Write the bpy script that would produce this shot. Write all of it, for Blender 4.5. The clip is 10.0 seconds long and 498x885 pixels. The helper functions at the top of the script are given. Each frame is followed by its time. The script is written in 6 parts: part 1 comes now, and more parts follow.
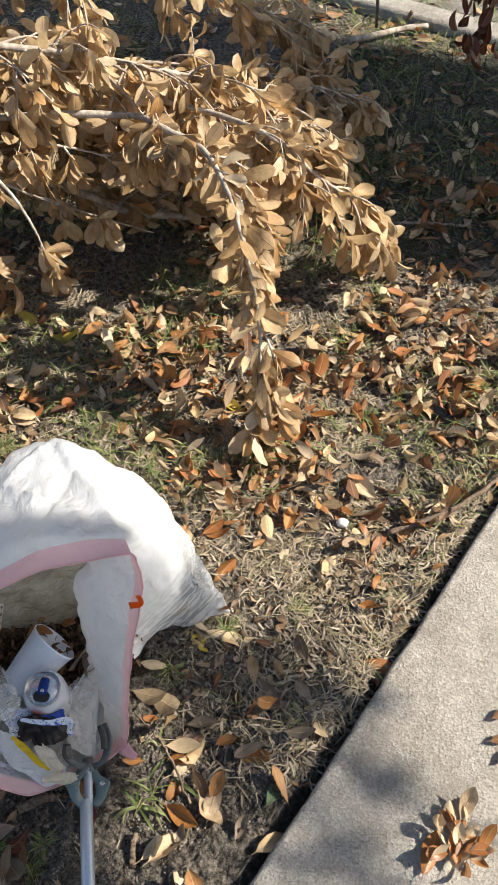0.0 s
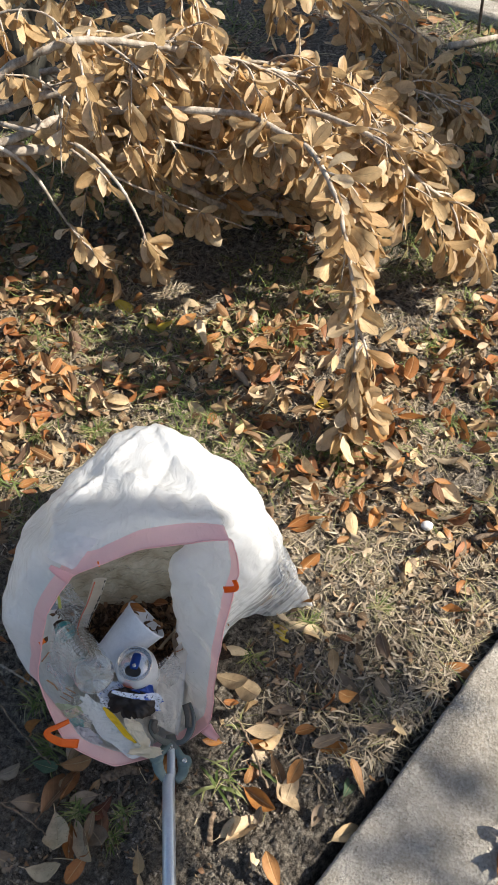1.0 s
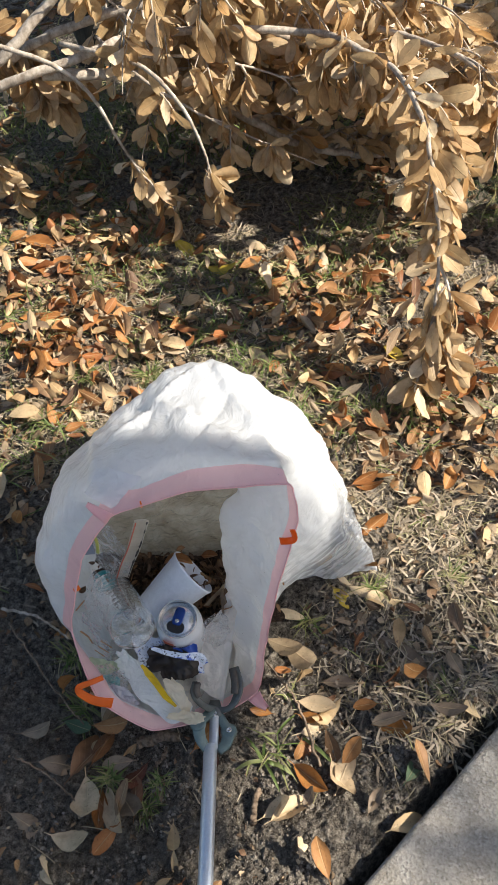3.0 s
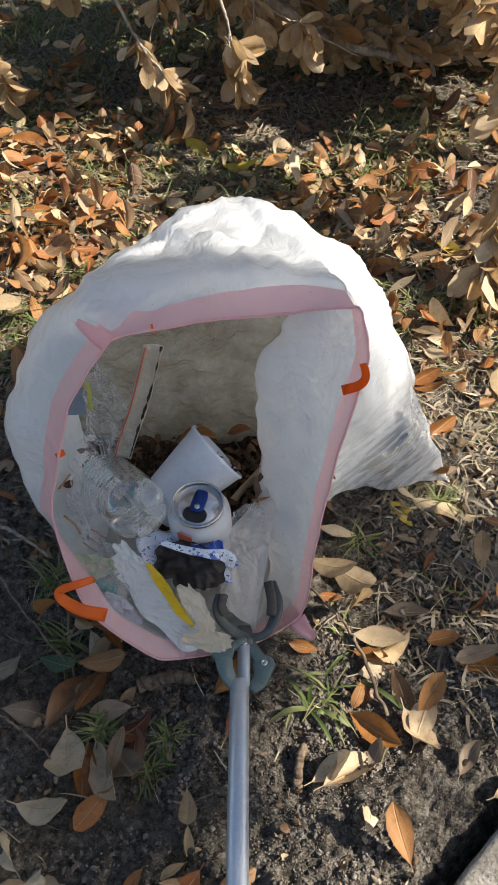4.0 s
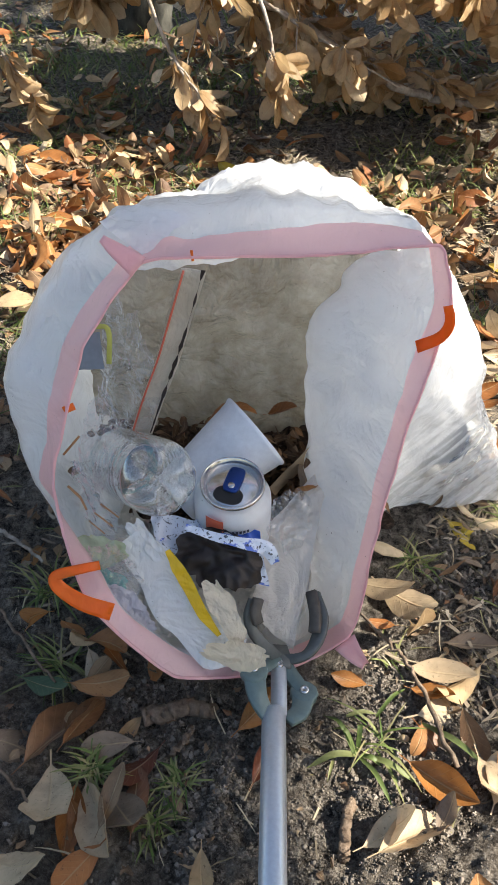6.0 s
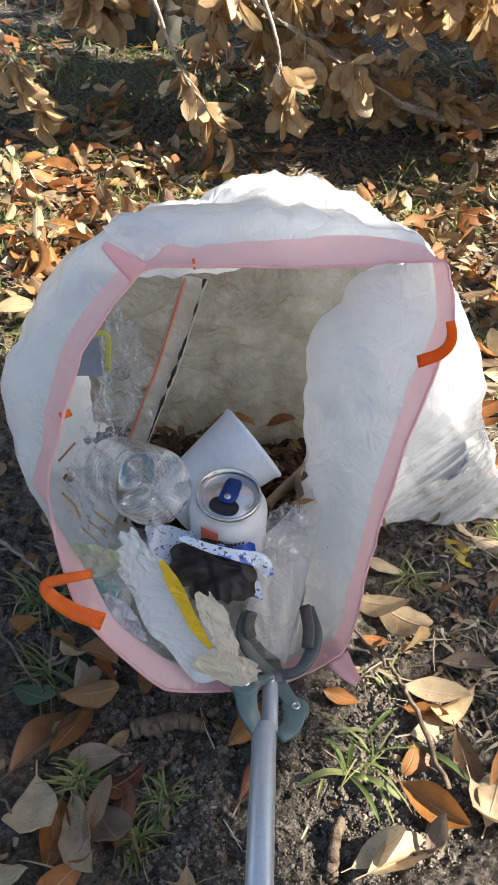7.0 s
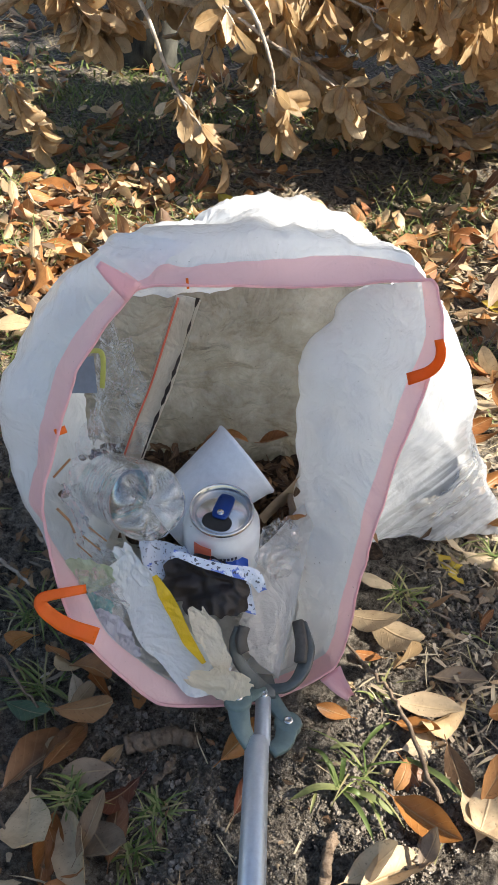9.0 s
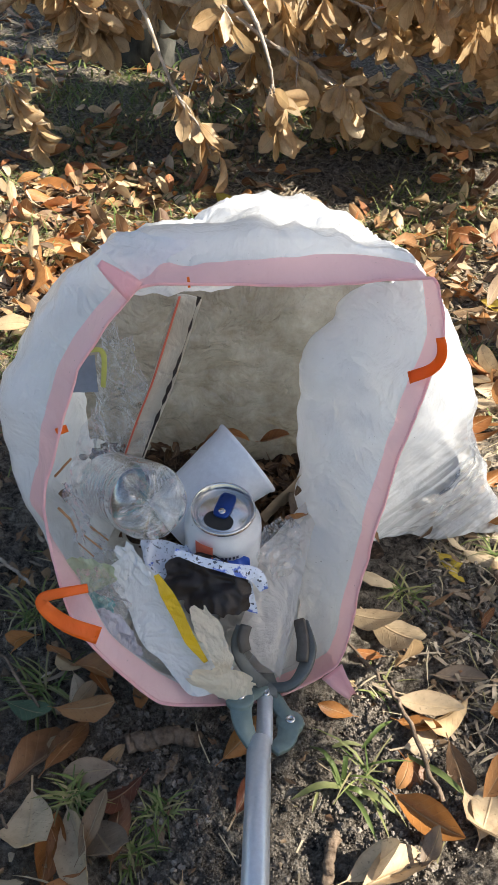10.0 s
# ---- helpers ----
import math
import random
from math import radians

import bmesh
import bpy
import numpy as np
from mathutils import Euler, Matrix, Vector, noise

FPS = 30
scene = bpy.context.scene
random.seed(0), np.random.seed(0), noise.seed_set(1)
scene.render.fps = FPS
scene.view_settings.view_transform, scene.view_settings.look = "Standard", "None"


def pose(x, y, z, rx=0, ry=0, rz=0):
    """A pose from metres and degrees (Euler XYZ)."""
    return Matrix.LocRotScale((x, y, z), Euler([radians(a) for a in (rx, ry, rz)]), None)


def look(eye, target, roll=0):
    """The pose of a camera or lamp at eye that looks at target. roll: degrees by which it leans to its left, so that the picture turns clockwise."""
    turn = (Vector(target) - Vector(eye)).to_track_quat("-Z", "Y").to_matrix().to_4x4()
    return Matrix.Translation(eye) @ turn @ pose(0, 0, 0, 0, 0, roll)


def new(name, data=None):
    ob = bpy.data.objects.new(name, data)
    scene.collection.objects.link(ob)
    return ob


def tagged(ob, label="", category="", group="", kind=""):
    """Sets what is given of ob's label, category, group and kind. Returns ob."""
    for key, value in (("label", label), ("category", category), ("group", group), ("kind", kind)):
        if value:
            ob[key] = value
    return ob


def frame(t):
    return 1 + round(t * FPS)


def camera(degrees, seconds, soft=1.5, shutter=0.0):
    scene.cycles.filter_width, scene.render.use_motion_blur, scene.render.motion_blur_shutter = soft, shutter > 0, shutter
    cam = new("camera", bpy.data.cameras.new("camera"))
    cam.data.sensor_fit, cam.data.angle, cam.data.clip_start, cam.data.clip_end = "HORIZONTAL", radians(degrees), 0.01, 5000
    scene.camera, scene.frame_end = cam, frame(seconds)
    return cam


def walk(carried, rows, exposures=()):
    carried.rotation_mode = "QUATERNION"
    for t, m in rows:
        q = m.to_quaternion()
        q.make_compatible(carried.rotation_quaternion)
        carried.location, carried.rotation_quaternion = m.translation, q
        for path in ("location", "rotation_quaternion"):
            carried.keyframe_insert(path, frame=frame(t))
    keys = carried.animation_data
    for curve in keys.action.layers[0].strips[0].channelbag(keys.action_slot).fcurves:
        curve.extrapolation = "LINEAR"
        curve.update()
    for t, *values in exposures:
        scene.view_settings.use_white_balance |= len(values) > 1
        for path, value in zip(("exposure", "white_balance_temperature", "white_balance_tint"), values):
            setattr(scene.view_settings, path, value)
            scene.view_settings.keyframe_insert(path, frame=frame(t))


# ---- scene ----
cam = camera(33.6, 10.0, soft=1.15)
PATH = [
    (0, (0.005, -0.009, 1.376), (-0.033, 1.277, -0.154), -0.9),
    (0.5, (-0.052, -0.027, 1.388), (-0.177, 1.257, -0.141), -2.1),
    (1, (-0.062, -0.039, 1.389), (-0.235, 1.24, -0.138), -1.9),
    (1.5, (-0.054, -0.042, 1.387), (-0.27, 1.23, -0.142), -2.5),
    (2, (-0.065, -0.038, 1.382), (-0.299, 1.232, -0.145), -2.7),
    (2.5, (-0.07, -0.017, 1.349), (-0.323, 1.238, -0.188), -3.1),
    (2.7, (-0.067, -0.001, 1.323), (-0.382, 1.224, -0.227), -5.2),
    (3.8, (-0.137, 0.005, 0.913), (-0.433, 1.258, -0.618), -3.4),
    (4, (-0.154, 0.008, 0.862), (-0.456, 1.309, -0.626), -3.0),
    (4.5, (-0.177, 0.027, 0.75), (-0.491, 1.401, -0.668), -1.8),
    (5, (-0.185, 0.024, 0.671), (-0.519, 1.453, -0.688), -1.4),
    (5.5, (-0.192, 0.025, 0.676), (-0.532, 1.478, -0.656), -0.8),
    (6, (-0.2, 0.022, 0.674), (-0.539, 1.487, -0.645), -0.3),
    (7.5, (-0.201, 0.027, 0.668), (-0.538, 1.518, -0.621), 1.8),
    (8, (-0.196, 0.022, 0.672), (-0.532, 1.517, -0.613), 1.8),
    (8.5, (-0.192, 0.021, 0.675), (-0.531, 1.536, -0.586), 1.7),
    (9, (-0.196, 0.019, 0.674), (-0.533, 1.533, -0.588), 1.5),
    (9.5, (-0.198, 0.019, 0.673), (-0.533, 1.534, -0.59), 1.5),
    (10, (-0.199, 0.018, 0.673), (-0.53, 1.533, -0.589), 1.5),
]
walk(cam, [(t, look(eye, target, roll)) for t, eye, target, roll in PATH],
     exposures=[(0, 0.99), (1.0, 1.03), (2.5, 1.13), (4.0, 0.98), (4.5, 1.19), (5.0, 1.39), (6.0, 1.52), (9.0, 1.53), (10, 1.46)])

# ---- light: low winter sun from the side, clear sky ----
SUN_AZ, SUN_EL = 2.0, 40.0
TO_SUN = Vector((math.cos(radians(SUN_EL)) * math.cos(radians(SUN_AZ)), math.cos(radians(SUN_EL)) * math.sin(radians(SUN_AZ)), math.sin(radians(SUN_EL))))
world = bpy.data.worlds.new("sky")
scene.world = world
world.use_nodes = True
sky = world.node_tree.nodes.new("ShaderNodeTexSky")
sky.sky_type, sky.sun_disc = "NISHITA", False
sky.dust_density, sky.ozone_density = 1.6, 0.8
sky.sun_elevation, sky.sun_rotation = radians(SUN_EL), radians(90 - SUN_AZ)
world.node_tree.links.new(sky.outputs[0], world.node_tree.nodes["Background"].inputs[0])
world.node_tree.nodes["Background"].inputs[1].default_value = 0.076
sun = new("sun", bpy.data.lights.new("sun", "SUN"))
sun.data.energy, sun.data.angle, sun.data.color = 5.0, radians(0.55), (1.0, 0.93, 0.82)
sun.matrix_basis = look(TO_SUN * 20, (0, 0, 0))


# ---- node helpers ----
class Graph:
    """A material under construction."""

    def __init__(self, name):
        self.mat = bpy.data.materials.new(name)
        self.mat.use_nodes = True
        self.nt = self.mat.node_tree
        self.bsdf = self.nt.nodes["Principled BSDF"]
        self.out = self.nt.nodes["Material Output"]

    def node(self, kind, **inputs):
        n = self.nt.nodes.new("ShaderNode" + kind)
        for key, value in inputs.items():
            self.set(n, key.replace("_", " "), value)
        return n

    def set(self, n, key, value):
        sock = n.inputs[int(key)] if key.isdigit() else n.inputs[key]
        if isinstance(value, bpy.types.NodeSocket):
            self.nt.links.new(value, sock)
        else:
            sock.default_value = value

    def base(self, **inputs):
        for key, value in inputs.items():
            self.set(self.bsdf, key.replace("_", " "), value)
        return self

    def coords(self, which="Object"):
        return self.node("TexCoord").outputs[which]

    def noise(self, scale, detail=4.0, rough=0.55, vec=None, distort=0.0):
        n = self.node("TexNoise", Scale=scale, Detail=detail, Roughness=rough, Distortion=distort)
        self.set(n, "Vector", vec if vec is not None else self.coords())
        return n.outputs["Fac"]

    def stretch(self, sx, sy, sz, rot=(0, 0, 0), vec=None):
        n = self.node("Mapping")
        self.set(n, "Vector", vec if vec is not None else self.coords())
        n.inputs["Scale"].default_value = (sx, sy, sz)
        n.inputs["Rotation"].default_value = rot
        return n.outputs[0]

    def ramp(self, fac, *stops):
        n = self.node("ValToRGB", Fac=fac)
        e = n.color_ramp.elements
        while len(e) < len(stops):
            e.new(0.5)
        for el, (p, c) in zip(e, stops):
            el.position = p
            el.color = (*c, 1) if not isinstance(c, (int, float)) else (c, c, c, 1)
        return n.outputs[0]

    def mix(self, fac, a, b, mode="MIX"):
        n = self.nt.nodes.new("ShaderNodeMix")
        n.data_type, n.blend_type = "RGBA", mode
        for sock, value in ((n.inputs[0], fac), (n.inputs[6], a), (n.inputs[7], b)):
            if isinstance(value, bpy.types.NodeSocket):
                self.nt.links.new(value, sock)
            else:
                sock.default_value = value if isinstance(value, (int, float)) else (*value, 1)
        return n.outputs[2]

    def math(self, op, a, b=0.0, c=0.0):
        n = self.nt.nodes.new("ShaderNodeMath")
        n.operation = op
        for i, value in enumerate((a, b, c)):
            self.set(n, str(i), value)
        return n.outputs[0]

    def bump(self, height, strength=0.5, distance=0.002, under=None):
        n = self.node("Bump", Height=height, Strength=strength, Distance=distance)
        if under is not None:
            self.set(n, "Normal", under)
        return n.outputs[0]

    def thin(self, colour, amount, normal=None):
        """Lets a part of the light through, as thin film and dry leaves do."""
        t = self.node("BsdfTranslucent", Color=colour)
        if normal is not None:
            self.set(t, "Normal", normal)
        m = self.node("MixShader", Fac=amount)
        self.nt.links.new(self.bsdf.outputs[0], m.inputs[1])
        self.nt.links.new(t.outputs[0], m.inputs[2])
        self.nt.links.new(m.outputs[0], self.out.inputs[0])
        return self


# ---- materials ----
def soil_material():
    g = Graph("sandy_soil")
    big, mid, fine = g.noise(2.3), g.noise(85, 8, 0.8), g.noise(420, 6, 0.75)
    c = g.ramp(mid, (0.39, (0.014, 0.011, 0.009)), (0.50, (0.155, 0.130, 0.104)), (0.62, (0.42, 0.37, 0.30)))
    c = g.mix(g.ramp(big, (0.45, 0.0), (0.65, 0.4)), c, (0.12, 0.10, 0.07))
    c = g.mix(g.ramp(fine, (0.52, 0.0), (0.70, 0.65)), c, (0.34, 0.305, 0.26))
    c = g.mix(g.ramp(g.noise(900, 2, 0.5), (0.62, 0.0), (0.70, 0.8)), c, (0.36, 0.34, 0.31))
    n = g.bump(fine, 1.0, 0.005, g.bump(mid, 1.0, 0.014))
    return g.base(Base_Color=c, Roughness=0.95, Normal=n, Specular_IOR_Level=0.15).mat


def concrete_material(name, tone=1.0):
    g = Graph(name)
    a, b = g.noise(3.1, 5), g.noise(34, 7, 0.75)
    grain = g.node("TexVoronoi", Scale=250.0)
    g.set(grain, "Vector", g.coords())
    pit = g.noise(230, 5, 0.8)
    c = g.ramp(a, (0.35, (0.29 * tone, 0.252 * tone, 0.20 * tone)), (0.7, (0.46 * tone, 0.41 * tone, 0.34 * tone)))
    c = g.mix(g.ramp(b, (0.45, 0.0), (0.68, 0.7)), c, (0.58 * tone, 0.55 * tone, 0.50 * tone))
    c = g.mix(0.42, c, g.ramp(grain.outputs["Color"], (0.1, (0.26 * tone, 0.235 * tone, 0.20 * tone)), (0.6, (0.50 * tone, 0.465 * tone, 0.41 * tone)), (0.95, (0.68 * tone, 0.65 * tone, 0.59 * tone))))
    c = g.mix(g.ramp(pit, (0.56, 0.0), (0.68, 0.85)), c, (0.10 * tone, 0.09 * tone, 0.08 * tone))
    c = g.mix(g.ramp(g.noise(7, 7, 0.75), (0.46, 0.0), (0.68, 0.6)), c, (0.19 * tone, 0.165 * tone, 0.135 * tone))
    n = g.bump(grain.outputs["Distance"], 0.7, 0.003, g.bump(pit, 1.0, 0.006, g.bump(b, 0.6, 0.010)))
    return g.base(Base_Color=c, Roughness=0.92, Normal=n, Specular_IOR_Level=0.2).mat


def leaf_material(name, stops, source, through_light=0.22, gloss=0.55, spots=0.6):
    """Dry leaf. The tone of each comes from the object or the island."""
    g = Graph(name)
    rnd = g.node("ObjectInfo").outputs["Random"] if source == "object" else g.node("NewGeometry").outputs["Random Per Island"]
    uv = g.node("UVMap").outputs[0]
    s = g.node("SeparateXYZ", Vector=uv)
    u, v = s.outputs[0], s.outputs[1]
    c = g.ramp(rnd, *stops)
    across = g.math("ABSOLUTE", g.math("SUBTRACT", v, 0.5))
    vein = g.math("SINE", g.math("MULTIPLY", g.math("SUBTRACT", u, g.math("MULTIPLY", across, 0.55)), 46.0))
    rib = g.ramp(across, (0.0, 1.0), (0.045, 0.0))
    ridge = g.ramp(vein, (0.86, 0.0), (1.0, 1.0))
    pos = g.node("NewGeometry").outputs["Position"]
    blotch = g.noise(55, 5, 0.65, pos)
    c = g.mix(g.ramp(g.noise(24, 4, 0.6, pos), (0.40, 0.0), (0.68, 0.6)), c, g.mix(0.75, c, (0.42, 0.36, 0.32), "MULTIPLY"))
    c = g.mix(g.ramp(blotch, (0.46, 0.0), (0.75, 0.6)), c, g.mix(0.6, c, (0.16, 0.10, 0.06), "MULTIPLY"))
    c = g.mix(g.ramp(across, (0.40, 0.0), (0.50, 0.4)), c, g.mix(0.7, c, (0.45, 0.32, 0.22), "MULTIPLY"))
    c = g.mix(g.ramp(g.noise(330, 3, 0.6, pos), (0.62, 0.0), (0.72, spots)), c, (0.05, 0.03, 0.018))
    c = g.mix(g.math("MULTIPLY", ridge, 0.07), c, (0.62, 0.47, 0.27))
    c = g.mix(g.math("MULTIPLY", rib, 0.38), c, (0.66, 0.50, 0.28))
    h = g.math("ADD", g.math("MULTIPLY", rib, 0.8), g.math("ADD", g.math("MULTIPLY", ridge, 0.14), g.math("MULTIPLY", blotch, 0.8)))
    n = g.bump(h, 0.5, 0.0016)
    g.base(Base_Color=c, Roughness=gloss, Normal=n, Specular_IOR_Level=0.35)
    return g.thin(c, through_light, n).mat


def bark_material(name, dark, light, scale=60):
    g = Graph(name)
    lines = g.noise(scale, 6, 0.7, g.stretch(1, 1, 0.45))
    lichen = g.noise(scale * 0.35, 5, 0.6)
    c = g.ramp(lines, (0.35, dark), (0.68, light))
    c = g.mix(g.ramp(lichen, (0.52, 0.0), (0.66, 0.6)), c, tuple(min(1, v * 1.4) for v in light))
    n = g.bump(lines, 0.8, 0.004)
    return g.base(Base_Color=c, Roughness=0.85, Normal=n, Specular_IOR_Level=0.25).mat


def grass_material(name, stops, see=0.25):
    g = Graph(name)
    c = g.ramp(g.node("NewGeometry").outputs["Random Per Island"], *stops)
    g.base(Base_Color=c, Roughness=0.6, Specular_IOR_Level=0.3)
    return g.thin(c, see).mat


def film_material(name, colour, see, wrinkle=1.0, dirt=0.0, rough=0.36, dirt_colour=(0.20, 0.15, 0.09), clear=0.0, spec=0.6, thin_at=None):
    """Thin polyethylene film, creased and partly letting the light through."""
    g = Graph(name)
    warp = g.node("VectorMath")
    warp.operation = "ADD"
    soft = g.node("TexNoise", Scale=9.0, Detail=2.0)
    g.set(soft, "Vector", g.coords())
    amount = g.node("VectorMath")
    amount.operation = "SCALE"
    g.nt.links.new(soft.outputs["Color"], amount.inputs[0])
    amount.inputs["Scale"].default_value = 0.10
    g.nt.links.new(g.coords(), warp.inputs[0])
    g.nt.links.new(amount.outputs[0], warp.inputs[1])
    turned = g.stretch(1.0, 0.45, 1.5, (0.4, 0.2, 0.7), warp.outputs[0])
    ridge = g.math("ABSOLUTE", g.math("SUBTRACT", g.noise(24, 3, 0.5, turned), 0.5))
    crease = g.math("ABSOLUTE", g.math("SUBTRACT", g.noise(75, 3, 0.55, g.stretch(1.6, 0.4, 0.8, (0.2, 0.9, 0.5), warp.outputs[0])), 0.5))
    c = g.mix(g.ramp(g.noise(14, 4), (0.35, 0.0), (0.7, 0.3)), colour, tuple(v * 0.88 for v in colour))
    c = g.mix(g.ramp(g.noise(430, 2, 0.5), (0.765, 0.0), (0.775, 0.8)), c, (0.08, 0.06, 0.04))
    if dirt:
        c = g.mix(g.ramp(g.noise(17, 7, 0.7), (0.40, 0.0), (0.72, dirt)), c, dirt_colour)
        c = g.mix(g.ramp(g.noise(150, 5, 0.7), (0.66, 0.0), (0.74, dirt * 0.7)), c, (0.05, 0.035, 0.02))
    n = g.bump(g.ramp(crease, (0.0, 0.0), (0.16, 1.0)), 0.42 * wrinkle, 0.0022, g.bump(g.ramp(ridge, (0.0, 0.0), (0.10, 1.0)), 0.42 * wrinkle, 0.009))
    tiny = g.math("ABSOLUTE", g.math("SUBTRACT", g.noise(170, 3, 0.6, warp.outputs[0]), 0.5))
    patch = g.ramp(g.noise(10, 3), (0.46, 0.15), (0.64, 1.0))
    n = g.bump(g.math("MULTIPLY", g.ramp(tiny, (0.0, 0.0), (0.14, 1.0)), patch), 0.38 * wrinkle, 0.0016, n)
    if thin_at:
        # long parallel stretch marks fanning up from the corner
        comb = g.node("CombineXYZ")
        for axis, (way, much) in enumerate((((0.72, -0.55, -0.42), 150.0), ((-0.15, -0.72, 0.68), 60.0), ((0.68, 0.42, 0.60), 7.0))):
            dot = g.node("VectorMath")
            dot.operation = "DOT_PRODUCT"
            g.nt.links.new(g.coords(), dot.inputs[0])
            dot.inputs[1].default_value = tuple(w * much for w in way)
            g.nt.links.new(dot.outputs["Value"], comb.inputs[axis])
        marks = g.noise(1.0, 2, 0.5, comb.outputs[0])
        close = g.node("VectorMath")
        close.operation = "DISTANCE"
        g.nt.links.new(g.coords(), close.inputs[0])
        close.inputs[1].default_value = thin_at
        near_corner = g.ramp(close.outputs["Value"], (0.05, 1.0), (0.20, 0.12))
        n = g.bump(g.math("MULTIPLY", marks, near_corner), 0.8, 0.006, n)
    g.base(Base_Color=c, Roughness=rough, Normal=n, Specular_IOR_Level=spec)
    g.thin(c, see, n)
    if clear:
        film = g.out.inputs[0].links[0].from_socket
        hole = g.node("BsdfTransparent", Color=(0.94, 0.96, 0.98, 1))
        amount = clear
        if thin_at:
            # film stretched thin at the bag's corner, in streaks
            far = g.node("VectorMath")
            far.operation = "DISTANCE"
            g.nt.links.new(g.coords(), far.inputs[0])
            far.inputs[1].default_value = thin_at
            streak = g.ramp(marks, (0.41, 0.08), (0.57, 1.0))
            near = g.ramp(far.outputs["Value"], (0.04, 0.62), (0.14, 0.0))
            amount = g.math("ADD", g.math("MULTIPLY", near, streak), g.math("MULTIPLY", g.ramp(g.noise(11, 3), (0.40, 0.4), (0.62, 1.5)), clear))
        m = g.node("MixShader", Fac=amount)
        g.nt.links.new(film, m.inputs[1])
        g.nt.links.new(hole.outputs[0], m.inputs[2])
        g.nt.links.new(m.outputs[0], g.out.inputs[0])
    return g.mat


def plain_material(name, colour, rough=0.5, metal=0.0, grain=120, depth=0.0006, vary=0.18, spec=0.5):
    g = Graph(name)
    f = g.noise(grain, 5, 0.65)
    c = g.mix(g.ramp(f, (0.35, 0.0), (0.75, 1.0)), colour, tuple(v * (1 - vary) for v in colour))
    r = g.math("ADD", g.math("MULTIPLY", f, 0.25), rough - 0.12)
    return g.base(Base_Color=c, Roughness=r, Metallic=metal, Normal=g.bump(f, 0.4, depth), Specular_IOR_Level=spec).mat


def clear_material(name, tint=(0.95, 0.97, 0.97), rough=0.04, see=0.90, wrinkle=0.0):
    """Thin clear plastic: mostly see-through, with a gloss that grows at grazing angles."""
    g = Graph(name)
    n = None
    if wrinkle:
        n = g.bump(g.ramp(g.math("ABSOLUTE", g.math("SUBTRACT", g.noise(34, 2, 0.5, None, 0.8), 0.5)), (0.0, 0.0), (0.25, 1.0)), wrinkle, 0.010)
    clear = g.node("BsdfTransparent", Color=(*tint, 1))
    gloss = g.node("BsdfGlossy", Color=(1, 1, 1, 1), Roughness=rough)
    milk = g.node("BsdfTranslucent", Color=(0.85, 0.87, 0.87, 1))
    white = g.node("BsdfDiffuse", Color=(0.80, 0.82, 0.82, 1))
    facing = g.node("LayerWeight", Blend=0.5)
    for nd in (gloss, milk, white, facing):
        if n is not None:
            g.set(nd, "Normal", n)
    haze = g.node("MixShader", Fac=0.5)
    g.nt.links.new(milk.outputs[0], haze.inputs[1])
    g.nt.links.new(white.outputs[0], haze.inputs[2])
    body = g.node("MixShader", Fac=see)
    g.nt.links.new(haze.outputs[0], body.inputs[1])
    g.nt.links.new(clear.outputs[0], body.inputs[2])
    full = g.node("MixShader", Fac=g.math("ADD", g.math("MULTIPLY", g.math("POWER", facing.outputs["Facing"], 1.7), 0.85), 0.12))
    g.nt.links.new(body.outputs[0], full.inputs[1])
    g.nt.links.new(gloss.outputs[0], full.inputs[2])
    g.nt.links.new(full.outputs[0], g.out.inputs[0])
    return g.mat


M_SOIL = soil_material()
M_SLAB = concrete_material("sidewalk_concrete", 1.20)
M_KERB = concrete_material("kerb_concrete", 1.15)
M_ROAD = concrete_material("worn_road", 0.85)
LITTER_STOPS = ((0.0, (0.70, 0.55, 0.34)), (0.20, (0.56, 0.39, 0.20)), (0.36, (0.27, 0.17, 0.095)), (0.55, (0.44, 0.205, 0.065)),
                (0.70, (0.36, 0.13, 0.04)), (0.84, (0.17, 0.095, 0.055)), (1.0, (0.72, 0.59, 0.40)))
BRANCH_STOPS = ((0.0, (0.54, 0.37, 0.18)), (0.35, (0.72, 0.545, 0.32)), (0.62, (0.45, 0.285, 0.13)), (0.85, (0.84, 0.70, 0.48)), (1.0, (0.56, 0.31, 0.11)))
M_LITTER = leaf_material("fallen_leaf_mix", LITTER_STOPS, "island")
M_TAN = leaf_material("tan_fallen_leaf", ((0.0, (0.72, 0.57, 0.37)), (1.0, (0.55, 0.41, 0.25))), "object")
M_RUST = leaf_material("rust_fallen_leaf", ((0.0, (0.46, 0.20, 0.055)), (1.0, (0.30, 0.12, 0.04))), "object", gloss=0.36)
M_GREY = leaf_material("grey_brown_fallen_leaf", ((0.0, (0.25, 0.19, 0.135)), (1.0, (0.33, 0.25, 0.17))), "object")
M_DARK_LEAF = leaf_material("dark_red_and_shade_leaf", ((0.0, (0.14, 0.045, 0.025)), (1.0, (0.19, 0.07, 0.04))), "object", gloss=0.35)
M_BROWN_LEAF = leaf_material("brown_fallen_leaf", ((0.0, (0.30, 0.15, 0.06)), (1.0, (0.24, 0.12, 0.055))), "object", gloss=0.4)
M_NUT = plain_material("acorn_shell", (0.42, 0.30, 0.17), 0.45, 0, 200, 0.0006, 0.4)
M_PEBBLE = plain_material("white_stone", (0.72, 0.71, 0.68), 0.7, 0, 120, 0.001, 0.3)
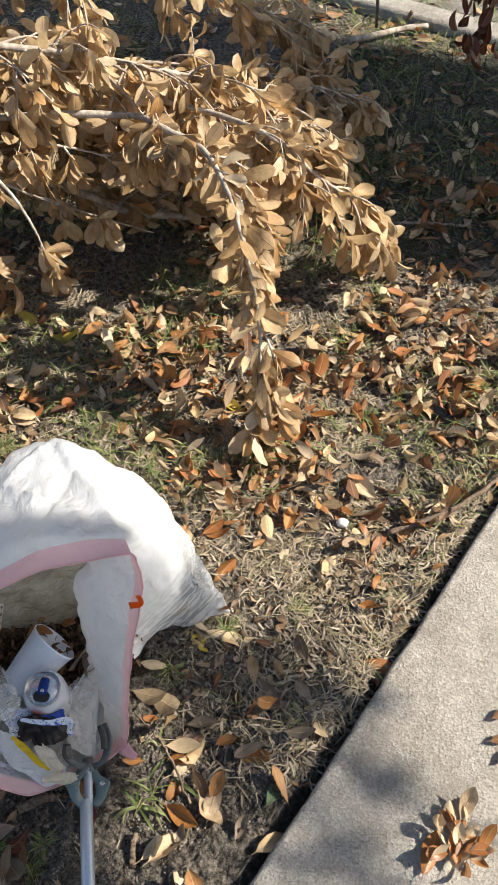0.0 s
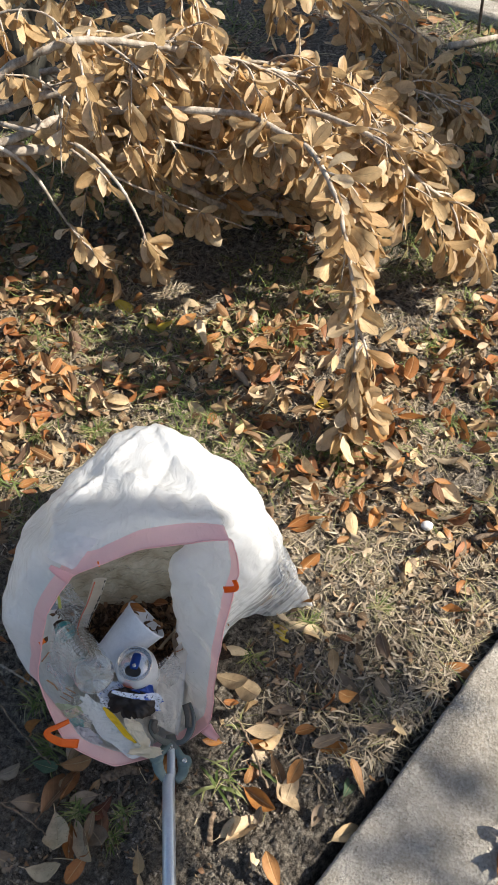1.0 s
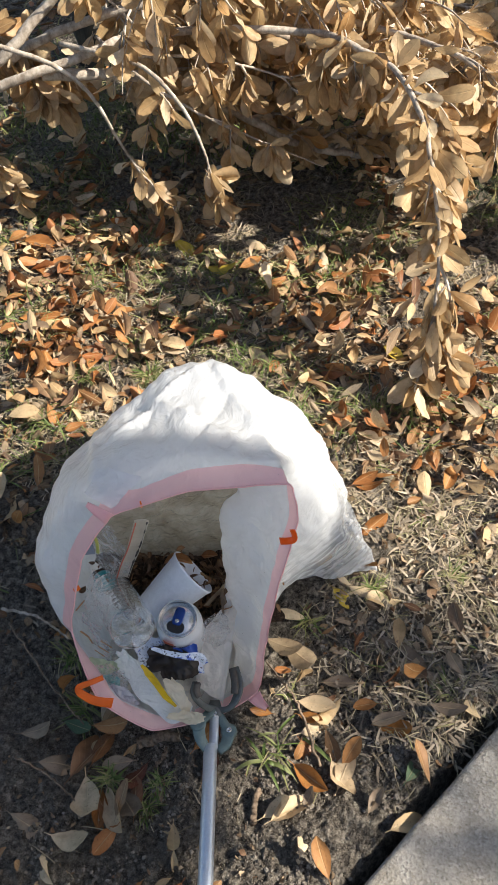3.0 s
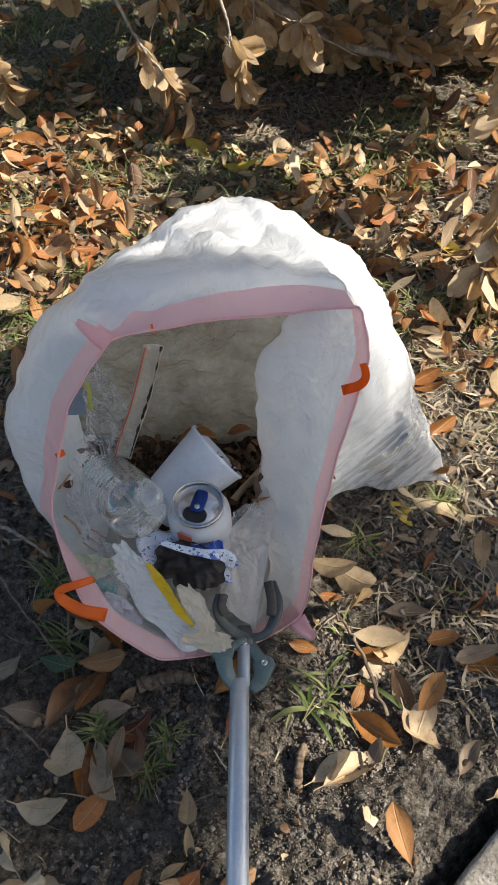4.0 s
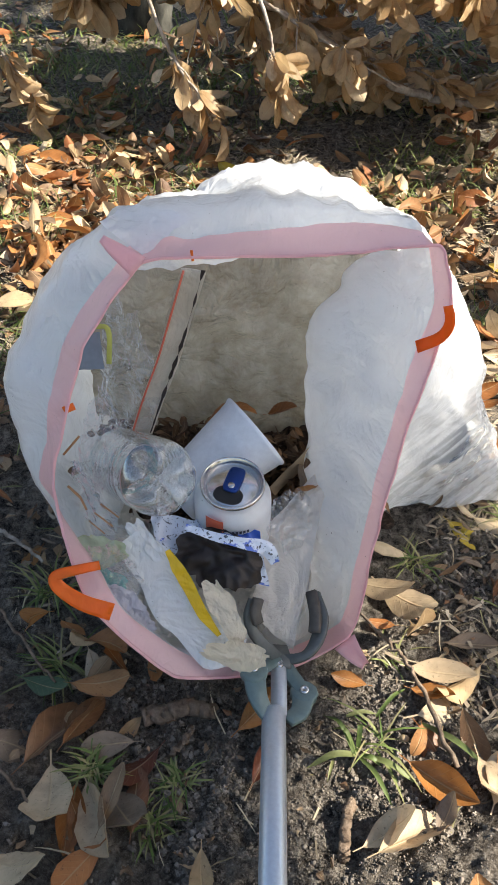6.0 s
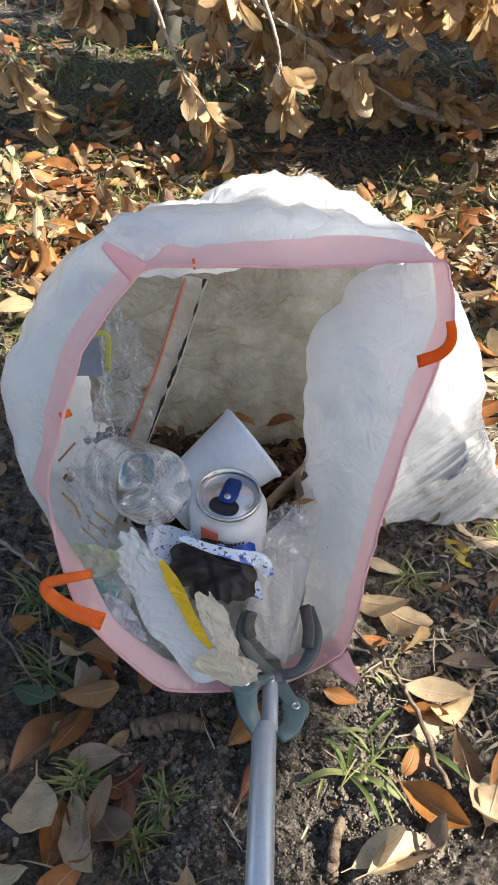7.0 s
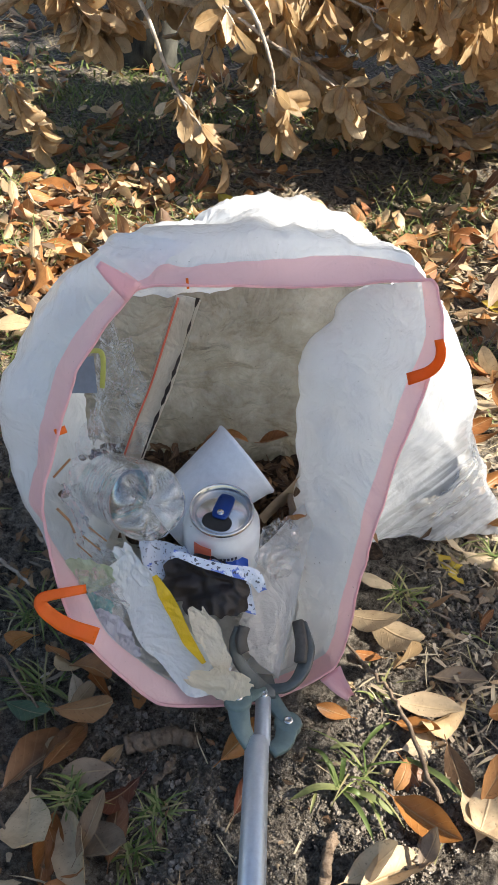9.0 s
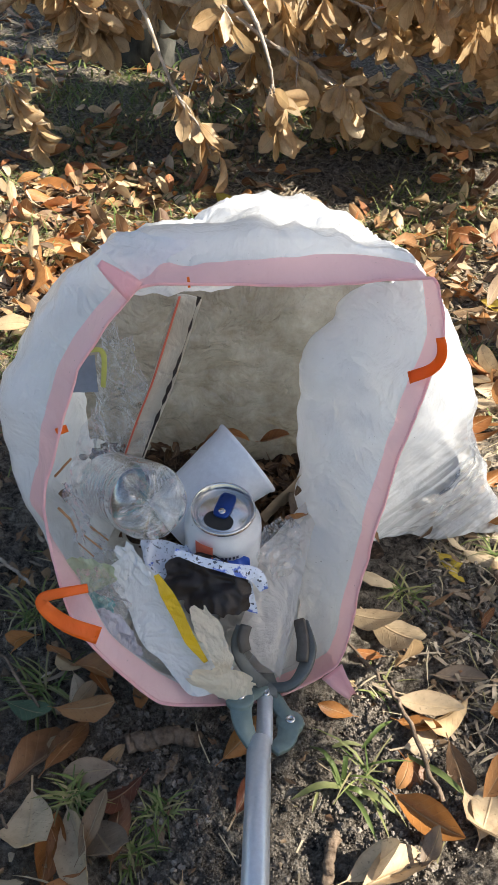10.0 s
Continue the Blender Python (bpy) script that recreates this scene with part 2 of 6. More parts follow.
M_GREEN = leaf_material("green_fallen_leaf", ((0.0, (0.085, 0.15, 0.08)), (1.0, (0.12, 0.18, 0.09))), "object")
M_YELLOW = leaf_material("yellow_fallen_leaf", ((0.0, (0.55, 0.42, 0.05)), (1.0, (0.50, 0.36, 0.06))), "object")
M_BRANCH_LEAF = leaf_material("branch_leaf", BRANCH_STOPS, "object", 0.42, 0.42, 0.35)
M_BRANCH_MIX = leaf_material("branch_leaf_mix", BRANCH_STOPS, "island", 0.42, 0.42, 0.35)
M_BARK = bark_material("grey_twig_bark", (0.20, 0.155, 0.115), (0.52, 0.455, 0.375))
# bark colour lowered to stand for the shade on the slim trunk
M_TRUNK = bark_material("shade_darkened_bark", (0.020, 0.020, 0.017), (0.085, 0.082, 0.068), 26)
M_TWIG = bark_material("brown_twig", (0.11, 0.075, 0.05), (0.27, 0.20, 0.14), 150)
M_STRAW = grass_material("dry_grass", ((0.0, (0.58, 0.48, 0.31)), (0.25, (0.13, 0.10, 0.065)), (0.45, (0.30, 0.28, 0.13)), (0.62, (0.60, 0.51, 0.35)), (0.8, (0.06, 0.045, 0.03)), (1.0, (0.36, 0.29, 0.17))))
M_GRASS = grass_material("green_grass", ((0.0, (0.08, 0.125, 0.03)), (0.4, (0.15, 0.205, 0.055)), (0.7, (0.28, 0.29, 0.11)), (0.9, (0.32, 0.27, 0.14)), (1.0, (0.10, 0.15, 0.045))))
# M_GRASS darkened: deep shade is put into this copy's colour
M_SHADE_GRASS = grass_material("shade_tinted_grass", ((0.0, (0.018, 0.030, 0.014)), (0.6, (0.030, 0.042, 0.018)), (1.0, (0.065, 0.062, 0.035))))
M_CRUMB = plain_material("soil_crumb", (0.25, 0.215, 0.175), 0.95, 0, 40, 0.0008, 0.8, 0.1)
M_FILM = film_material("white_bag_film", (0.885, 0.897, 0.905), 0.54, 0.46, rough=0.15, clear=0.11, spec=0.9, thin_at=(-.132, .728, .080))
M_HEM = film_material("pink_hem_film", (0.98, 0.66, 0.67), 0.56, 0.25, rough=0.22, spec=0.7)
M_TIE = film_material("orange_drawstring", (0.98, 0.24, 0.02), 0.55, 0.4)


# ---- shape helpers ----
def lattice(ix, iy, seed):
    h = (ix.astype(np.int64) * 374761393 + iy.astype(np.int64) * 668265263 + seed * 1442695041) & 0x7FFFFFFF
    h = ((h ^ (h >> 13)) * 1274126177) & 0x7FFFFFFF
    return ((h ^ (h >> 16)) & 0xFFFF) / 65535.0


def field(x, y, scale, seed=0, octaves=3):
    """Smooth random heights in 0..1 over arrays x, y."""
    total, amp, norm = np.zeros_like(x, dtype=float), 1.0, 0.0
    for o in range(octaves):
        fx, fy = x * scale, y * scale
        ix, iy = np.floor(fx), np.floor(fy)
        tx, ty = fx - ix, fy - iy
        tx, ty = tx * tx * (3 - 2 * tx), ty * ty * (3 - 2 * ty)
        a, b = lattice(ix, iy, seed + o), lattice(ix + 1, iy, seed + o)
        c, d = lattice(ix, iy + 1, seed + o), lattice(ix + 1, iy + 1, seed + o)
        total += amp * ((a * (1 - tx) + b * tx) * (1 - ty) + (c * (1 - tx) + d * tx) * ty)
        norm += amp
        amp, scale = amp * 0.5, scale * 2.1
    return total / norm


def mesh_of(name, verts, faces, mat=None, smooth=True, uv=None):
    me = bpy.data.meshes.new(name)
    me.from_pydata([tuple(v) for v in np.asarray(verts, float).tolist()], [], [tuple(f) for f in (faces.tolist() if isinstance(faces, np.ndarray) else faces)])
    if uv is not None:
        layer = me.uv_layers.new(name="UVMap")
        idx = np.empty(len(me.loops), dtype=np.int32)
        me.loops.foreach_get("vertex_index", idx)
        layer.data.foreach_set("uv", np.asarray(uv, float)[idx].ravel())
    if mat:
        me.materials.append(mat)
    if smooth:
        me.shade_smooth()
    me.update()
    return me


ORIGIN = {}


def thing(name, at, label, category, group="", kind=""):
    """An empty at the base of a thing."""
    ob = new(name)
    ob.empty_display_size = 0.02
    ob.matrix_basis = Matrix.Translation(at)
    ORIGIN[ob.name] = Matrix.Translation(at)
    return tagged(ob, label, category, group, kind)


def adopt(ob, parent):
    ob.parent = parent
    ob.matrix_parent_inverse = ORIGIN.get(parent.name, Matrix()).inverted()
    return ob


def part(name, shape, mat, parent=None, label=""):
    """Links a bmesh or a mesh, in world coordinates, as one object under a thing or a part."""
    if isinstance(shape, bmesh.types.BMesh):
        me = bpy.data.meshes.new(name)
        bmesh.ops.recalc_face_normals(shape, faces=shape.faces)
        shape.to_mesh(me)
        shape.free()
        me.shade_smooth()
    else:
        me = shape
    if mat and not me.materials:
        me.materials.append(mat)
    ob = new(name, me)
    if parent:
        adopt(ob, parent)
    return tagged(ob, label)


def smooth_path(points, n):
    """A Catmull-Rom line through the points."""
    p = np.asarray(points, float)
    p = np.vstack((2 * p[0] - p[1], p, 2 * p[-1] - p[-2]))
    out = []
    for t in np.linspace(0, len(p) - 3 - 1e-6, n):
        i, f = int(t), t - int(t)
        a, b, c, d = p[i:i + 4]
        out.append(0.5 * (2 * b + (c - a) * f + (2 * a - 5 * b + 4 * c - d) * f * f + (3 * b - a - 3 * c + d) * f ** 3))
    return np.array(out)


def closed_curve(points, n, slack=1.0):
    """A closed line through the points; less slack makes tighter corners."""
    p = np.asarray(points, float)
    m, out = len(p), []
    for t in np.arange(n) * m / n:
        i, f = int(t), t - int(t)
        a, b, c, d = p[(i - 1) % m], p[i % m], p[(i + 1) % m], p[(i + 2) % m]
        m0, m1 = 0.5 * slack * (c - a), 0.5 * slack * (d - b)
        out.append(b * (2 * f ** 3 - 3 * f * f + 1) + m0 * (f ** 3 - 2 * f * f + f) + c * (3 * f * f - 2 * f ** 3) + m1 * (f ** 3 - f * f))
    return np.array(out)


class Soup:
    """Collects many pieces into one mesh."""

    def __init__(self):
        self.v, self.f, self.n = [], [], 0

    def add(self, verts, faces):
        self.v.append(np.asarray(verts, float))
        self.f.extend([tuple(i + self.n for i in f) for f in faces])
        self.n += len(verts)

    def tube(self, path, r0, r1, sides=6, rough=0.0, rng=None):
        path = np.asarray(path, float)
        k = len(path)
        tan = np.gradient(path, axis=0)
        tan /= np.linalg.norm(tan, axis=1)[:, None] + 1e-9
        up = np.array((0.13, 0.31, 0.94))
        a = np.cross(tan, up)
        a /= np.linalg.norm(a, axis=1)[:, None] + 1e-9
        b = np.cross(tan, a)
        ang = np.arange(sides) * 2 * np.pi / sides
        r = np.linspace(r0, r1, k)[:, None] * np.ones((1, sides))
        if rough and rng is not None:
            r = r * (1 + rough * rng.uniform(-1, 1, (k, sides)))
        v = path[:, None, :] + r[:, :, None] * (np.cos(ang)[None, :, None] * a[:, None, :] + np.sin(ang)[None, :, None] * b[:, None, :])
        f = [(i * sides + j, i * sides + (j + 1) % sides, (i + 1) * sides + (j + 1) % sides, (i + 1) * sides + j) for i in range(k - 1) for j in range(sides)]
        f.append(tuple(range(sides))[::-1])
        f.append(tuple((k - 1) * sides + j for j in range(sides)))
        self.add(v.reshape(-1, 3), f)

    def mesh(self, name, mat=None, smooth=True):
        return mesh_of(name, np.vstack(self.v), self.f, mat, smooth)


def leaf_shape(length, width, bend, cup, twist, wave, seed, fine=True):
    """One dry leaf along +x with its stalk at the origin: verts, faces, uv."""
    rng = np.random.default_rng(seed)
    rows = np.array((-0.14, 0.0, 0.16, 0.40, 0.64, 0.86, 1.0)) if fine else np.array((0.0, 0.3, 0.68, 1.0))
    cols = np.array((-1, -0.5, 0, 0.5, 1.0)) if fine else np.array((-1, 0, 1.0))
    if fine == 2:
        rows = np.array((-0.16, -0.04, 0.0, 0.05, 0.13, 0.24, 0.37, 0.50, 0.63, 0.75, 0.85, 0.93, 0.98, 1.0))
        cols = np.array((-1, -0.7, -0.35, 0, 0.35, 0.7, 1.0))
    q0 = np.clip(rows, 0, 1)
    prof = np.maximum(np.sin(np.pi * q0 ** 1.15) ** 0.72 * (1 - 0.0 * q0), 0.05) if fine == 2 else np.interp(rows, (-0.14, 0, 0.16, 0.40, 0.64, 0.86, 1.0), (0.03, 0.05, 0.50, 0.90, 1.0, 0.74, 0.14))
    prof = np.where(rows < 0.01, 0.04, prof)
    v, uv = [], []
    for s, w in zip(rows, prof):
        q = max(s, 0.0)
        side = wave * math.sin(5.0 * s + rng.uniform(0, 1)) * 0.5
        ang, tw = bend * q, twist * q
        cx = length * (math.sin(ang) / bend if abs(bend) > 1e-3 and q > 0 else q) if s >= 0 else length * s
        cz = length * ((1 - math.cos(ang)) / bend) if abs(bend) > 1e-3 and s >= 0 else 0.0
        for c in cols:
            half = width * 0.5 * w
            y, z = c * half, half * (cup * (abs(c) ** 1.4) + side * c * abs(c) + wave * 0.3 * rng.uniform(-1, 1) * abs(c))
            y, z = y * math.cos(tw) - z * math.sin(tw), y * math.sin(tw) + z * math.cos(tw)
            v.append((cx - z * math.sin(ang), y, cz + z * math.cos(ang)))
            uv.append((s, 0.5 + 0.5 * c))
    k = len(cols)
    f = [(i * k + j, (i + 1) * k + j, (i + 1) * k + j + 1, i * k + j + 1) for i in range(len(rows) - 1) for j in range(k - 1)]
    return np.array(v), f, np.array(uv)


_rng = np.random.default_rng(5)
LEAF_KINDS = [leaf_shape(1.0, _rng.uniform(0.36, 0.52), _rng.uniform(-1.3, 1.3), _rng.uniform(-0.5, 1.1), _rng.uniform(-0.8, 0.8), _rng.uniform(0.15, 0.5), i) for i in range(16)]
LEAF_FINE = [leaf_shape(1.0, _rng.uniform(0.36, 0.48), _rng.uniform(-1.5, 1.5), _rng.uniform(-0.4, 1.1), _rng.uniform(-0.7, 0.7), _rng.uniform(0.2, 0.65), 70 + i, 2) for i in range(16)]
LEAF_CURLED = [leaf_shape(1.0, _rng.uniform(0.36, 0.52), _rng.uniform(-1.7, 1.7), _rng.uniform(-0.6, 1.3), _rng.uniform(-0.9, 0.9), _rng.uniform(0.2, 0.6), 110 + i) for i in range(18)]
LEAF_ROUGH = [leaf_shape(1.0, _rng.uniform(0.36, 0.50), _rng.uniform(-0.8, 0.8), _rng.uniform(-0.2, 0.6), _rng.uniform(-0.5, 0.5), 0.3, 40 + i, False) for i in range(8)]


def axes_from(direction, roll, rng):
    """Turns with x along each direction; rolled about it."""
    x = direction / (np.linalg.norm(direction, axis=1)[:, None] + 1e-9)
    ref = np.tile(np.array((0.0, 0.0, 1.0)), (len(x), 1))
    ref[np.abs(x[:, 2]) > 0.95] = (1.0, 0.0, 0.0)
    y = np.cross(ref, x)
    y /= np.linalg.norm(y, axis=1)[:, None] + 1e-9
    z = np.cross(x, y)
    c, s = np.cos(roll)[:, None], np.sin(roll)[:, None]
    return np.stack((x, y * c + z * s, z * c - y * s), axis=2)


def scatter(name, kinds, pos, rot, size, rng, mat, with_uv=True):
    """Many copies of a few shapes joined into one mesh."""
    vs, fs, uvs, n = [], [], [], 0
    which = rng.integers(0, len(kinds), len(pos))
    for k, shape in enumerate(kinds):
        sel = np.where(which == k)[0]
        if not len(sel):
            continue
        v0, f0 = shape[0], np.array(shape[1])
        v = np.einsum("nij,vj->nvi", rot[sel], v0) * np.asarray(size)[sel][:, None, None] + pos[sel][:, None, :]
        vs.append(v.reshape(-1, 3))
        fs.append((f0[None] + (np.arange(len(sel)) * len(v0))[:, None, None] + n).reshape(-1, f0.shape[1]))
        if with_uv:
            uvs.append(np.tile(shape[2], (len(sel), 1)))
        n += len(sel) * len(v0)
    return mesh_of(name, np.vstack(vs), np.vstack(fs), mat, True, np.vstack(uvs) if with_uv else None)


LEAF_MESHES = {}


def leaf_mesh(kind, mat):
    key = (kind, mat.name)
    if key not in LEAF_MESHES:
        v, f, uv = (LEAF_FINE[kind - 100] if kind >= 100 else LEAF_KINDS[kind])
        LEAF_MESHES[key] = mesh_of("leaf", v, f, mat, True, uv)
    return LEAF_MESHES[key]


def leaf_matrix(pos, rot, size):
    m = Matrix(rot.tolist()).to_4x4()
    return Matrix.Translation(tuple(pos)) @ m @ Matrix.Scale(float(size), 4)


# ---- the plan ----
EDGE_A, EDGE_DIR = np.array((-0.014, 0.265)), np.array((0.572, 0.820))
EDGE_IN = np.array((0.820, -0.572))


def slab_side(x, y):
    """Distance past the sidewalk's edge; plus is on the slab."""
    return (x - EDGE_A[0]) * EDGE_IN[0] + (y - EDGE_A[1]) * EDGE_IN[1]


def ground_height(x, y):
    x, y = np.asarray(x, float), np.asarray(y, float)
    near = np.exp(-((x + 0.1) ** 2 + (y - 1.2) ** 2) / 9.0)
    h = 0.020 * (field(x, y, 3.2, 3) - 0.5) + near * (0.015 * (field(x, y, 24, 7) - 0.5) + 0.019 * (field(x, y, 70, 9, 3) - 0.5) + 0.013 * np.abs(field(x, y, 120, 19, 2) - 0.5) * np.clip((1.3 - y) / 0.2, 0, 1))
    d = slab_side(x, y)
    bank = np.clip((d + 0.20) / 0.15, 0, 1)
    h = h + 0.033 * bank * bank * (3 - 2 * bank)
    trench = np.clip((d + 0.022) / 0.018, 0, 1)
    h = h - 0.040 * trench - 0.10 * np.clip((d - 0.02) / 0.05, 0, 1) * np.clip((1.9 - d) / 0.4, 0, 1)
    return h


def ground():
    def spread(lo, hi, step, far, near0, near1, close):
        inner = np.concatenate((np.arange(lo, near0 - step * .5, step), np.arange(near0, near1, close), np.arange(near1, hi, step)))
        grow = step * np.cumsum(1.18 ** np.arange(1, 60))
        grow = grow[grow < far]
        return np.concatenate((lo - grow[::-1], inner, inner[-1] + grow))
    xs, ys = spread(-1.2, 0.50, 0.0055, 90, -.56, .16, .0036), spread(0.15, 1.9, 0.0055, 90, .17, .72, .0036)
    gx, gy = np.meshgrid(xs, ys, indexing="ij")
    v = np.stack((gx, gy, ground_height(gx, gy)), axis=2).reshape(-1, 3)
    i = (np.arange(len(xs) - 1)[:, None] * len(ys) + np.arange(len(ys) - 1)[None]).ravel()
    f = np.stack((i, i + len(ys), i + len(ys) + 1, i + 1), axis=1)
    ob = new("ground", mesh_of("ground", v, f, M_SOIL))
    return tagged(ob, "bare sandy soil with worn patchy grass", "ground", kind="structure")


ground()


def slab(name, u0, u1, w0, w1, top, thick, mat, edge=0.010, steps=160, worn=0.006):
    """A concrete panel laid along the sidewalk's line, with rounded, slightly worn edges."""
    arc = [(edge * (1 - math.cos(t)), edge * (1 - math.sin(t))) for t in np.linspace(0, math.pi / 2, 5)]
    prof = [(0.0, thick)] + [(x, y) for x, y in arc]
    across = [(w0 + x, top - y) for x, y in prof] + [(w, top) for w in np.linspace(w0 + edge + 0.01, w1 - edge - 0.01, 24)] + [(w1 - x, top - y) for x, y in prof[::-1]]
    us = np.concatenate(((u0, u0), np.linspace(u0 + edge, u1 - edge, steps), (u1, u1)))
    lower = np.concatenate(((thick, edge), np.zeros(steps), (edge, thick)))
    v = []
    for u, lo in zip(us, lower):
        for i, (w, z) in enumerate(across):
            chip = worn * (field(np.array(u), np.array(0.0), 22, 5, 3) - 0.5) if i < 8 else 0.0
            q = EDGE_A + EDGE_DIR * u + EDGE_IN * (w + float(chip))
            bumpy = 0.003 * (float(field(np.array(q[0]), np.array(q[1]), 9, 41, 2)) - 0.5)
            v.append((q[0], q[1], max(min(z, top - lo), top - thick) + bumpy))
    k = len(across)
    f = [(i * k + j, (i + 1) * k + j, (i + 1) * k + j + 1, i * k + j + 1) for i in range(len(us) - 1) for j in range(k - 1)]
    return part(name, mesh_of(name, v, f, mat), None)


pavement = thing("pavement", (0.5, 0.5, 0.0), "grey concrete sidewalk of large panels beside bare soil", "sidewalk", kind="structure")
for k in range(4):
    adopt(slab("panel", -3.50 + k * 1.53, -3.50 + k * 1.53 + 1.522, 0.0, 1.25, 0.06, 0.13, M_SLAB), pavement)
kerb = slab("kerb", 2.74, 2.87, -9.0, -0.02, 0.035, 0.2, M_KERB, 0.015, 8)
tagged(kerb, "pale concrete kerb along the far road", "kerb", kind="structure")
road = slab("road", 2.875, 9.5, -9.0, 9.0, 0.012, 0.2, M_ROAD, 0.004, 30)
tagged(road, "sunlit grey road surface", "road", kind="structure")


# ---- the rubbish bag ----
# loops of the bag from its mouth to its bottom seam, each starting at the mouth's upper corner and going round
MOUTH = [(-.404, .543, .366), (-.366, .572, .362), (-.318, .612, .346), (-.250, .626, .350), (-.186, .631, .361), (-.170, .600, .325), (-.190, .550, .240),
         (-.203, .500, .150), (-.212, .465, .066), (-.268, .420, .058), (-.345, .376, .091), (-.410, .380, .163), (-.462, .452, .212), (-.444, .508, .308)]
NECK = [(-.458, .606, .368), (-.390, .640, .371), (-.325, .668, .371), (-.258, .668, .367), (-.206, .668, .352), (-.262, .660, .312), (-.284, .625, .228),
        (-.268, .575, .130), (-.252, .530, .045), (-.278, .458, .022), (-.355, .422, .052), (-.424, .430, .115), (-.504, .500, .172), (-.528, .545, .275)]
BELLY = [(-.495, .728, .300), (-.425, .765, .328), (-.345, .790, .328), (-.270, .775, .316), (-.195, .745, .286), (-.148, .715, .235), (-.128, .690, .165),
         (-.155, .682, .070), (-.204, .672, .010), (-.285, .610, .006), (-.380, .560, .006), (-.445, .580, .020), (-.530, .635, .110), (-.548, .680, .230)]
BACK = [(-.490, .835, .225), (-.430, .885, .268), (-.360, .915, .284), (-.280, .875, .280), (-.200, .838, .244), (-.148, .802, .182), (-.112, .764, .118),
        (-.086, .727, .040), (-.135, .704, .008), (-.250, .725, .004), (-.370, .715, .004), (-.460, .740, .008), (-.525, .780, .060), (-.525, .815, .150)]
END = [(-.450, .950, .060), (-.415, .985, .090), (-.360, .995, .100), (-.280, .935, .080), (-.180, .870, .085), (-.100, .778, .050), (-.062, .736, .018),
       (-.064, .729, .010), (-.102, .738, .006), (-.220, .830, .004), (-.330, .880, .004), (-.420, .920, .006), (-.480, .930, .020), (-.480, .945, .040)]


HEM = 0.030
HEM_WIDTHS = [.028, .026, .030, .032, .030, .017, .016, .016, .018, .022, .022, .024, .027, .028]
# how the hem runs on from the mouth's edge, at each point of the mouth
HEM_RUN = {7: (-.020, .014, -.012), 8: (-.014, .020, -.006), 9: (-.004, .026, -.004), 10: (.007, .025, -.004), 11: (.014, .020, -.008), 12: (-.018, .016, -.012)}
HEM_LOOP = [tuple(np.array(m) + (np.array(HEM_RUN[i]) if i in HEM_RUN else (np.array(n) - m) / np.linalg.norm(np.array(n) - m) * HEM)) for i, (m, n) in enumerate(zip(MOUTH, NECK))]


def bag_sheet(n_around, n_along):
    """The film of the bag: an array of points, around by along, from mouth to seam."""
    loops = [closed_curve(MOUTH, n_around, 0.45), closed_curve(HEM_LOOP, n_around, 0.6)] + [closed_curve(l, n_around) for l in (NECK, BELLY, BACK, END)]
    seam = 0.5 * (loops[-1] + np.roll(closed_curve([END[(13 - i) % 14] for i in range(14)], n_around), 0, axis=0))
    loops.append(seam)
    rows = []
    widths = np.interp(np.arange(n_around) * 14 / n_around, np.arange(15), HEM_WIDTHS + HEM_WIDTHS[:1])
    for i in range(n_around):
        line = smooth_path([l[i] for l in loops], 160)
        run = np.concatenate(((0,), np.cumsum(np.linalg.norm(np.diff(line, axis=0), axis=1))))
        want = np.concatenate((np.linspace(0, widths[i], 7), np.linspace(widths[i], run[-1], n_along - 6)[1:]))
        rows.append(np.stack([np.interp(want, run, line[:, k]) for k in range(3)], axis=1))
    return np.array(rows)


FOLDS = [((-.360, .905), (-.200, .650), .013, .012), ((-.355, .900), (-.470, .640), .009, .010), ((-.340, .890), (-.100, .775), .010, .010), ((-.300, .850), (-.330, .670), -.009, .014),
         ((-.250, .845), (-.170, .690), -.009, .012), ((-.430, .850), (-.400, .660), -.007, .014), ((-.280, .700), (-.420, .780), .006, .008), ((-.210, .820), (-.150, .720), .007, .007)]


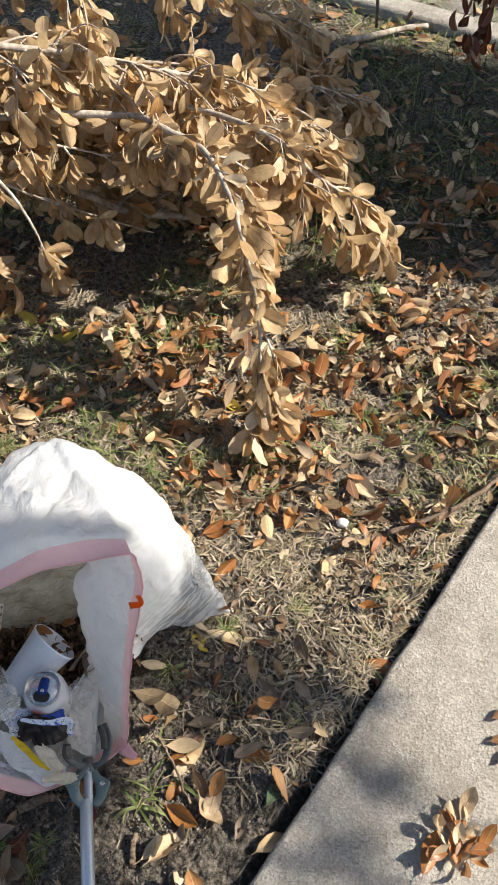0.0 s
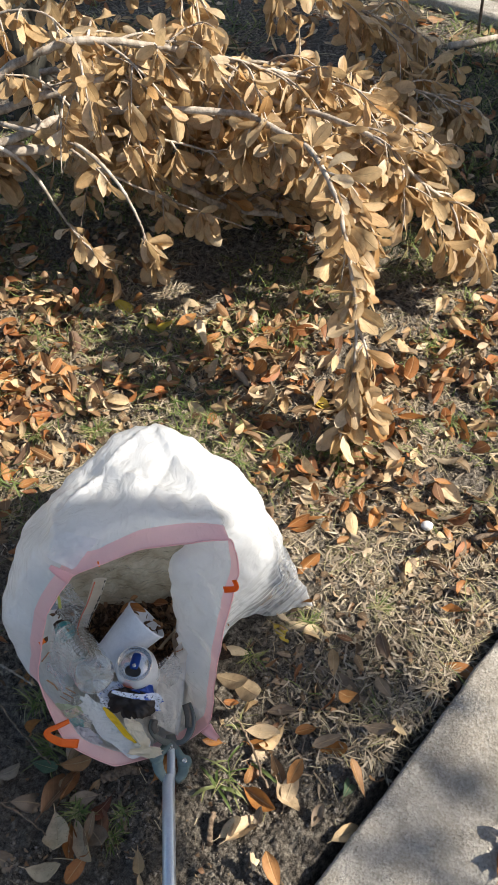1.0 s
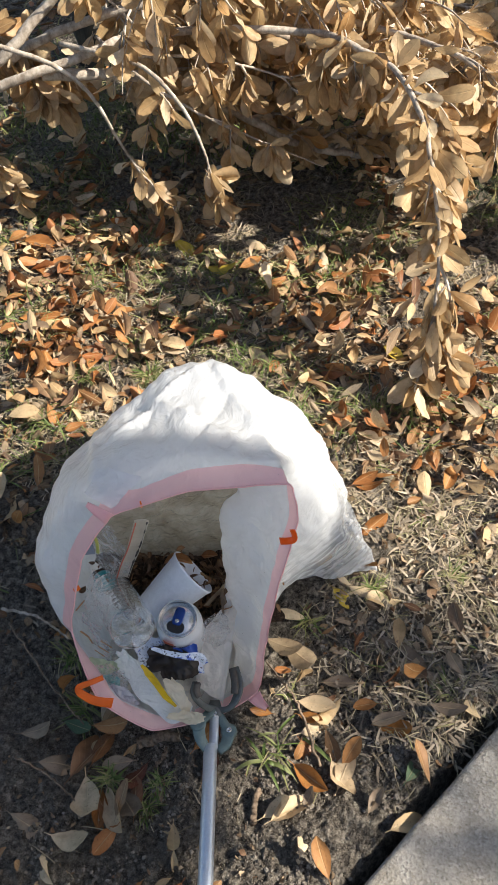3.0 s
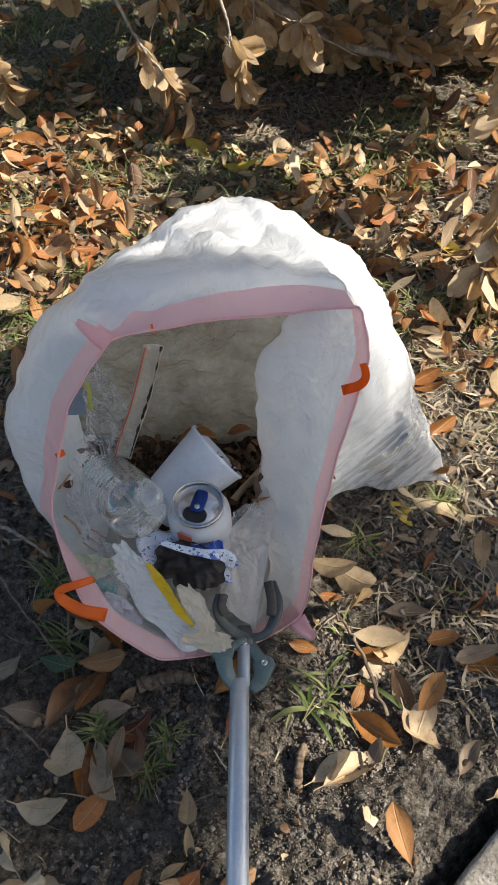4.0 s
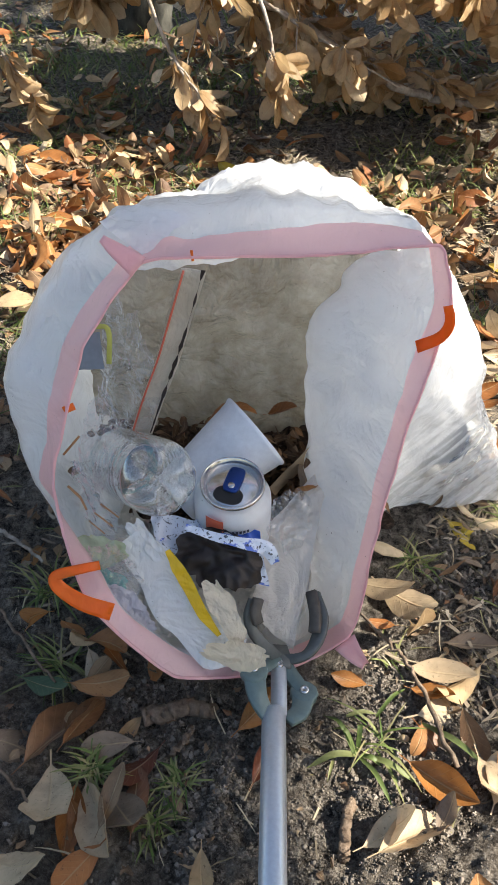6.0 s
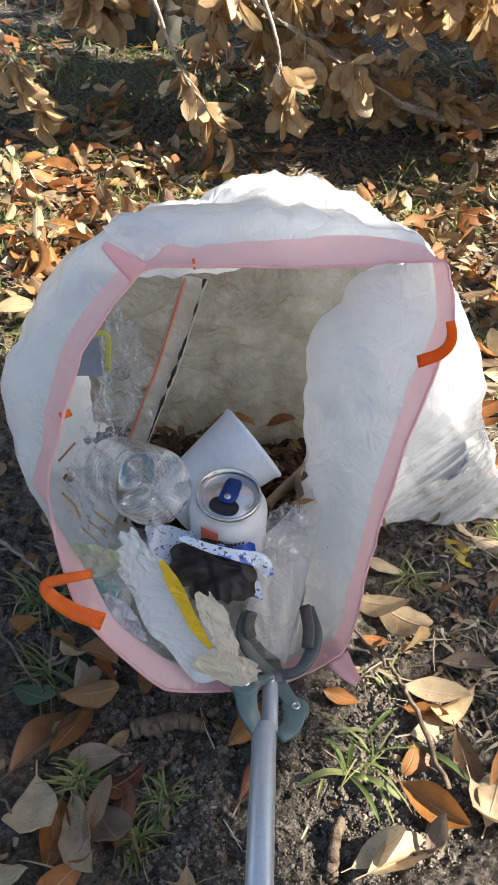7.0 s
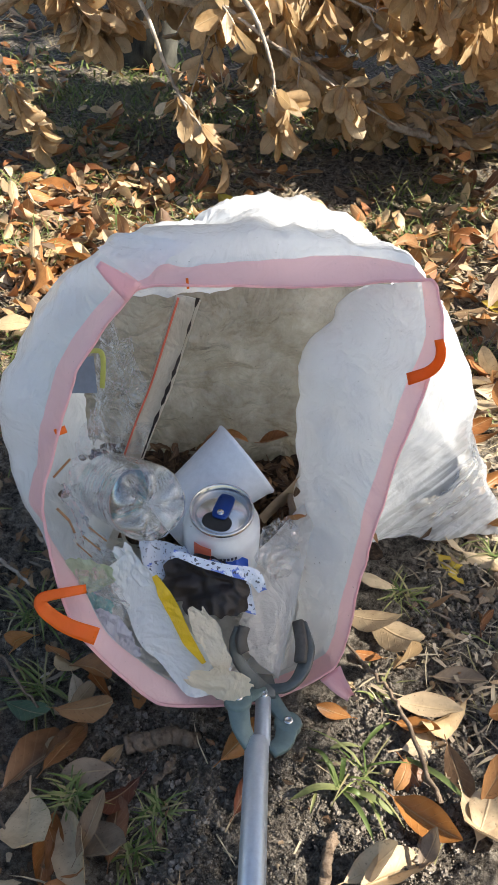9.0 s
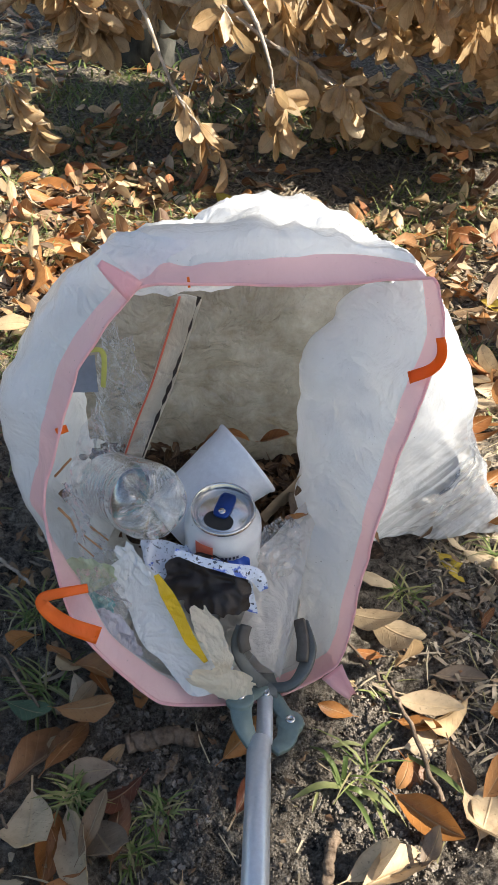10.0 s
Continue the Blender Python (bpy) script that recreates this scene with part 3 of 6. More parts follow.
def bag_wrinkles(grid):
    """Pushes the film in and out along its normals: broad dents, then sharp creases running back from the mouth."""
    du = np.roll(grid, -1, 0) - np.roll(grid, 1, 0)
    dv = np.gradient(grid, axis=1)
    nrm = np.cross(du, dv)
    nrm /= np.linalg.norm(nrm, axis=2)[:, :, None] + 1e-9
    x, y, z = grid[..., 0], grid[..., 1], grid[..., 2]
    broad = field(x * 1.3 + z * 0.8, y + z, 13, 11, 3) - 0.5
    diag = x * 0.8 + y * 0.55
    ridge = np.abs(field(diag * 2.2 + 0.6 * z, (y - x) * 0.55 + z * 0.9, 15, 17, 2) - 0.5)
    fine = np.abs(field((x + y) * 1.5, (y - x) * 0.7 + z * 1.7, 58, 23, 2) - 0.5)
    depth = np.linspace(0, 1, grid.shape[1])[None, :]
    soft = np.clip(depth / 0.10, 0.0, 1.0)
    push = (0.020 * broad - 0.017 * (ridge - 0.12) - 0.0015 * (fine - 0.12)) * soft + 0.004 * (field(x, y + z, 45, 29, 2) - 0.5) * (1 - soft)
    rx, ry = x + .066, y - .748
    reach, bearing = np.hypot(rx, ry), np.arctan2(ry, rx + 1e-6)
    pleat = np.abs(field(bearing * 2.6 + z * 5, reach * 1.2, 3.2, 61, 2) - 0.5)
    push = push - 0.010 * (pleat - 0.12) * np.exp(-(reach / 0.26) ** 2) * np.clip(reach / 0.05, 0, 1)
    # a few long folds pulled taut over the top of the bag
    high = np.clip((z - 0.06) / 0.10, 0, 1) * soft
    for (ax, ay), (bx, by), tall, wide in FOLDS:
        lx, ly = bx - ax, by - ay
        along = np.clip(((x - ax) * lx + (y - ay) * ly) / (lx * lx + ly * ly), 0, 1)
        away = np.hypot(x - ax - along * lx, y - ay - along * ly)
        push = push + high * 1.2 * tall * np.exp(-away / (wide * .7)) * np.sin(np.pi * np.clip(along * 0.86 + 0.08, 0, 1))
    # crushed film over the back of the top
    crush = np.exp(-((x + .36) ** 2 / .012 + (y - .82) ** 2 / .014)) * high + .35 * high * np.clip((.66 - np.abs(x + .3)) / .3, 0, 1)
    push = push + .6 * crush * (.010 * np.abs(field(x * 1.1 + y * .5, y - x * .4 + z, 34, 131, 3) - .5) - .003 + .006 * np.abs(field(x + z, y * 1.2, 75, 137, 2) - .5))
    out = grid + nrm * push[..., None]
    out[..., 2] = np.maximum(out[..., 2], ground_height(out[..., 0], out[..., 1]) * 0.3 + 0.001)
    return out


def grid_faces(nu, nv, closed=True):
    return [(i * nv + j, i * nv + j + 1, ((i + 1) % nu) * nv + j + 1, ((i + 1) % nu) * nv + j) for i in range(nu if closed else nu - 1) for j in range(nv - 1)]


def ribbon(path, normal, width, name, mat, parent, label="", thick=0.0012, curl=0.0):
    """A thin flat band along a path."""
    path = np.asarray(path, float)
    tan = np.gradient(path, axis=0)
    tan /= np.linalg.norm(tan, axis=1)[:, None] + 1e-9
    nn = np.asarray(normal, float)
    nn = np.tile(nn, (len(path), 1)) if nn.ndim == 1 else nn
    side = np.cross(tan, nn)
    side /= np.linalg.norm(side, axis=1)[:, None] + 1e-9
    up = np.cross(side, tan)
    s = Soup()
    cols = (-1, -0.5, 0, 0.5, 1)
    w = np.broadcast_to(np.asarray(width, float), (len(path),))
    top = [path + side * (c * w[:, None] / 2) + up * (thick + curl * c * c) for c in cols]
    low = [path + side * (c * w[:, None] / 2) + up * (-thick + curl * c * c) for c in cols[::-1]]
    ring = np.stack(top + low, axis=1)
    k = ring.shape[1]
    f = [(i * k + j, i * k + (j + 1) % k, (i + 1) * k + (j + 1) % k, (i + 1) * k + j) for i in range(len(path) - 1) for j in range(k)]
    f += [tuple(range(k))[::-1], tuple((len(path) - 1) * k + j for j in range(k))]
    s.add(ring.reshape(-1, 3), f)
    return part(name, s.mesh(name, mat), None, parent, label)


def rubbish_bag():
    bag = thing("rubbish_bag", (-.33, .70, .0), "open white plastic rubbish bag with pink hem lying on soil", "rubbish bag")
    nu, nv = 224, 120
    grid = bag_wrinkles(bag_sheet(nu, nv))
    hem_rows = 7
    body = mesh_of("film", grid[:, hem_rows - 1:].reshape(-1, 3), grid_faces(nu, nv - hem_rows + 1), M_FILM)
    part("film", body, None, bag, "thin creased translucent white film")
    band = grid[:, :hem_rows]
    part("hem", mesh_of("hem", band.reshape(-1, 3), grid_faces(nu, hem_rows), M_HEM), None, bag, "pink drawstring hem")
    # the folded-over edge of the hem
    lip = Soup()
    loop = grid[:, 0]
    lip.tube(np.vstack((loop, loop[:2])), 0.0014, 0.0014, 6)
    part("rolled_edge", lip.mesh("rolled_edge", M_HEM), None, bag)
    ribbon(smooth_path([(-0.174, 0.575, 0.342), (-0.171, 0.574, 0.333), (-0.171, 0.574, 0.323), (-0.177, 0.578, 0.31), (-0.192, 0.584, 0.296)], 20), (-.25, -.75, .60), np.interp(np.linspace(0, 1, 20), (0, .5, 1), (.007, .0085, .010)), "drawstring", M_TIE, bag, "orange drawstring showing at the hem", 0.0004)
    ribbon(smooth_path([(-0.409, 0.406, 0.178), (-0.422, 0.395, 0.182), (-0.435, 0.387, 0.182), (-0.436, 0.382, 0.18), (-0.429, 0.379, 0.174), (-0.413, 0.377, 0.166), (-0.393, 0.382, 0.154)], 30), (.22, -.60, .77), np.interp(np.linspace(0, 1, 30), (0, .35, .5, 1), (.007, .0085, .010, .0135)), "drawstring", M_TIE, bag, "orange drawstring loop pulled out of the hem", 0.0004)
    ribbon(smooth_path([(-.458, .485, .262), (-.452, .492, .262)], 5), (.2, -.8, .6), 0.006, "drawstring", M_TIE, bag, "sliver of orange drawstring")
    ribbon(smooth_path([(-.372, .572, .367), (-.370, .568, .360)], 5), (.2, -.8, .6), 0.002, "drawstring", M_TIE, bag, "sliver of orange drawstring")
    # the pinched upper corner
    crumpled_sheet("corner_pleat", [(-.404, .552, .370), (-.440, .560, .388), (-.436, .610, .380), (-.375, .600, .384)], 22, 22, 0.005, M_FILM, "pinched white corner of film", "", 71, bag, 55.0)
    ribbon(smooth_path([(-.434, .548, .382), (-.422, .544, .376), (-.404, .540, .366)], 10), (.1, -.8, .55), np.linspace(0.006, 0.018, 10), "corner_hem", M_HEM, bag, "gathered pink hem")
    # the knotted tail of hem by the grabber
    ribbon(smooth_path([(-.216, .462, .060), (-.206, .455, .054), (-.196, .452, .046)], 8), (0, -.6, .8), np.linspace(0.022, 0.008, 8), "hem_tail", M_HEM, bag, "twisted pink tail of the hem", 0.0016, 0.004)
    return bag



# ---- rubbish in the bag ----
def revolve(profile, axis_from, axis_to, sides=40, ripple=None):
    """A turned shape: profile of (distance along, radius) from one point towards another."""
    a, b = np.asarray(axis_from, float), np.asarray(axis_to, float)
    z = (b - a) / np.linalg.norm(b - a)
    x = np.cross(z, (0.2, 0.4, 0.9))
    x /= np.linalg.norm(x)
    y = np.cross(z, x)
    ang = np.arange(sides) * 2 * np.pi / sides
    v = []
    for i, (h, r) in enumerate(profile):
        rr = r * np.ones(sides) if ripple is None else ripple(i, h, r, ang)
        hh = h * np.ones(sides) if not isinstance(rr, tuple) else rr[1]
        rr = rr[0] if isinstance(rr, tuple) else rr
        v.append(a + z * hh[:, None] + rr[:, None] * (np.cos(ang)[:, None] * x + np.sin(ang)[:, None] * y))
    k = len(profile)
    f = [(i * sides + j, i * sides + (j + 1) % sides, (i + 1) * sides + (j + 1) % sides, (i + 1) * sides + j) for i in range(k - 1) for j in range(sides)]
    return np.vstack(v), f, (a, x, y, z)


M_CLEAR = clear_material("clear_bottle_plastic", (0.97, 0.985, 0.985), 0.05, 0.93)
M_CLEAR_FILM = clear_material("clear_wrap", (0.96, 0.97, 0.97), 0.06, 0.90, 1.0)
M_BASE = clear_material("thick_clear_plastic", (0.97, 0.985, 0.985), 0.04, 0.84)
M_TEAL = plain_material("teal_cap", (0.03, 0.30, 0.33), 0.4)
M_ALU = Graph("bare_aluminium").base(Base_Color=(0.66, 0.645, 0.61, 1), Metallic=1.0, Roughness=0.22).mat
M_CAN = plain_material("white_can_print", (0.80, 0.82, 0.84), 0.32, 0.25, 80, 0.0003, 0.1)
M_BLUE = plain_material("blue_tab", (0.015, 0.05, 0.22), 0.3, 0.6, 200, 0.0002)
M_HOLE = plain_material("dark_inside", (0.02, 0.02, 0.02), 0.8)
M_PAPER = plain_material("white_paper_cup", (0.78, 0.80, 0.83), 0.6, 0, 160, 0.0004, 0.12)
M_RED = plain_material("red_print", (0.70, 0.16, 0.09), 0.4)
M_INK = plain_material("dark_print", (0.06, 0.06, 0.07), 0.5)
M_ORANGE_PRINT = plain_material("brown_print", (0.33, 0.16, 0.06), 0.5)


def water_bottle():
    ob = thing("water_bottle", (-.486, .587, .12), "empty clear plastic water bottle with teal cap lying in the bag", "bottle")
    base, cap = np.array((-.367, .452, .236)), np.array((-.478, .586, .122))

    rings = 16

    def ripple(i, h, r, ang):
        if i >= rings:
            return r * np.ones_like(ang)
        groove = ((1 + np.cos(5 * ang)) / 2) ** 2.5
        q = min(1.0, r / 0.0305)
        return r * np.ones_like(ang), h + 0.018 * groove * math.sin(math.pi * q ** 1.3) + 0.009 * math.exp(-(r / 0.0055) ** 2)
    prof = []
    for k in range(rings):
        q = k / (rings - 1)
        prof.append((0.012 * max(0.0, (q - 0.62) / 0.38) ** 2.2, 0.0005 + 0.0305 * q))
    prof += [(0.018, 0.0315), (0.025, 0.0318), (0.032, 0.0318)]
    for k in range(24):
        h = 0.034 + k * 0.0042
        prof.append((h, 0.0290 if k % 3 == 1 else 0.0320))
    prof += [(0.138, 0.0316), (0.148, 0.0300), (0.158, 0.0260), (0.168, 0.0200), (0.176, 0.0145), (0.182, 0.0128), (0.190, 0.0128)]
    v, f, _ = revolve(prof, base, cap, 80, ripple)
    v = np.asarray(v)
    v, sides = base + (v - base) * 0.98, 80
    cut = (rings + 1) * sides
    part("bottle_base", mesh_of("bottle_base", v[:cut], [q for q in f if max(q) < cut], M_BASE), None, ob, "petal-shaped clear base")
    low = rings * sides
    part("bottle_body", mesh_of("bottle_body", v[low:], [tuple(k - low for k in q) for q in f if min(q) >= low], M_CLEAR), None, ob, "clear ribbed plastic wall")
    cv, cf, _ = revolve([(0.180, 0.0002), (0.180, 0.0150), (0.181, 0.0155), (0.194, 0.0152), (0.196, 0.0140), (0.196, 0.0003)], base, cap, 40, lambda i, h, r, a: r * (1 + 0.02 * np.cos(20 * a)))
    part("cap", mesh_of("cap", cv, cf, M_TEAL), None, ob, "teal screw cap")
    return ob


water_bottle()


def drinks_can(lid_at, up, label):
    ob = thing("drinks_can", lid_at, label, "can")
    top = np.asarray(lid_at, float)
    u = np.asarray(up, float) / np.linalg.norm(up)
    foot = top - u
    outer = [(0.0005, 0.0232), (-0.0022, 0.0242), (-0.0015, 0.0258), (0.0010, 0.0268), (0.003, 0.0269), (0.006, 0.0262), (0.010, 0.0275), (0.016, 0.0310), (0.020, 0.0326), (0.026, 0.0330), (0.112, 0.0330), (0.120, 0.0300), (0.122, 0.0250), (0.116, 0.0005)]
    v, f, ax = revolve(outer[4:], top, foot, 48)
    part("can_body", mesh_of("can_body", v, f, M_CAN), None, ob, "white printed aluminium side")
    lid = [(0.0030, 0.0269), (0.0010, 0.0270), (-0.0010, 0.0262), (0.0, 0.0250), (0.0055, 0.0238), (0.0062, 0.0228), (0.0045, 0.0218), (0.0040, 0.0212), (0.0042, 0.0005)]
    v, f, ax = revolve(lid, top, foot, 48)
    part("lid", mesh_of("lid", v, f, M_ALU), None, ob, "silver ring-shaped lid")
    a, x, y, z = ax
    # local frame on the lid: tab points away from the drinker
    fwd = np.array((0.10, 1.0, 0.0)) - np.dot((0.10, 1.0, 0.0), u) * u
    fwd /= np.linalg.norm(fwd)
    side = np.cross(fwd, u)

    def flat(name, mat, cx, cy, rx, ry, h, thick, parent, label="", hole=None, power=2.4):
        ang = np.arange(36) * 2 * np.pi / 36
        c, s = np.cos(ang), np.sin(ang)
        ex = np.sign(c) * np.abs(c) ** (2 / power) * rx + cx
        ey = np.sign(s) * np.abs(s) ** (2 / power) * ry + cy
        base = top + side * 0 - u * 0
        def ring(kx, ky, hh):
            px, py = cx + (ex - cx) * kx, cy + (ey - cy) * ky
            return base + side * px[:, None] + fwd * py[:, None] + u * hh
        rings = [ring(1, 1, h), ring(1, 1, h + thick * 0.7), ring(0.92, 0.94, h + thick)]
        if hole:
            rings += [ring(hole, hole * 0.8, h + thick), ring(hole, hole * 0.8, h)]
        vv = np.vstack(rings)
        ff = [(i * 36 + j, i * 36 + (j + 1) % 36, (i + 1) * 36 + (j + 1) % 36, (i + 1) * 36 + j) for i in range(len(rings) - 1) for j in range(36)]
        if not hole:
            ff.append(tuple((len(rings) - 1) * 36 + j for j in range(36)))
        return part(name, mesh_of(name, vv, ff, mat), None, parent, label)
    flat("opening", M_HOLE, 0.0, -0.0110, 0.0125, 0.0088, -0.0039, 0.0004, ob, "dark open drinking hole")
    tab = flat("pull_tab", M_BLUE, 0.0, 0.0040, 0.0072, 0.0128, -0.0025, 0.0022, ob, "dark blue pull tab", None, 4.0)
    flat("rivet", M_ALU, 0.0, -0.0030, 0.0030, 0.0030, -0.0008, 0.0009, tab, "silver rivet", None, 2.0)
    # print on the side: a red patch and unreadable small lettering
    def patch(name, mat, a0, a1, h0, h1):
        ang = np.linspace(a0, a1, 9)
        vv = []
        for h in (h0, h1):
            r = 0.0334
            vv += [top - u * h + (side * math.cos(t) + fwd * math.sin(t)) * r for t in ang]
        ff = [(i, i + 1, 9 + i + 1, 9 + i) for i in range(8)]
        part(name, mesh_of(name, np.array(vv), ff, mat), None, ob)
    patch("red_print", M_RED, radians(-112), radians(-84), 0.011, 0.030)
    for k in range(5):
        patch("print_bar", M_INK, radians(-72 + k * 5.5), radians(-68.5 + k * 5.5), 0.024, 0.028)
    return ob


drinks_can((-.324, .497, .200), (.05, -.16, .98), "opened white drinks can with dark blue tab inside the bag")


def paper_cup():
    ob = thing("paper_cup", (-.372, .525, .168), "used white paper cup lying on its side", "cup")
    rim, foot = np.array((-.322, .581, .187)), np.array((-.377, .529, .148))
    length = np.linalg.norm(foot - rim)
    L = 0.095
    outer = [(0.0, 0.0365), (0.0, 0.0400), (0.0015, 0.0410), (0.004, 0.0402), (0.005, 0.0392), (L, 0.0270), (L + 0.001, 0.0262), (L + 0.001, 0.0005)]
    v, f, _ = revolve([(h, r * 0.95) for h, r in outer[1:]], rim, foot, 48, lambda i, h, r, a: r * (1 + 0.03 * np.cos(2 * a + 0.5) * (1 - h / L)))
    part("cup_wall", mesh_of("cup_wall", v, f, M_PAPER), None, ob, "smooth white waxed paper")
    v, f, _ = revolve([(h, r * 0.95) for h, r in ((0.0, 0.040), (0.003, 0.0385), (L - 0.004, 0.0262), (L - 0.004, 0.0005))], rim, foot, 48, lambda i, h, r, a: r * (1 + 0.03 * np.cos(2 * a + 0.5) * (1 - h / L)))
    part("cup_lining", mesh_of("cup_lining", v, f, M_PAPER), None, ob)
    return ob


paper_cup()


def crumpled_sheet(name, corners, nu, nv, amp, mat, label, category, seed, parent=None, sharp=26.0, drop=None, rounded=False):
    """A creased sheet of film or foil between four corners; rounded cuts the corners off unevenly."""
    c = np.asarray(corners, float)
    a, b = np.meshgrid(np.linspace(0, 1, nu), np.linspace(0, 1, nv), indexing="ij")
    if rounded:
        p, q = 2 * a - 1, 2 * b - 1
        ang = np.arctan2(q, p)
        grow = 1 + 0.30 * (field(np.cos(ang), np.sin(ang), 2.3, seed + 2, 3) - 0.5) * 2
        a, b = 0.5 + 0.56 * grow * p * np.sqrt(1 - q * q / 2), 0.5 + 0.56 * grow * q * np.sqrt(1 - p * p / 2)
    a, b = a[..., None], b[..., None]
    p = c[0] * (1 - a) * (1 - b) + c[1] * a * (1 - b) + c[2] * a * b + c[3] * (1 - a) * b
    n = np.cross(c[1] - c[0], c[3] - c[0])
    n /= np.linalg.norm(n)
    la, lb = np.linalg.norm(c[1] - c[0]), np.linalg.norm(c[3] - c[0])
    x, y = a[..., 0] * la, b[..., 0] * lb
    h = np.abs(field(x + y * 0.4, y - x * 0.3, sharp, seed, 3) - 0.5) * 2 - 0.3 + 0.7 * (field(x, y, sharp * 0.4, seed + 5, 2) - 0.5)
    edge = 0.004 * (field(x * 1.0, y * 1.0, 90, seed + 9, 2) - 0.5)
    p = p + n * (h * amp)[..., None] + (c[1] - c[0]) / la * edge[..., None] + (c[3] - c[0]) / lb * edge[..., None]
    if drop is not None:
        p[..., 2] += drop(a[..., 0], b[..., 0])
    ob = part(name, mesh_of(name, p.reshape(-1, 3), grid_faces(nu, nv, False), mat), None, parent)
    return tagged(ob, label, category) if parent is None else tagged(ob, label)


def crumpled_strip(name, path, normal, widths, amp, sharp, mat, parent, label, seed, nv=16):
    """A creased strip of film with a torn outline along a path."""
    path = np.asarray(path, float)
    tan = np.gradient(path, axis=0)
    tan /= np.linalg.norm(tan, axis=1)[:, None]
    n0 = np.asarray(normal, float)
    side = np.cross(tan, n0)
    side /= np.linalg.norm(side, axis=1)[:, None]
    up = np.cross(side, tan)
    run = np.concatenate(((0,), np.cumsum(np.linalg.norm(np.diff(path, axis=0), axis=1))))
    c = np.linspace(-1, 1, nv)
    w = np.broadcast_to(np.asarray(widths, float), (len(path),))
    ragged = 1 + 0.5 * (field(run * 1.0, run * 0 + seed, 32, seed, 2) - 0.5)
    ragged2 = 1 + 0.5 * (field(run * 1.0, run * 0 + seed + 7, 32, seed + 3, 2) - 0.5)
    off = np.where(c[None] > 0, c[None] * (w * ragged)[:, None], c[None] * (w * ragged2)[:, None]) / 2
    x, y = run[:, None] + 0 * off, off
    h = np.abs(field(x + y * 0.5, y - x * 0.35, sharp, seed, 3) - 0.5) * 2 - 0.3 + 0.8 * (field(x, y, sharp * 0.45, seed + 5, 2) - 0.5)
    p = path[:, None] + side[:, None] * off[..., None] + up[:, None] * (h * amp)[..., None]
    return part(name, mesh_of(name, p.reshape(-1, 3), grid_faces(len(path), nv, False), mat), None, parent, label)


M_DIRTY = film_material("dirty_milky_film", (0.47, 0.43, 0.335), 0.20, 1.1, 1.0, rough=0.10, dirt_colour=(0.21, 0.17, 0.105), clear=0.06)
M_PALE = film_material("pale_soiled_wrap", (0.58, 0.56, 0.51), 0.35, 0.9, 0.45)
M_STRIP = film_material("grimy_strip", (0.66, 0.60, 0.49), 0.2, 0.5, 0.35)
M_WHITE_FILM = film_material("white_wrapper_film", (0.88, 0.88, 0.86), 0.3, 0.7, 0.08, rough=0.2)
M_TEAL_FILM = film_material("teal_film", (0.16, 0.50, 0.45), 0.35, 1.0, 0.1)
M_CREAM = film_material("cream_wrapper", (0.92, 0.81, 0.62), 0.45, 0.8, 0.08)
M_YELLOW_FILM = film_material("yellow_print", (0.86, 0.55, 0.015), 0.3, 0.5)
M_FOIL_DARK = plain_material("brown_glossy_wrapper", (0.026, 0.016, 0.012), 0.5, 0.0, 60, 0.004, 0.5)
def snack_material():
    g = Graph("blue_specked_film")
    c = g.mix(g.ramp(g.noise(60, 4, 0.6), (0.57, 0.0), (0.60, 0.9)), (0.66, 0.70, 0.78), (0.05, 0.12, 0.52))
    c = g.mix(g.ramp(g.noise(420, 2, 0.5), (0.60, 0.0), (0.64, 0.9)), c, (0.03, 0.03, 0.04))
    return g.base(Base_Color=c, Roughness=0.32, Normal=g.bump(g.noise(90, 4), 0.5, 0.003)).mat


M_SNACK = snack_material()
M_WRAP_BLUE = plain_material("blue_print", (0.03, 0.09, 0.42), 0.4, 0.2)


def heap_material():
    g = Graph("leaf_mould")
    f = g.noise(210, 6, 0.7)
    c = g.ramp(f, (0.38, (0.018, 0.012, 0.008)), (0.56, (0.075, 0.046, 0.028)), (0.72, (0.22, 0.14, 0.08)))
    return g.base(Base_Color=c, Roughness=0.9, Normal=g.bump(f, 1.0, 0.006), Specular_IOR_Level=0.2).mat


M_HEAP = heap_material()


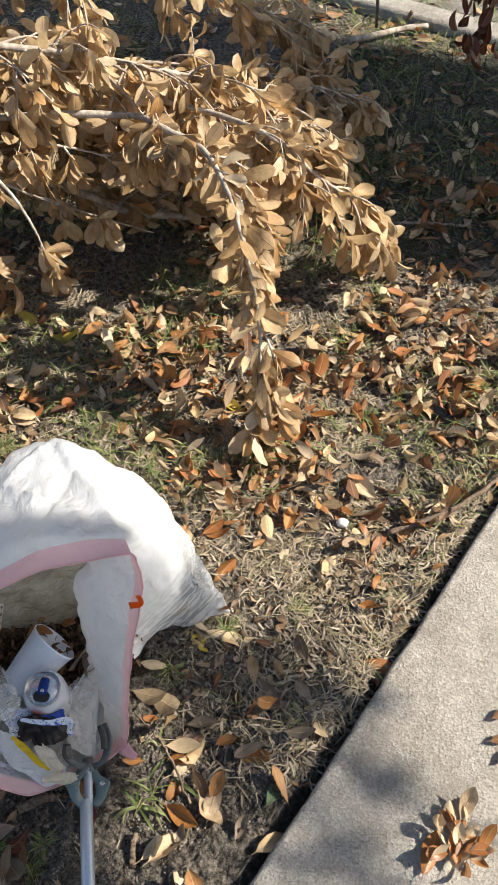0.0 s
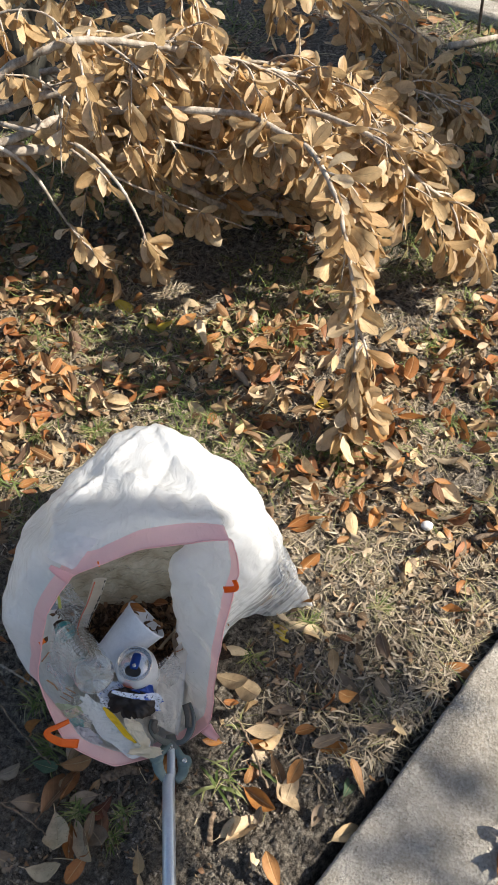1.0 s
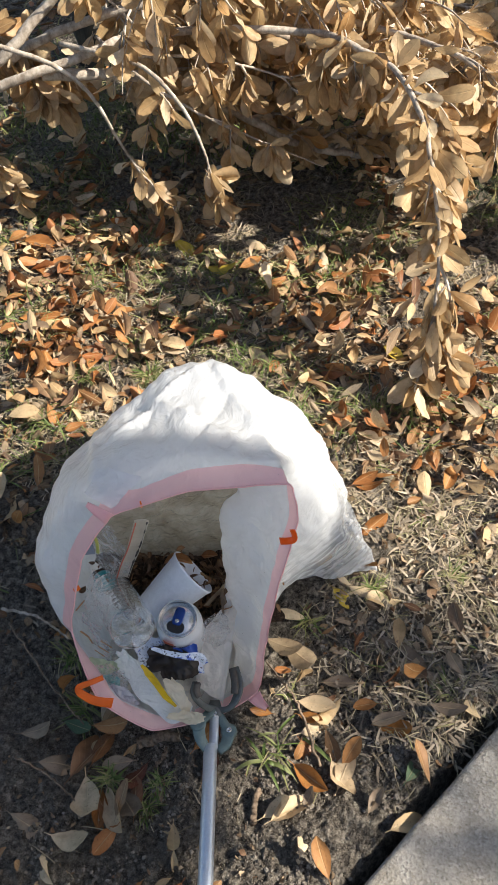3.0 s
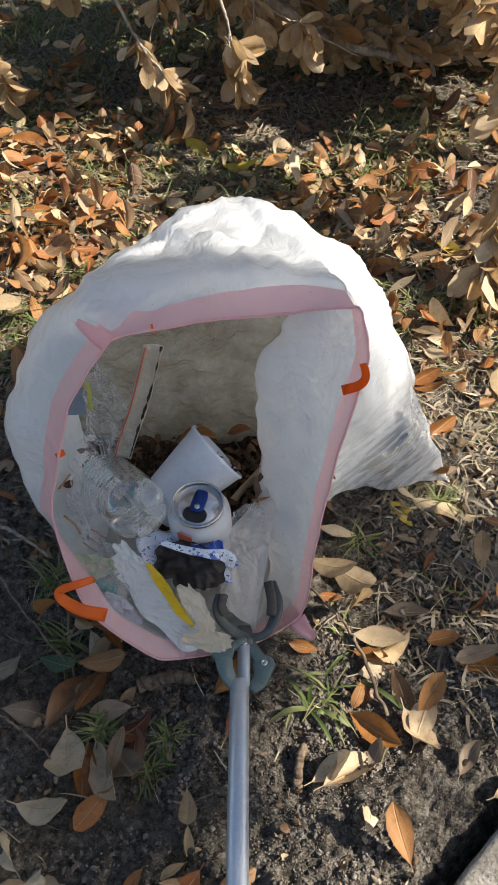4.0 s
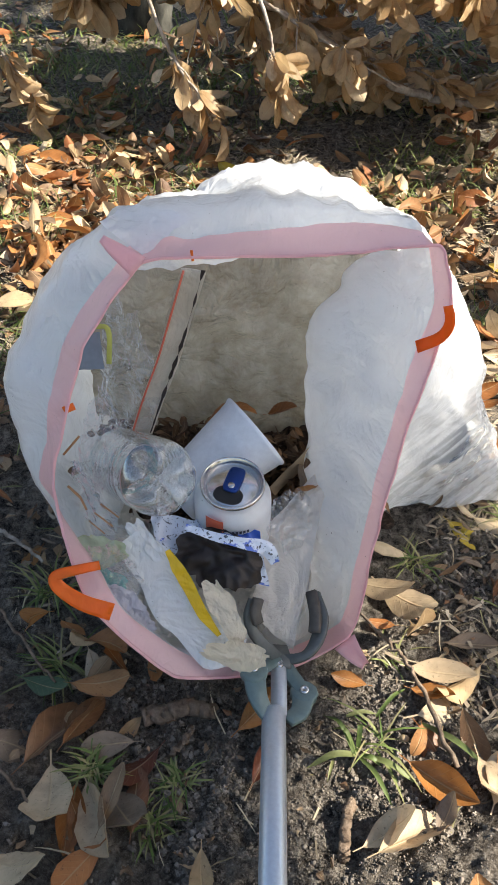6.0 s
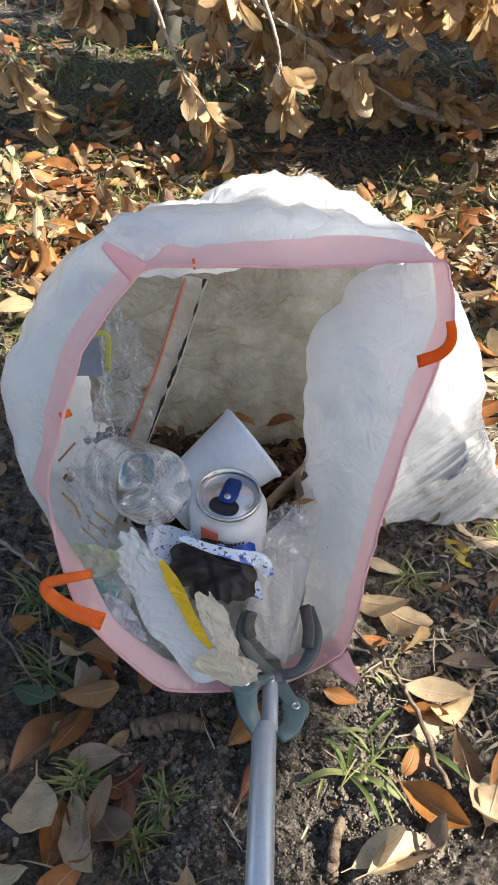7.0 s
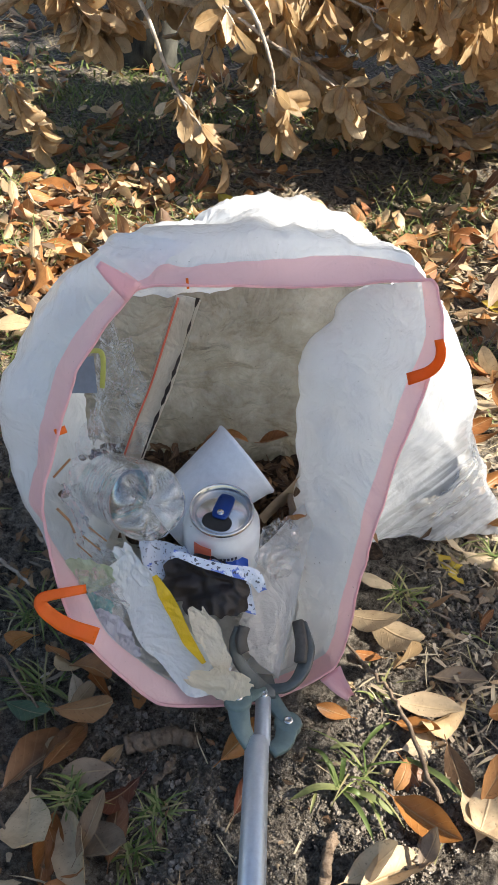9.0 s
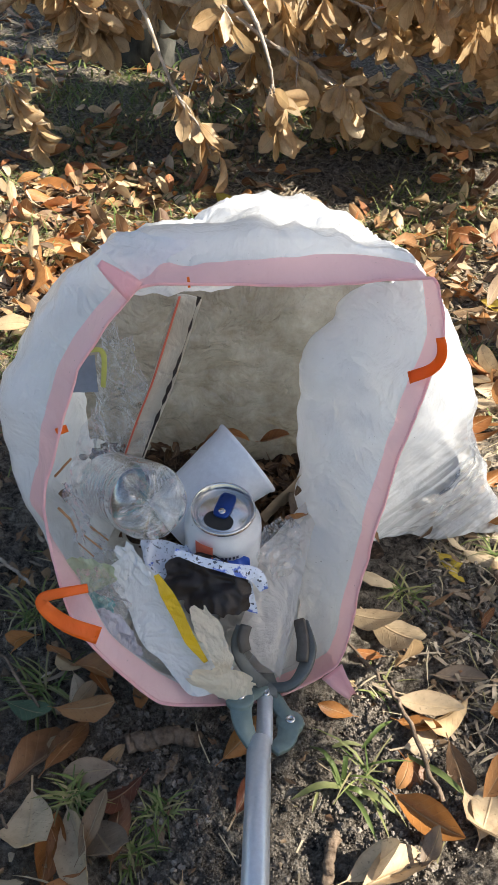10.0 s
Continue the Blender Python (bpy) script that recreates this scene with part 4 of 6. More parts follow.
def contents():
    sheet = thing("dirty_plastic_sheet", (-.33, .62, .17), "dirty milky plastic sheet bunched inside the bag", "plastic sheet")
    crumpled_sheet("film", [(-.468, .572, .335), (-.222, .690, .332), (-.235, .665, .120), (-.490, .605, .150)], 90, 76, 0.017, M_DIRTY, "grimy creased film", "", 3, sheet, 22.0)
    ribbon(smooth_path([(-0.363, 0.546, 0.366), (-0.379, 0.55, 0.316), (-0.393, 0.555, 0.272), (-0.41, 0.559, 0.228), (-0.425, 0.558, 0.184)], 26), (.35, -.9, .1), 0.019, "folded_strip", M_STRIP, sheet, "soil-stained folded strip", 0.0006, 0.002)
    ribbon(smooth_path([(-0.368, 0.537, 0.369), (-0.384, 0.542, 0.32), (-0.399, 0.548, 0.276), (-0.416, 0.552, 0.232), (-0.431, 0.551, 0.188)], 22), (.35, -.9, .1), 0.0016, "red_thread", M_RED, sheet, "thin red edge", 0.0005)
    crumpled_strip("dark_edge", smooth_path([(-0.354, 0.541, 0.369), (-0.369, 0.546, 0.32), (-0.384, 0.552, 0.276), (-0.4, 0.556, 0.232), (-0.415, 0.555, 0.188)], 40), (.35, -.9, .1), 0.0036 * np.clip(field(np.arange(40) * .1, np.zeros(40), 5.0, 91, 3) * 3.4 - 1.3, .06, 1), 0.001, 70, M_FOIL_DARK, sheet, "soil-blackened edge", 63, 5)
    # film lining heaped under everything
    crumpled_sheet("crumpled_wrap", [(-.425, .425, .118), (-.300, .405, .072), (-.250, .600, .050), (-.470, .620, .060)], 60, 60, 0.016, M_PALE, "soiled crumpled plastic wrap under the rubbish", "plastic wrap", 8)
    crumpled_sheet("leaf_mould", [(-.475, .530, .105), (-.225, .530, .095), (-.215, .670, .135), (-.495, .670, .150)], 60, 44, 0.016, M_HEAP, "dark heap of crumbled leaves and soil in the bag", "leaf litter", 97, None, 60.0, rounded=True)
    wrapper = thing("white_wrapper", (-.34, .43, .12), "crumpled white wrapper with yellow stripe", "wrapper")
    crumpled_strip("film", smooth_path([(-.394, .436, .184), (-.384, .433, .174), (-.370, .427, .158), (-.352, .414, .132), (-.325, .405, .108), (-.296, .406, .096)], 60), (-.1, -.70, .70), np.interp(np.linspace(0, 1, 60), (0, .25, .6, .85, 1), (.020, .034, .038, .042, .026)), 0.006, 26, M_WHITE_FILM, wrapper, "creased white film", 15)
    crumpled_strip("yellow_stripe", smooth_path([(-.362, .432, .178), (-.346, .422, .157), (-.330, .412, .134), (-.314, .405, .116)], 30), (-.1, -.70, .70), np.interp(np.linspace(0, 1, 30), (0, .2, .7, 1), (.005, .010, .009, .004)), 0.003, 60, M_YELLOW_FILM, wrapper, "bright yellow stripe", 21, 8)
    crumpled_sheet("cream_wrapper", [(-0.336, 0.424, 0.156), (-0.316, 0.432, 0.152), (-0.288, 0.406, 0.116), (-0.308, 0.402, 0.116)], 34, 34, 0.004, M_CREAM, "crumpled cream paper wrapper", "wrapper", 14, None, 38.0, rounded=True)
    crumpled_sheet("cream_wrapper", [(-0.326, 0.392, 0.124), (-0.276, 0.405, 0.116), (-0.274, 0.397, 0.092), (-0.322, 0.391, 0.094)], 30, 26, 0.0035, M_CREAM, "crumpled cream paper wrapper", "wrapper", 19, None, 40.0, rounded=True)
    snack = thing("snack_wrapper", (-.33, .47, .14), "torn blue and white snack wrapper with dark brown lining", "wrapper")
    crumpled_sheet("printed_side", [(-.392, .478, .170), (-.300, .486, .156), (-.284, .456, .126), (-.372, .444, .146)], 44, 34, 0.010, M_SNACK, "white film with blue specks and print", "", 23, snack, 42.0)
    crumpled_sheet("brown_lining", [(-.372, .462, .154), (-.318, .474, .166), (-.278, .456, .138), (-.334, .428, .124)], 40, 34, 0.018, M_FOIL_DARK, "glossy dark brown lining", "", 27, snack, 40.0, lambda a, b: 0.006 + 0.008 * np.sin(3.1 * a) * np.sin(3.1 * b), rounded=True)
    crumpled_sheet("brown_lining", [(-.356, .496, .176), (-.322, .478, .168), (-.306, .474, .156), (-.346, .476, .162)], 22, 18, 0.006, M_FOIL_DARK, "glossy dark brown lining", "", 29, snack, 38.0, lambda a, b: 0.005 + 0 * a, rounded=True)
    crumpled_sheet("blue_print", [(-.332, .478, .162), (-.298, .480, .156), (-.291, .466, .146), (-.326, .466, .158)], 22, 12, 0.004, M_WRAP_BLUE, "blue printed patch", "", 31, snack, 60.0, lambda a, b: 0.009 + 0 * a)
    crumpled_strip("printed_side", smooth_path([(-0.354, 0.457, 0.181), (-0.332, 0.454, 0.179), (-0.307, 0.455, 0.175), (-0.288, 0.461, 0.167), (-0.279, 0.457, 0.155)], 44), (-.1, -.6, .8), np.interp(np.linspace(0, 1, 44), (0, .4, .8, 1), (.005, .008, .012, .007)), 0.004, 75, M_SNACK, snack, "white film with blue specks and print", 65, 12)
    # cream tone stands in for sun warming the bag's own inner film
    M_LIT_LINING = film_material("sunlit_lining_film", (0.80, 0.74, 0.66), 0.35, 0.8, 0.12)
    crumpled_sheet("plastic_sheet", [(-.300, .452, .092), (-.258, .440, .064), (-.250, .570, .182), (-.296, .520, .134)], 44, 44, 0.007, M_LIT_LINING, "bag's own inner film by the jaw, warm sunlight put into its cream colour", "plastic sheet", 67, None, 30.0)
    M_CARD = plain_material("tan_card", (0.42, 0.31, 0.19), 0.7, 0, 60, 0.001, 0.4)
    crumpled_sheet("paper_scrap", [(-.304, .548, .150), (-.262, .583, .192), (-.266, .590, .160), (-.298, .560, .130)], 18, 14, 0.003, M_CARD, "torn tan paper scrap beside the cup", "paper", 69, None, 40.0)
    wrap = thing("clear_wrap", (-.44, .46, .15), "crumpled clear plastic bag with brown print", "plastic bag")
    crumpled_sheet("film", [(-.462, .484, .212), (-.425, .462, .212), (-.384, .436, .152), (-.420, .420, .138)], 64, 64, 0.016, M_CLEAR_FILM, "clear film", "", 33, wrap, 60.0, rounded=True)
    crumpled_sheet("film", [(-.452, .520, .258), (-.420, .508, .252), (-.416, .470, .205), (-.446, .466, .198)], 64, 64, 0.013, M_CLEAR_FILM, "clear film", "", 37, wrap, 60.0, rounded=True)
    for p0, p1, w in (((-.461, .476, .222), (-.449, .486, .236), .0030), ((-.449, .452, .212), (-.438, .449, .204), .0035), ((-.438, .449, .204), (-.432, .444, .196), .0030),
                      ((-.420, .446, .204), (-.404, .442, .196), .0022), ((-.424, .441, .198), (-.408, .437, .190), .0022), ((-.428, .437, .192), (-.414, .433, .184), .0018)):
        ribbon(smooth_path([p0, p1], 6), (.27, -.66, .70), w * .6, "print_bar", M_ORANGE_PRINT, wrap, "brown print", 0.0006)
    crumpled_sheet("clear_wrap", [(-.452, .575, .320), (-.405, .560, .290), (-.410, .550, .190), (-.462, .556, .190)], 36, 36, 0.016, M_CLEAR_FILM, "crumpled clear plastic wrap", "plastic wrap", 41, None, 34.0, rounded=True)
    crumpled_sheet("teal_wrapper", [(-.424, .416, .152), (-.398, .424, .152), (-.394, .410, .138), (-.416, .404, .140)], 20, 20, 0.007, M_TEAL_FILM, "crumpled teal and clear wrapper", "wrapper", 57, None, 70.0, rounded=True)
    crumpled_sheet("film_scrap", [(-.292, .520, .175), (-.262, .535, .165), (-.262, .505, .120), (-.292, .490, .140)], 22, 22, 0.009, M_CLEAR_FILM, "crumpled clear film scrap beside the can", "plastic scrap", 43, None, 50.0, rounded=True)
    M_PALE_GREEN = film_material("pale_green_film", (0.62, 0.68, 0.44), 0.4, 0.9, 0.08, rough=0.2)
    M_LILAC = film_material("grey_lilac_film", (0.66, 0.64, 0.70), 0.4, 1.0, 0.10, rough=0.2)
    crumpled_sheet("film_scrap", [(-.432, .420, .172), (-.392, .428, .178), (-.376, .406, .116), (-.404, .392, .130)], 40, 40, 0.012, M_CLEAR_FILM, "crumpled clear film scrap by the bag's rim", "plastic scrap", 103, None, 60.0, rounded=True)
    crumpled_sheet("film_scrap", [(-.440, .428, .180), (-.398, .430, .188), (-.396, .421, .166), (-.430, .416, .158)], 30, 24, 0.006, M_PALE_GREEN, "crumpled pale green film scrap in the bag", "plastic scrap", 107, None, 70.0, rounded=True)
    crumpled_sheet("film_scrap", [(-.418, .404, .152), (-.380, .410, .148), (-.366, .398, .104), (-.396, .386, .116)], 40, 40, 0.010, M_LILAC, "crumpled grey-lilac plastic scrap in the bag", "plastic scrap", 109, None, 55.0, rounded=True)
    crumpled_sheet("film_scrap", [(-.395, .440, .200), (-.368, .436, .186), (-.366, .428, .160), (-.390, .430, .168)], 30, 30, 0.008, M_WHITE_FILM, "torn white film scrap under the bottle", "plastic scrap", 113, None, 60.0, rounded=True)
    M_NAVY = plain_material("navy_packaging", (0.03, 0.055, 0.11), 0.4, 0, 50, 0.002, 0.6)
    pack = [(-.180, .722, .140), (-.136, .772, .104), (-.112, .752, .036), (-.184, .722, .050)]
    crumpled_sheet("packaging", pack, 26, 26, 0.006, M_NAVY, "crumpled navy packaging showing through the film", "packaging", 83, None, 40.0, rounded=True)
    M_LABEL = plain_material("grey_blue_label", (0.22, 0.27, 0.33), 0.4)
    M_LIME = plain_material("yellow_green_rim", (0.50, 0.52, 0.12), 0.5)
    pack = thing("small_package", (-.46, .56, .25), "small package with grey-blue label and yellow-green edge", "package")
    crumpled_sheet("label", [(-.476, .545, .290), (-.448, .550, .296), (-.446, .545, .262), (-.474, .540, .258)], 8, 8, 0.001, M_LABEL, "grey-blue label", "", 47, pack)
    ribbon(smooth_path([(-.474, .543, .294), (-.448, .548, .302), (-.438, .546, .300), (-.440, .543, .270)], 14), (.1, -.8, .5), 0.004, "rim", M_LIME, pack, "yellow-green edge")


rubbish_bag()
contents()


# ---- litter grabber ----
M_POLE = plain_material("brushed_aluminium_tube", (0.66, 0.69, 0.73), 0.40, 0.65, 260, 0.0002, 0.12)
M_JAW = plain_material("dark_grey_jaw_plastic", (0.115, 0.125, 0.118), 0.45, 0, 160, 0.0005, 0.25)
M_PLATE = plain_material("grey_green_plate", (0.15, 0.205, 0.195), 0.42, 0.2, 160, 0.0004, 0.2)
M_RUBBER = plain_material("brown_grey_rubber_pad", (0.105, 0.092, 0.078), 0.75, 0, 140, 0.0008, 0.3)
POLE_TOP, POLE_DIR = np.array((-.268, .426, .062)), np.array((.195, -1.0, .16)) / np.linalg.norm((.195, -1.0, .16))


def bar(path, w, t, normal, name, mat, parent, label=""):
    """A flat bar along a path with rounded long edges."""
    path = np.asarray(path, float)
    tan = np.gradient(path, axis=0)
    tan /= np.linalg.norm(tan, axis=1)[:, None]
    n = np.asarray(normal, float)
    side = np.cross(tan, n)
    side /= np.linalg.norm(side, axis=1)[:, None]
    up = np.cross(side, tan)
    w = np.broadcast_to(np.asarray(w, float), (len(path),))[:, None]
    prof = [(-1, -.6), (-.88, -1), (.88, -1), (1, -.6), (1, .6), (.88, 1), (-.88, 1), (-1, .6)]
    ring = np.stack([path + side * (a * w / 2) + up * (b * t / 2) for a, b in prof], axis=1)
    k = 8
    f = [(i * k + j, i * k + (j + 1) % k, (i + 1) * k + (j + 1) % k, (i + 1) * k + j) for i in range(len(path) - 1) for j in range(k)]
    f += [tuple(range(k))[::-1], tuple((len(path) - 1) * k + j for j in range(k))]
    return part(name, mesh_of(name, ring.reshape(-1, 3), f, mat), None, parent, label)


def grabber():
    ob = thing("litter_grabber", tuple(POLE_TOP), "aluminium litter grabber clamped on the bag's rim", "litter grabber")
    d = POLE_DIR
    up = np.array((-.05, .47, .88))
    up = up - np.dot(up, d) * d
    up /= np.linalg.norm(up)
    side = np.cross(d, up)
    end = POLE_TOP + d * 0.80
    shift = side * (0.004 if side[0] < 0 else -0.004)
    v, f, _ = revolve([(0.052, 0.0004), (0.052, 0.0092), (0.0532, 0.0098), (0.20, 0.0098), (0.45, 0.0098), (0.798, 0.0098), (0.80, 0.0090), (0.80, 0.0004)], POLE_TOP + shift, end + shift, 28)
    pole = part("pole", mesh_of("pole", v, f, M_POLE), None, ob, "brushed silver tube")
    v, f, _ = revolve([(-0.002, 0.0003), (-0.002, 0.0045), (0.0, 0.0062), (0.004, 0.0068), (0.030, 0.0068), (0.058, 0.0068)], POLE_TOP, end, 24)
    part("pole_tongue", mesh_of("pole_tongue", v, f, M_POLE), None, pole)

    def bolt(at, r, parent, tall=0.004):
        a = np.asarray(at, float)
        v, f, _ = revolve([(-tall, r), (0.0, r), (0.0012, r * 0.9), (0.0016, r * 0.45), (0.0008, r * 0.4), (0.0008, 0.0002)], a, a + up, 18)
        part("bolt", mesh_of("bolt", v, f, M_ALU), None, parent, "shiny steel rivet")
    bolt(POLE_TOP + up * 0.0070 + d * 0.008, 0.0034, pole)
    left_bolt, right_bolt = np.array((-.284, .398, .086)), np.array((-.242, .402, .062))
    head = POLE_TOP - d * 0.004
    # the two link plates beside the tube
    for bolt_at, sgn in ((left_bolt, 1), (right_bolt, -1)):
        tail = POLE_TOP + d * 0.060 + side * sgn * 0.007 * (1 if np.dot(left_bolt - POLE_TOP, side) > 0 else -1)
        mid = 0.5 * (bolt_at + tail) + (bolt_at - POLE_TOP) * 0.15
        plate = bar(smooth_path([bolt_at - (tail - bolt_at) * 0.16, bolt_at, mid, tail], 16), np.linspace(0.023, 0.012, 16), 0.005, up, "link_plate", M_PLATE, ob, "grey-green moulded link")
        bolt(bolt_at + up * 0.0042, 0.0042, plate)
        v, f, _ = revolve([(-0.003, 0.0115), (0.002, 0.0115), (0.0032, 0.0105), (0.0034, 0.0060), (0.0034, 0.0003)], bolt_at, bolt_at + up, 24)
        part("boss", mesh_of("boss", v, f, M_PLATE), None, plate)
        cross = bar(smooth_path([bolt_at, 0.5 * (bolt_at + head) + up * 0.001, head - d * 0.004], 8), 0.013, 0.006, up, "cross_link", M_PLATE, ob, "grey-green moulded link")
    cap = bar([head + d * 0.012, head, head - d * 0.012], (0.020, 0.021, 0.015), 0.012, up, "head_block", M_JAW, ob, "dark grey hinge block")
    jaw_l = bar(smooth_path([tuple(head), (-0.277, 0.424, 0.082), (-0.29, 0.426, 0.098), (-0.296, 0.432, 0.112), (-0.294, 0.441, 0.124)], 20), np.linspace(0.011, 0.008, 20), 0.005, (.55, -.45, .7), "jaw", M_JAW, ob, "curved dark grey jaw")
    jaw_r = bar(smooth_path([tuple(head), (-0.249, 0.431, 0.07), (-0.24, 0.444, 0.074), (-0.238, 0.464, 0.08), (-0.247, 0.489, 0.086)], 20), np.interp(np.linspace(0, 1, 20), (0, .3, .55, .8, 1), (.009, .008, .012, .013, .007)), 0.005, (-.35, -.35, .85), "jaw", M_JAW, ob, "curved dark grey jaw")
    bar(smooth_path([(-0.287, 0.427, 0.112), (-0.29, 0.431, 0.122), (-0.289, 0.438, 0.13)], 8), 0.009, 0.006, (.55, -.45, .7), "rubber_pad", M_RUBBER, jaw_l, "worn rubber pad")
    bar(smooth_path([(-0.242, 0.45, 0.082), (-0.244, 0.465, 0.088), (-0.251, 0.483, 0.094)], 8), 0.010, 0.007, (-.35, -.35, .85), "rubber_pad", M_RUBBER, jaw_r, "worn rubber pad")
    return ob


grabber()


def leaves_in_bag():
    rng = np.random.default_rng(88)
    for at, d, ln, mat in (((-.372, .590, .176), (.35, .1, .8), .062, M_RUST), ((-.318, .612, .182), (.5, -.1, .25), .036, M_RUST), ((-.272, .572, .140), (.2, -.6, .1), .050, M_RUST), ((-.282, .590, .150), (.3, -.5, .3), .060, M_GREY)):
        rot = axes_from(np.array([d]), np.array([rng.uniform(-1, 1)]), rng)[0]
        ob = new("fallen_leaf", leaf_mesh(100 + int(rng.integers(0, 16)), mat))
        ob.matrix_basis = leaf_matrix(at, rot, ln)
        tagged(ob, "dry brown leaf fallen into the open bag", "leaf", "leaves in the bag")
    n = 900
    pos = np.array((-.335, .592, .128)) + rng.normal(0, 1, (n, 3)) * (.052, .022, .016)
    rot = axes_from(rng.normal(0, 1, (n, 3)), rng.uniform(-3, 3, n), rng)
    me = scatter("leaf_debris", LEAF_CURLED, pos, rot, rng.uniform(.006, .020, n), rng, M_DEBRIS)
    tagged(part("leaf_debris", me, None), "dark crumbled leaf debris inside the bag", "leaf debris", kind="stuff")


M_DEBRIS = leaf_material("dark_leaf_debris", ((0.0, (0.09, 0.05, 0.03)), (0.6, (0.20, 0.115, 0.06)), (1.0, (0.34, 0.17, 0.07))), "island")
leaves_in_bag()


# ---- cut branches with dry leaves ----
def droop(start, heading, length, fall, n, rng, wob=0.014):
    d = np.asarray(heading, float)
    d = d / np.linalg.norm(d)
    p, out = np.asarray(start, float), []
    for i in range(n):
        out.append(p.copy())
        d = d + np.array((rng.normal(0, wob * 4), rng.normal(0, wob * 4), rng.normal(0, wob * 3) - fall / n))
        d /= np.linalg.norm(d)
        p = p + d * (length / (n - 1))
        p[2] = max(p[2], 0.012)
    return np.array(out)


def fallen_branch(points, r0, r1, twigs, seed, label, leaves_apart=60, leaf_len=(0.046, 0.076), per_twig=(7, 13), twig_len=(0.12, 0.30), fall=1.4, heading=(0.5, -0.35, 0.0), from_t=0.15, spread=0.8, tip_leaves=0, raised=False):
    rng = np.random.default_rng(seed)
    path = smooth_path(points, 60)
    path[1:-1] += rng.normal(0, 0.0012 if r0 > .009 else 0.0005, (58, 3))
    ob = thing("fallen_branch", tuple(np.asarray(points[0]) * (1, 1, 0)), label, "branch", "cut branches")
    wood = Soup()
    wood.tube(path, r0, r1, 9, 0.07, rng)
    pos, dirs = [], []
    for k in range(twigs):
        t = from_t + (1 - from_t) * (k + rng.uniform(0.1, 0.9)) / twigs
        i = min(int(t * 59), 58)
        tan = path[min(i + 1, 59)] - path[max(i - 1, 0)]
        tan /= np.linalg.norm(tan)
        h = tan * 0.7 + np.asarray(heading) * 0.8 + np.array((rng.normal(0, spread), rng.normal(0, spread), rng.normal(0.15, 0.45)))
        ln = rng.uniform(*twig_len)
        tw = droop(path[i], h, ln, fall, 9, rng)
        twig = Soup()
        twig.tube(tw, max(r1, 0.0035), 0.0012, 5)
        for side in range(rng.integers(0, 3)):
            j = rng.integers(2, 6)
            sub = droop(tw[j], (tw[j + 1] - tw[j]) * 20 + rng.normal(0, 0.6, 3), ln * 0.55, fall, 6, rng)
            twig.tube(sub, 0.0022, 0.0010, 4)
            m = rng.integers(4, 8)
            for q in rng.uniform(0.35, 1.0, m):
                a = int(q * 5)
                pos.append(sub[a] + rng.normal(0, 0.003, 3))
                dirs.append((sub[min(a + 1, 5)] - sub[max(a - 1, 0)]) / (ln * 0.25) * 0.5 + rng.normal(0, 0.45, 3) + (0, 0, -0.55))
        part("twig", twig.mesh("twig", M_BARK), None, ob)
        m = rng.integers(*per_twig)
        for q in rng.uniform(0.25, 1.0, m):
            a = int(q * 8)
            pos.append(tw[a] + rng.normal(0, 0.003, 3))
            dirs.append((tw[min(a + 1, 8)] - tw[max(a - 1, 0)]) / (ln * 0.25) * 0.5 + rng.normal(0, 0.45, 3) + (0, 0, -0.55))
    for k in range(tip_leaves):
        i = int(59 * (0.45 + 0.55 * k / max(tip_leaves, 1)))
        tan = path[min(i + 1, 59)] - path[max(i - 1, 0)]
        pos.append(path[i] + rng.normal(0, 0.004, 3))
        dirs.append(tan / np.linalg.norm(tan) * 0.7 + rng.normal(0, 0.55, 3) + (0, 0, -0.2))
    part("limb", wood.mesh("limb", M_BARK), None, ob, "grey lichen-flecked wood")
    pos, dirs = np.array(pos), np.array(dirs)
    keep = pos[:, 2] > (np.interp(pos[:, 1], (1.5, 1.6, 1.8, 2.0), (.27, .23, .16, .12)) if raised else 0.02)
    pos, dirs = pos[keep], dirs[keep]
    rot = axes_from(dirs, rng.uniform(-np.pi, np.pi, len(pos)), rng)
    size = rng.uniform(*leaf_len, len(pos))
    order = np.argsort(pos[:, 1] - 0.3 * pos[:, 2])
    near, rest = order[:leaves_apart], order[leaves_apart:]
    inv = ORIGIN[ob.name].inverted()
    for i in near:
        leaf = new("leaf", leaf_mesh(int(rng.integers(0, len(LEAF_KINDS))), M_BRANCH_LEAF))
        leaf.parent, leaf.matrix_parent_inverse = ob, inv
        leaf.matrix_basis = leaf_matrix(pos[i], rot[i], size[i])
    if len(rest):
        tagged(part("leaves", scatter("leaves", LEAF_KINDS, pos[rest], rot[rest], size[rest], rng, M_BRANCH_MIX), None, ob, "dense dry tan leaves"), kind="stuff")
    return ob


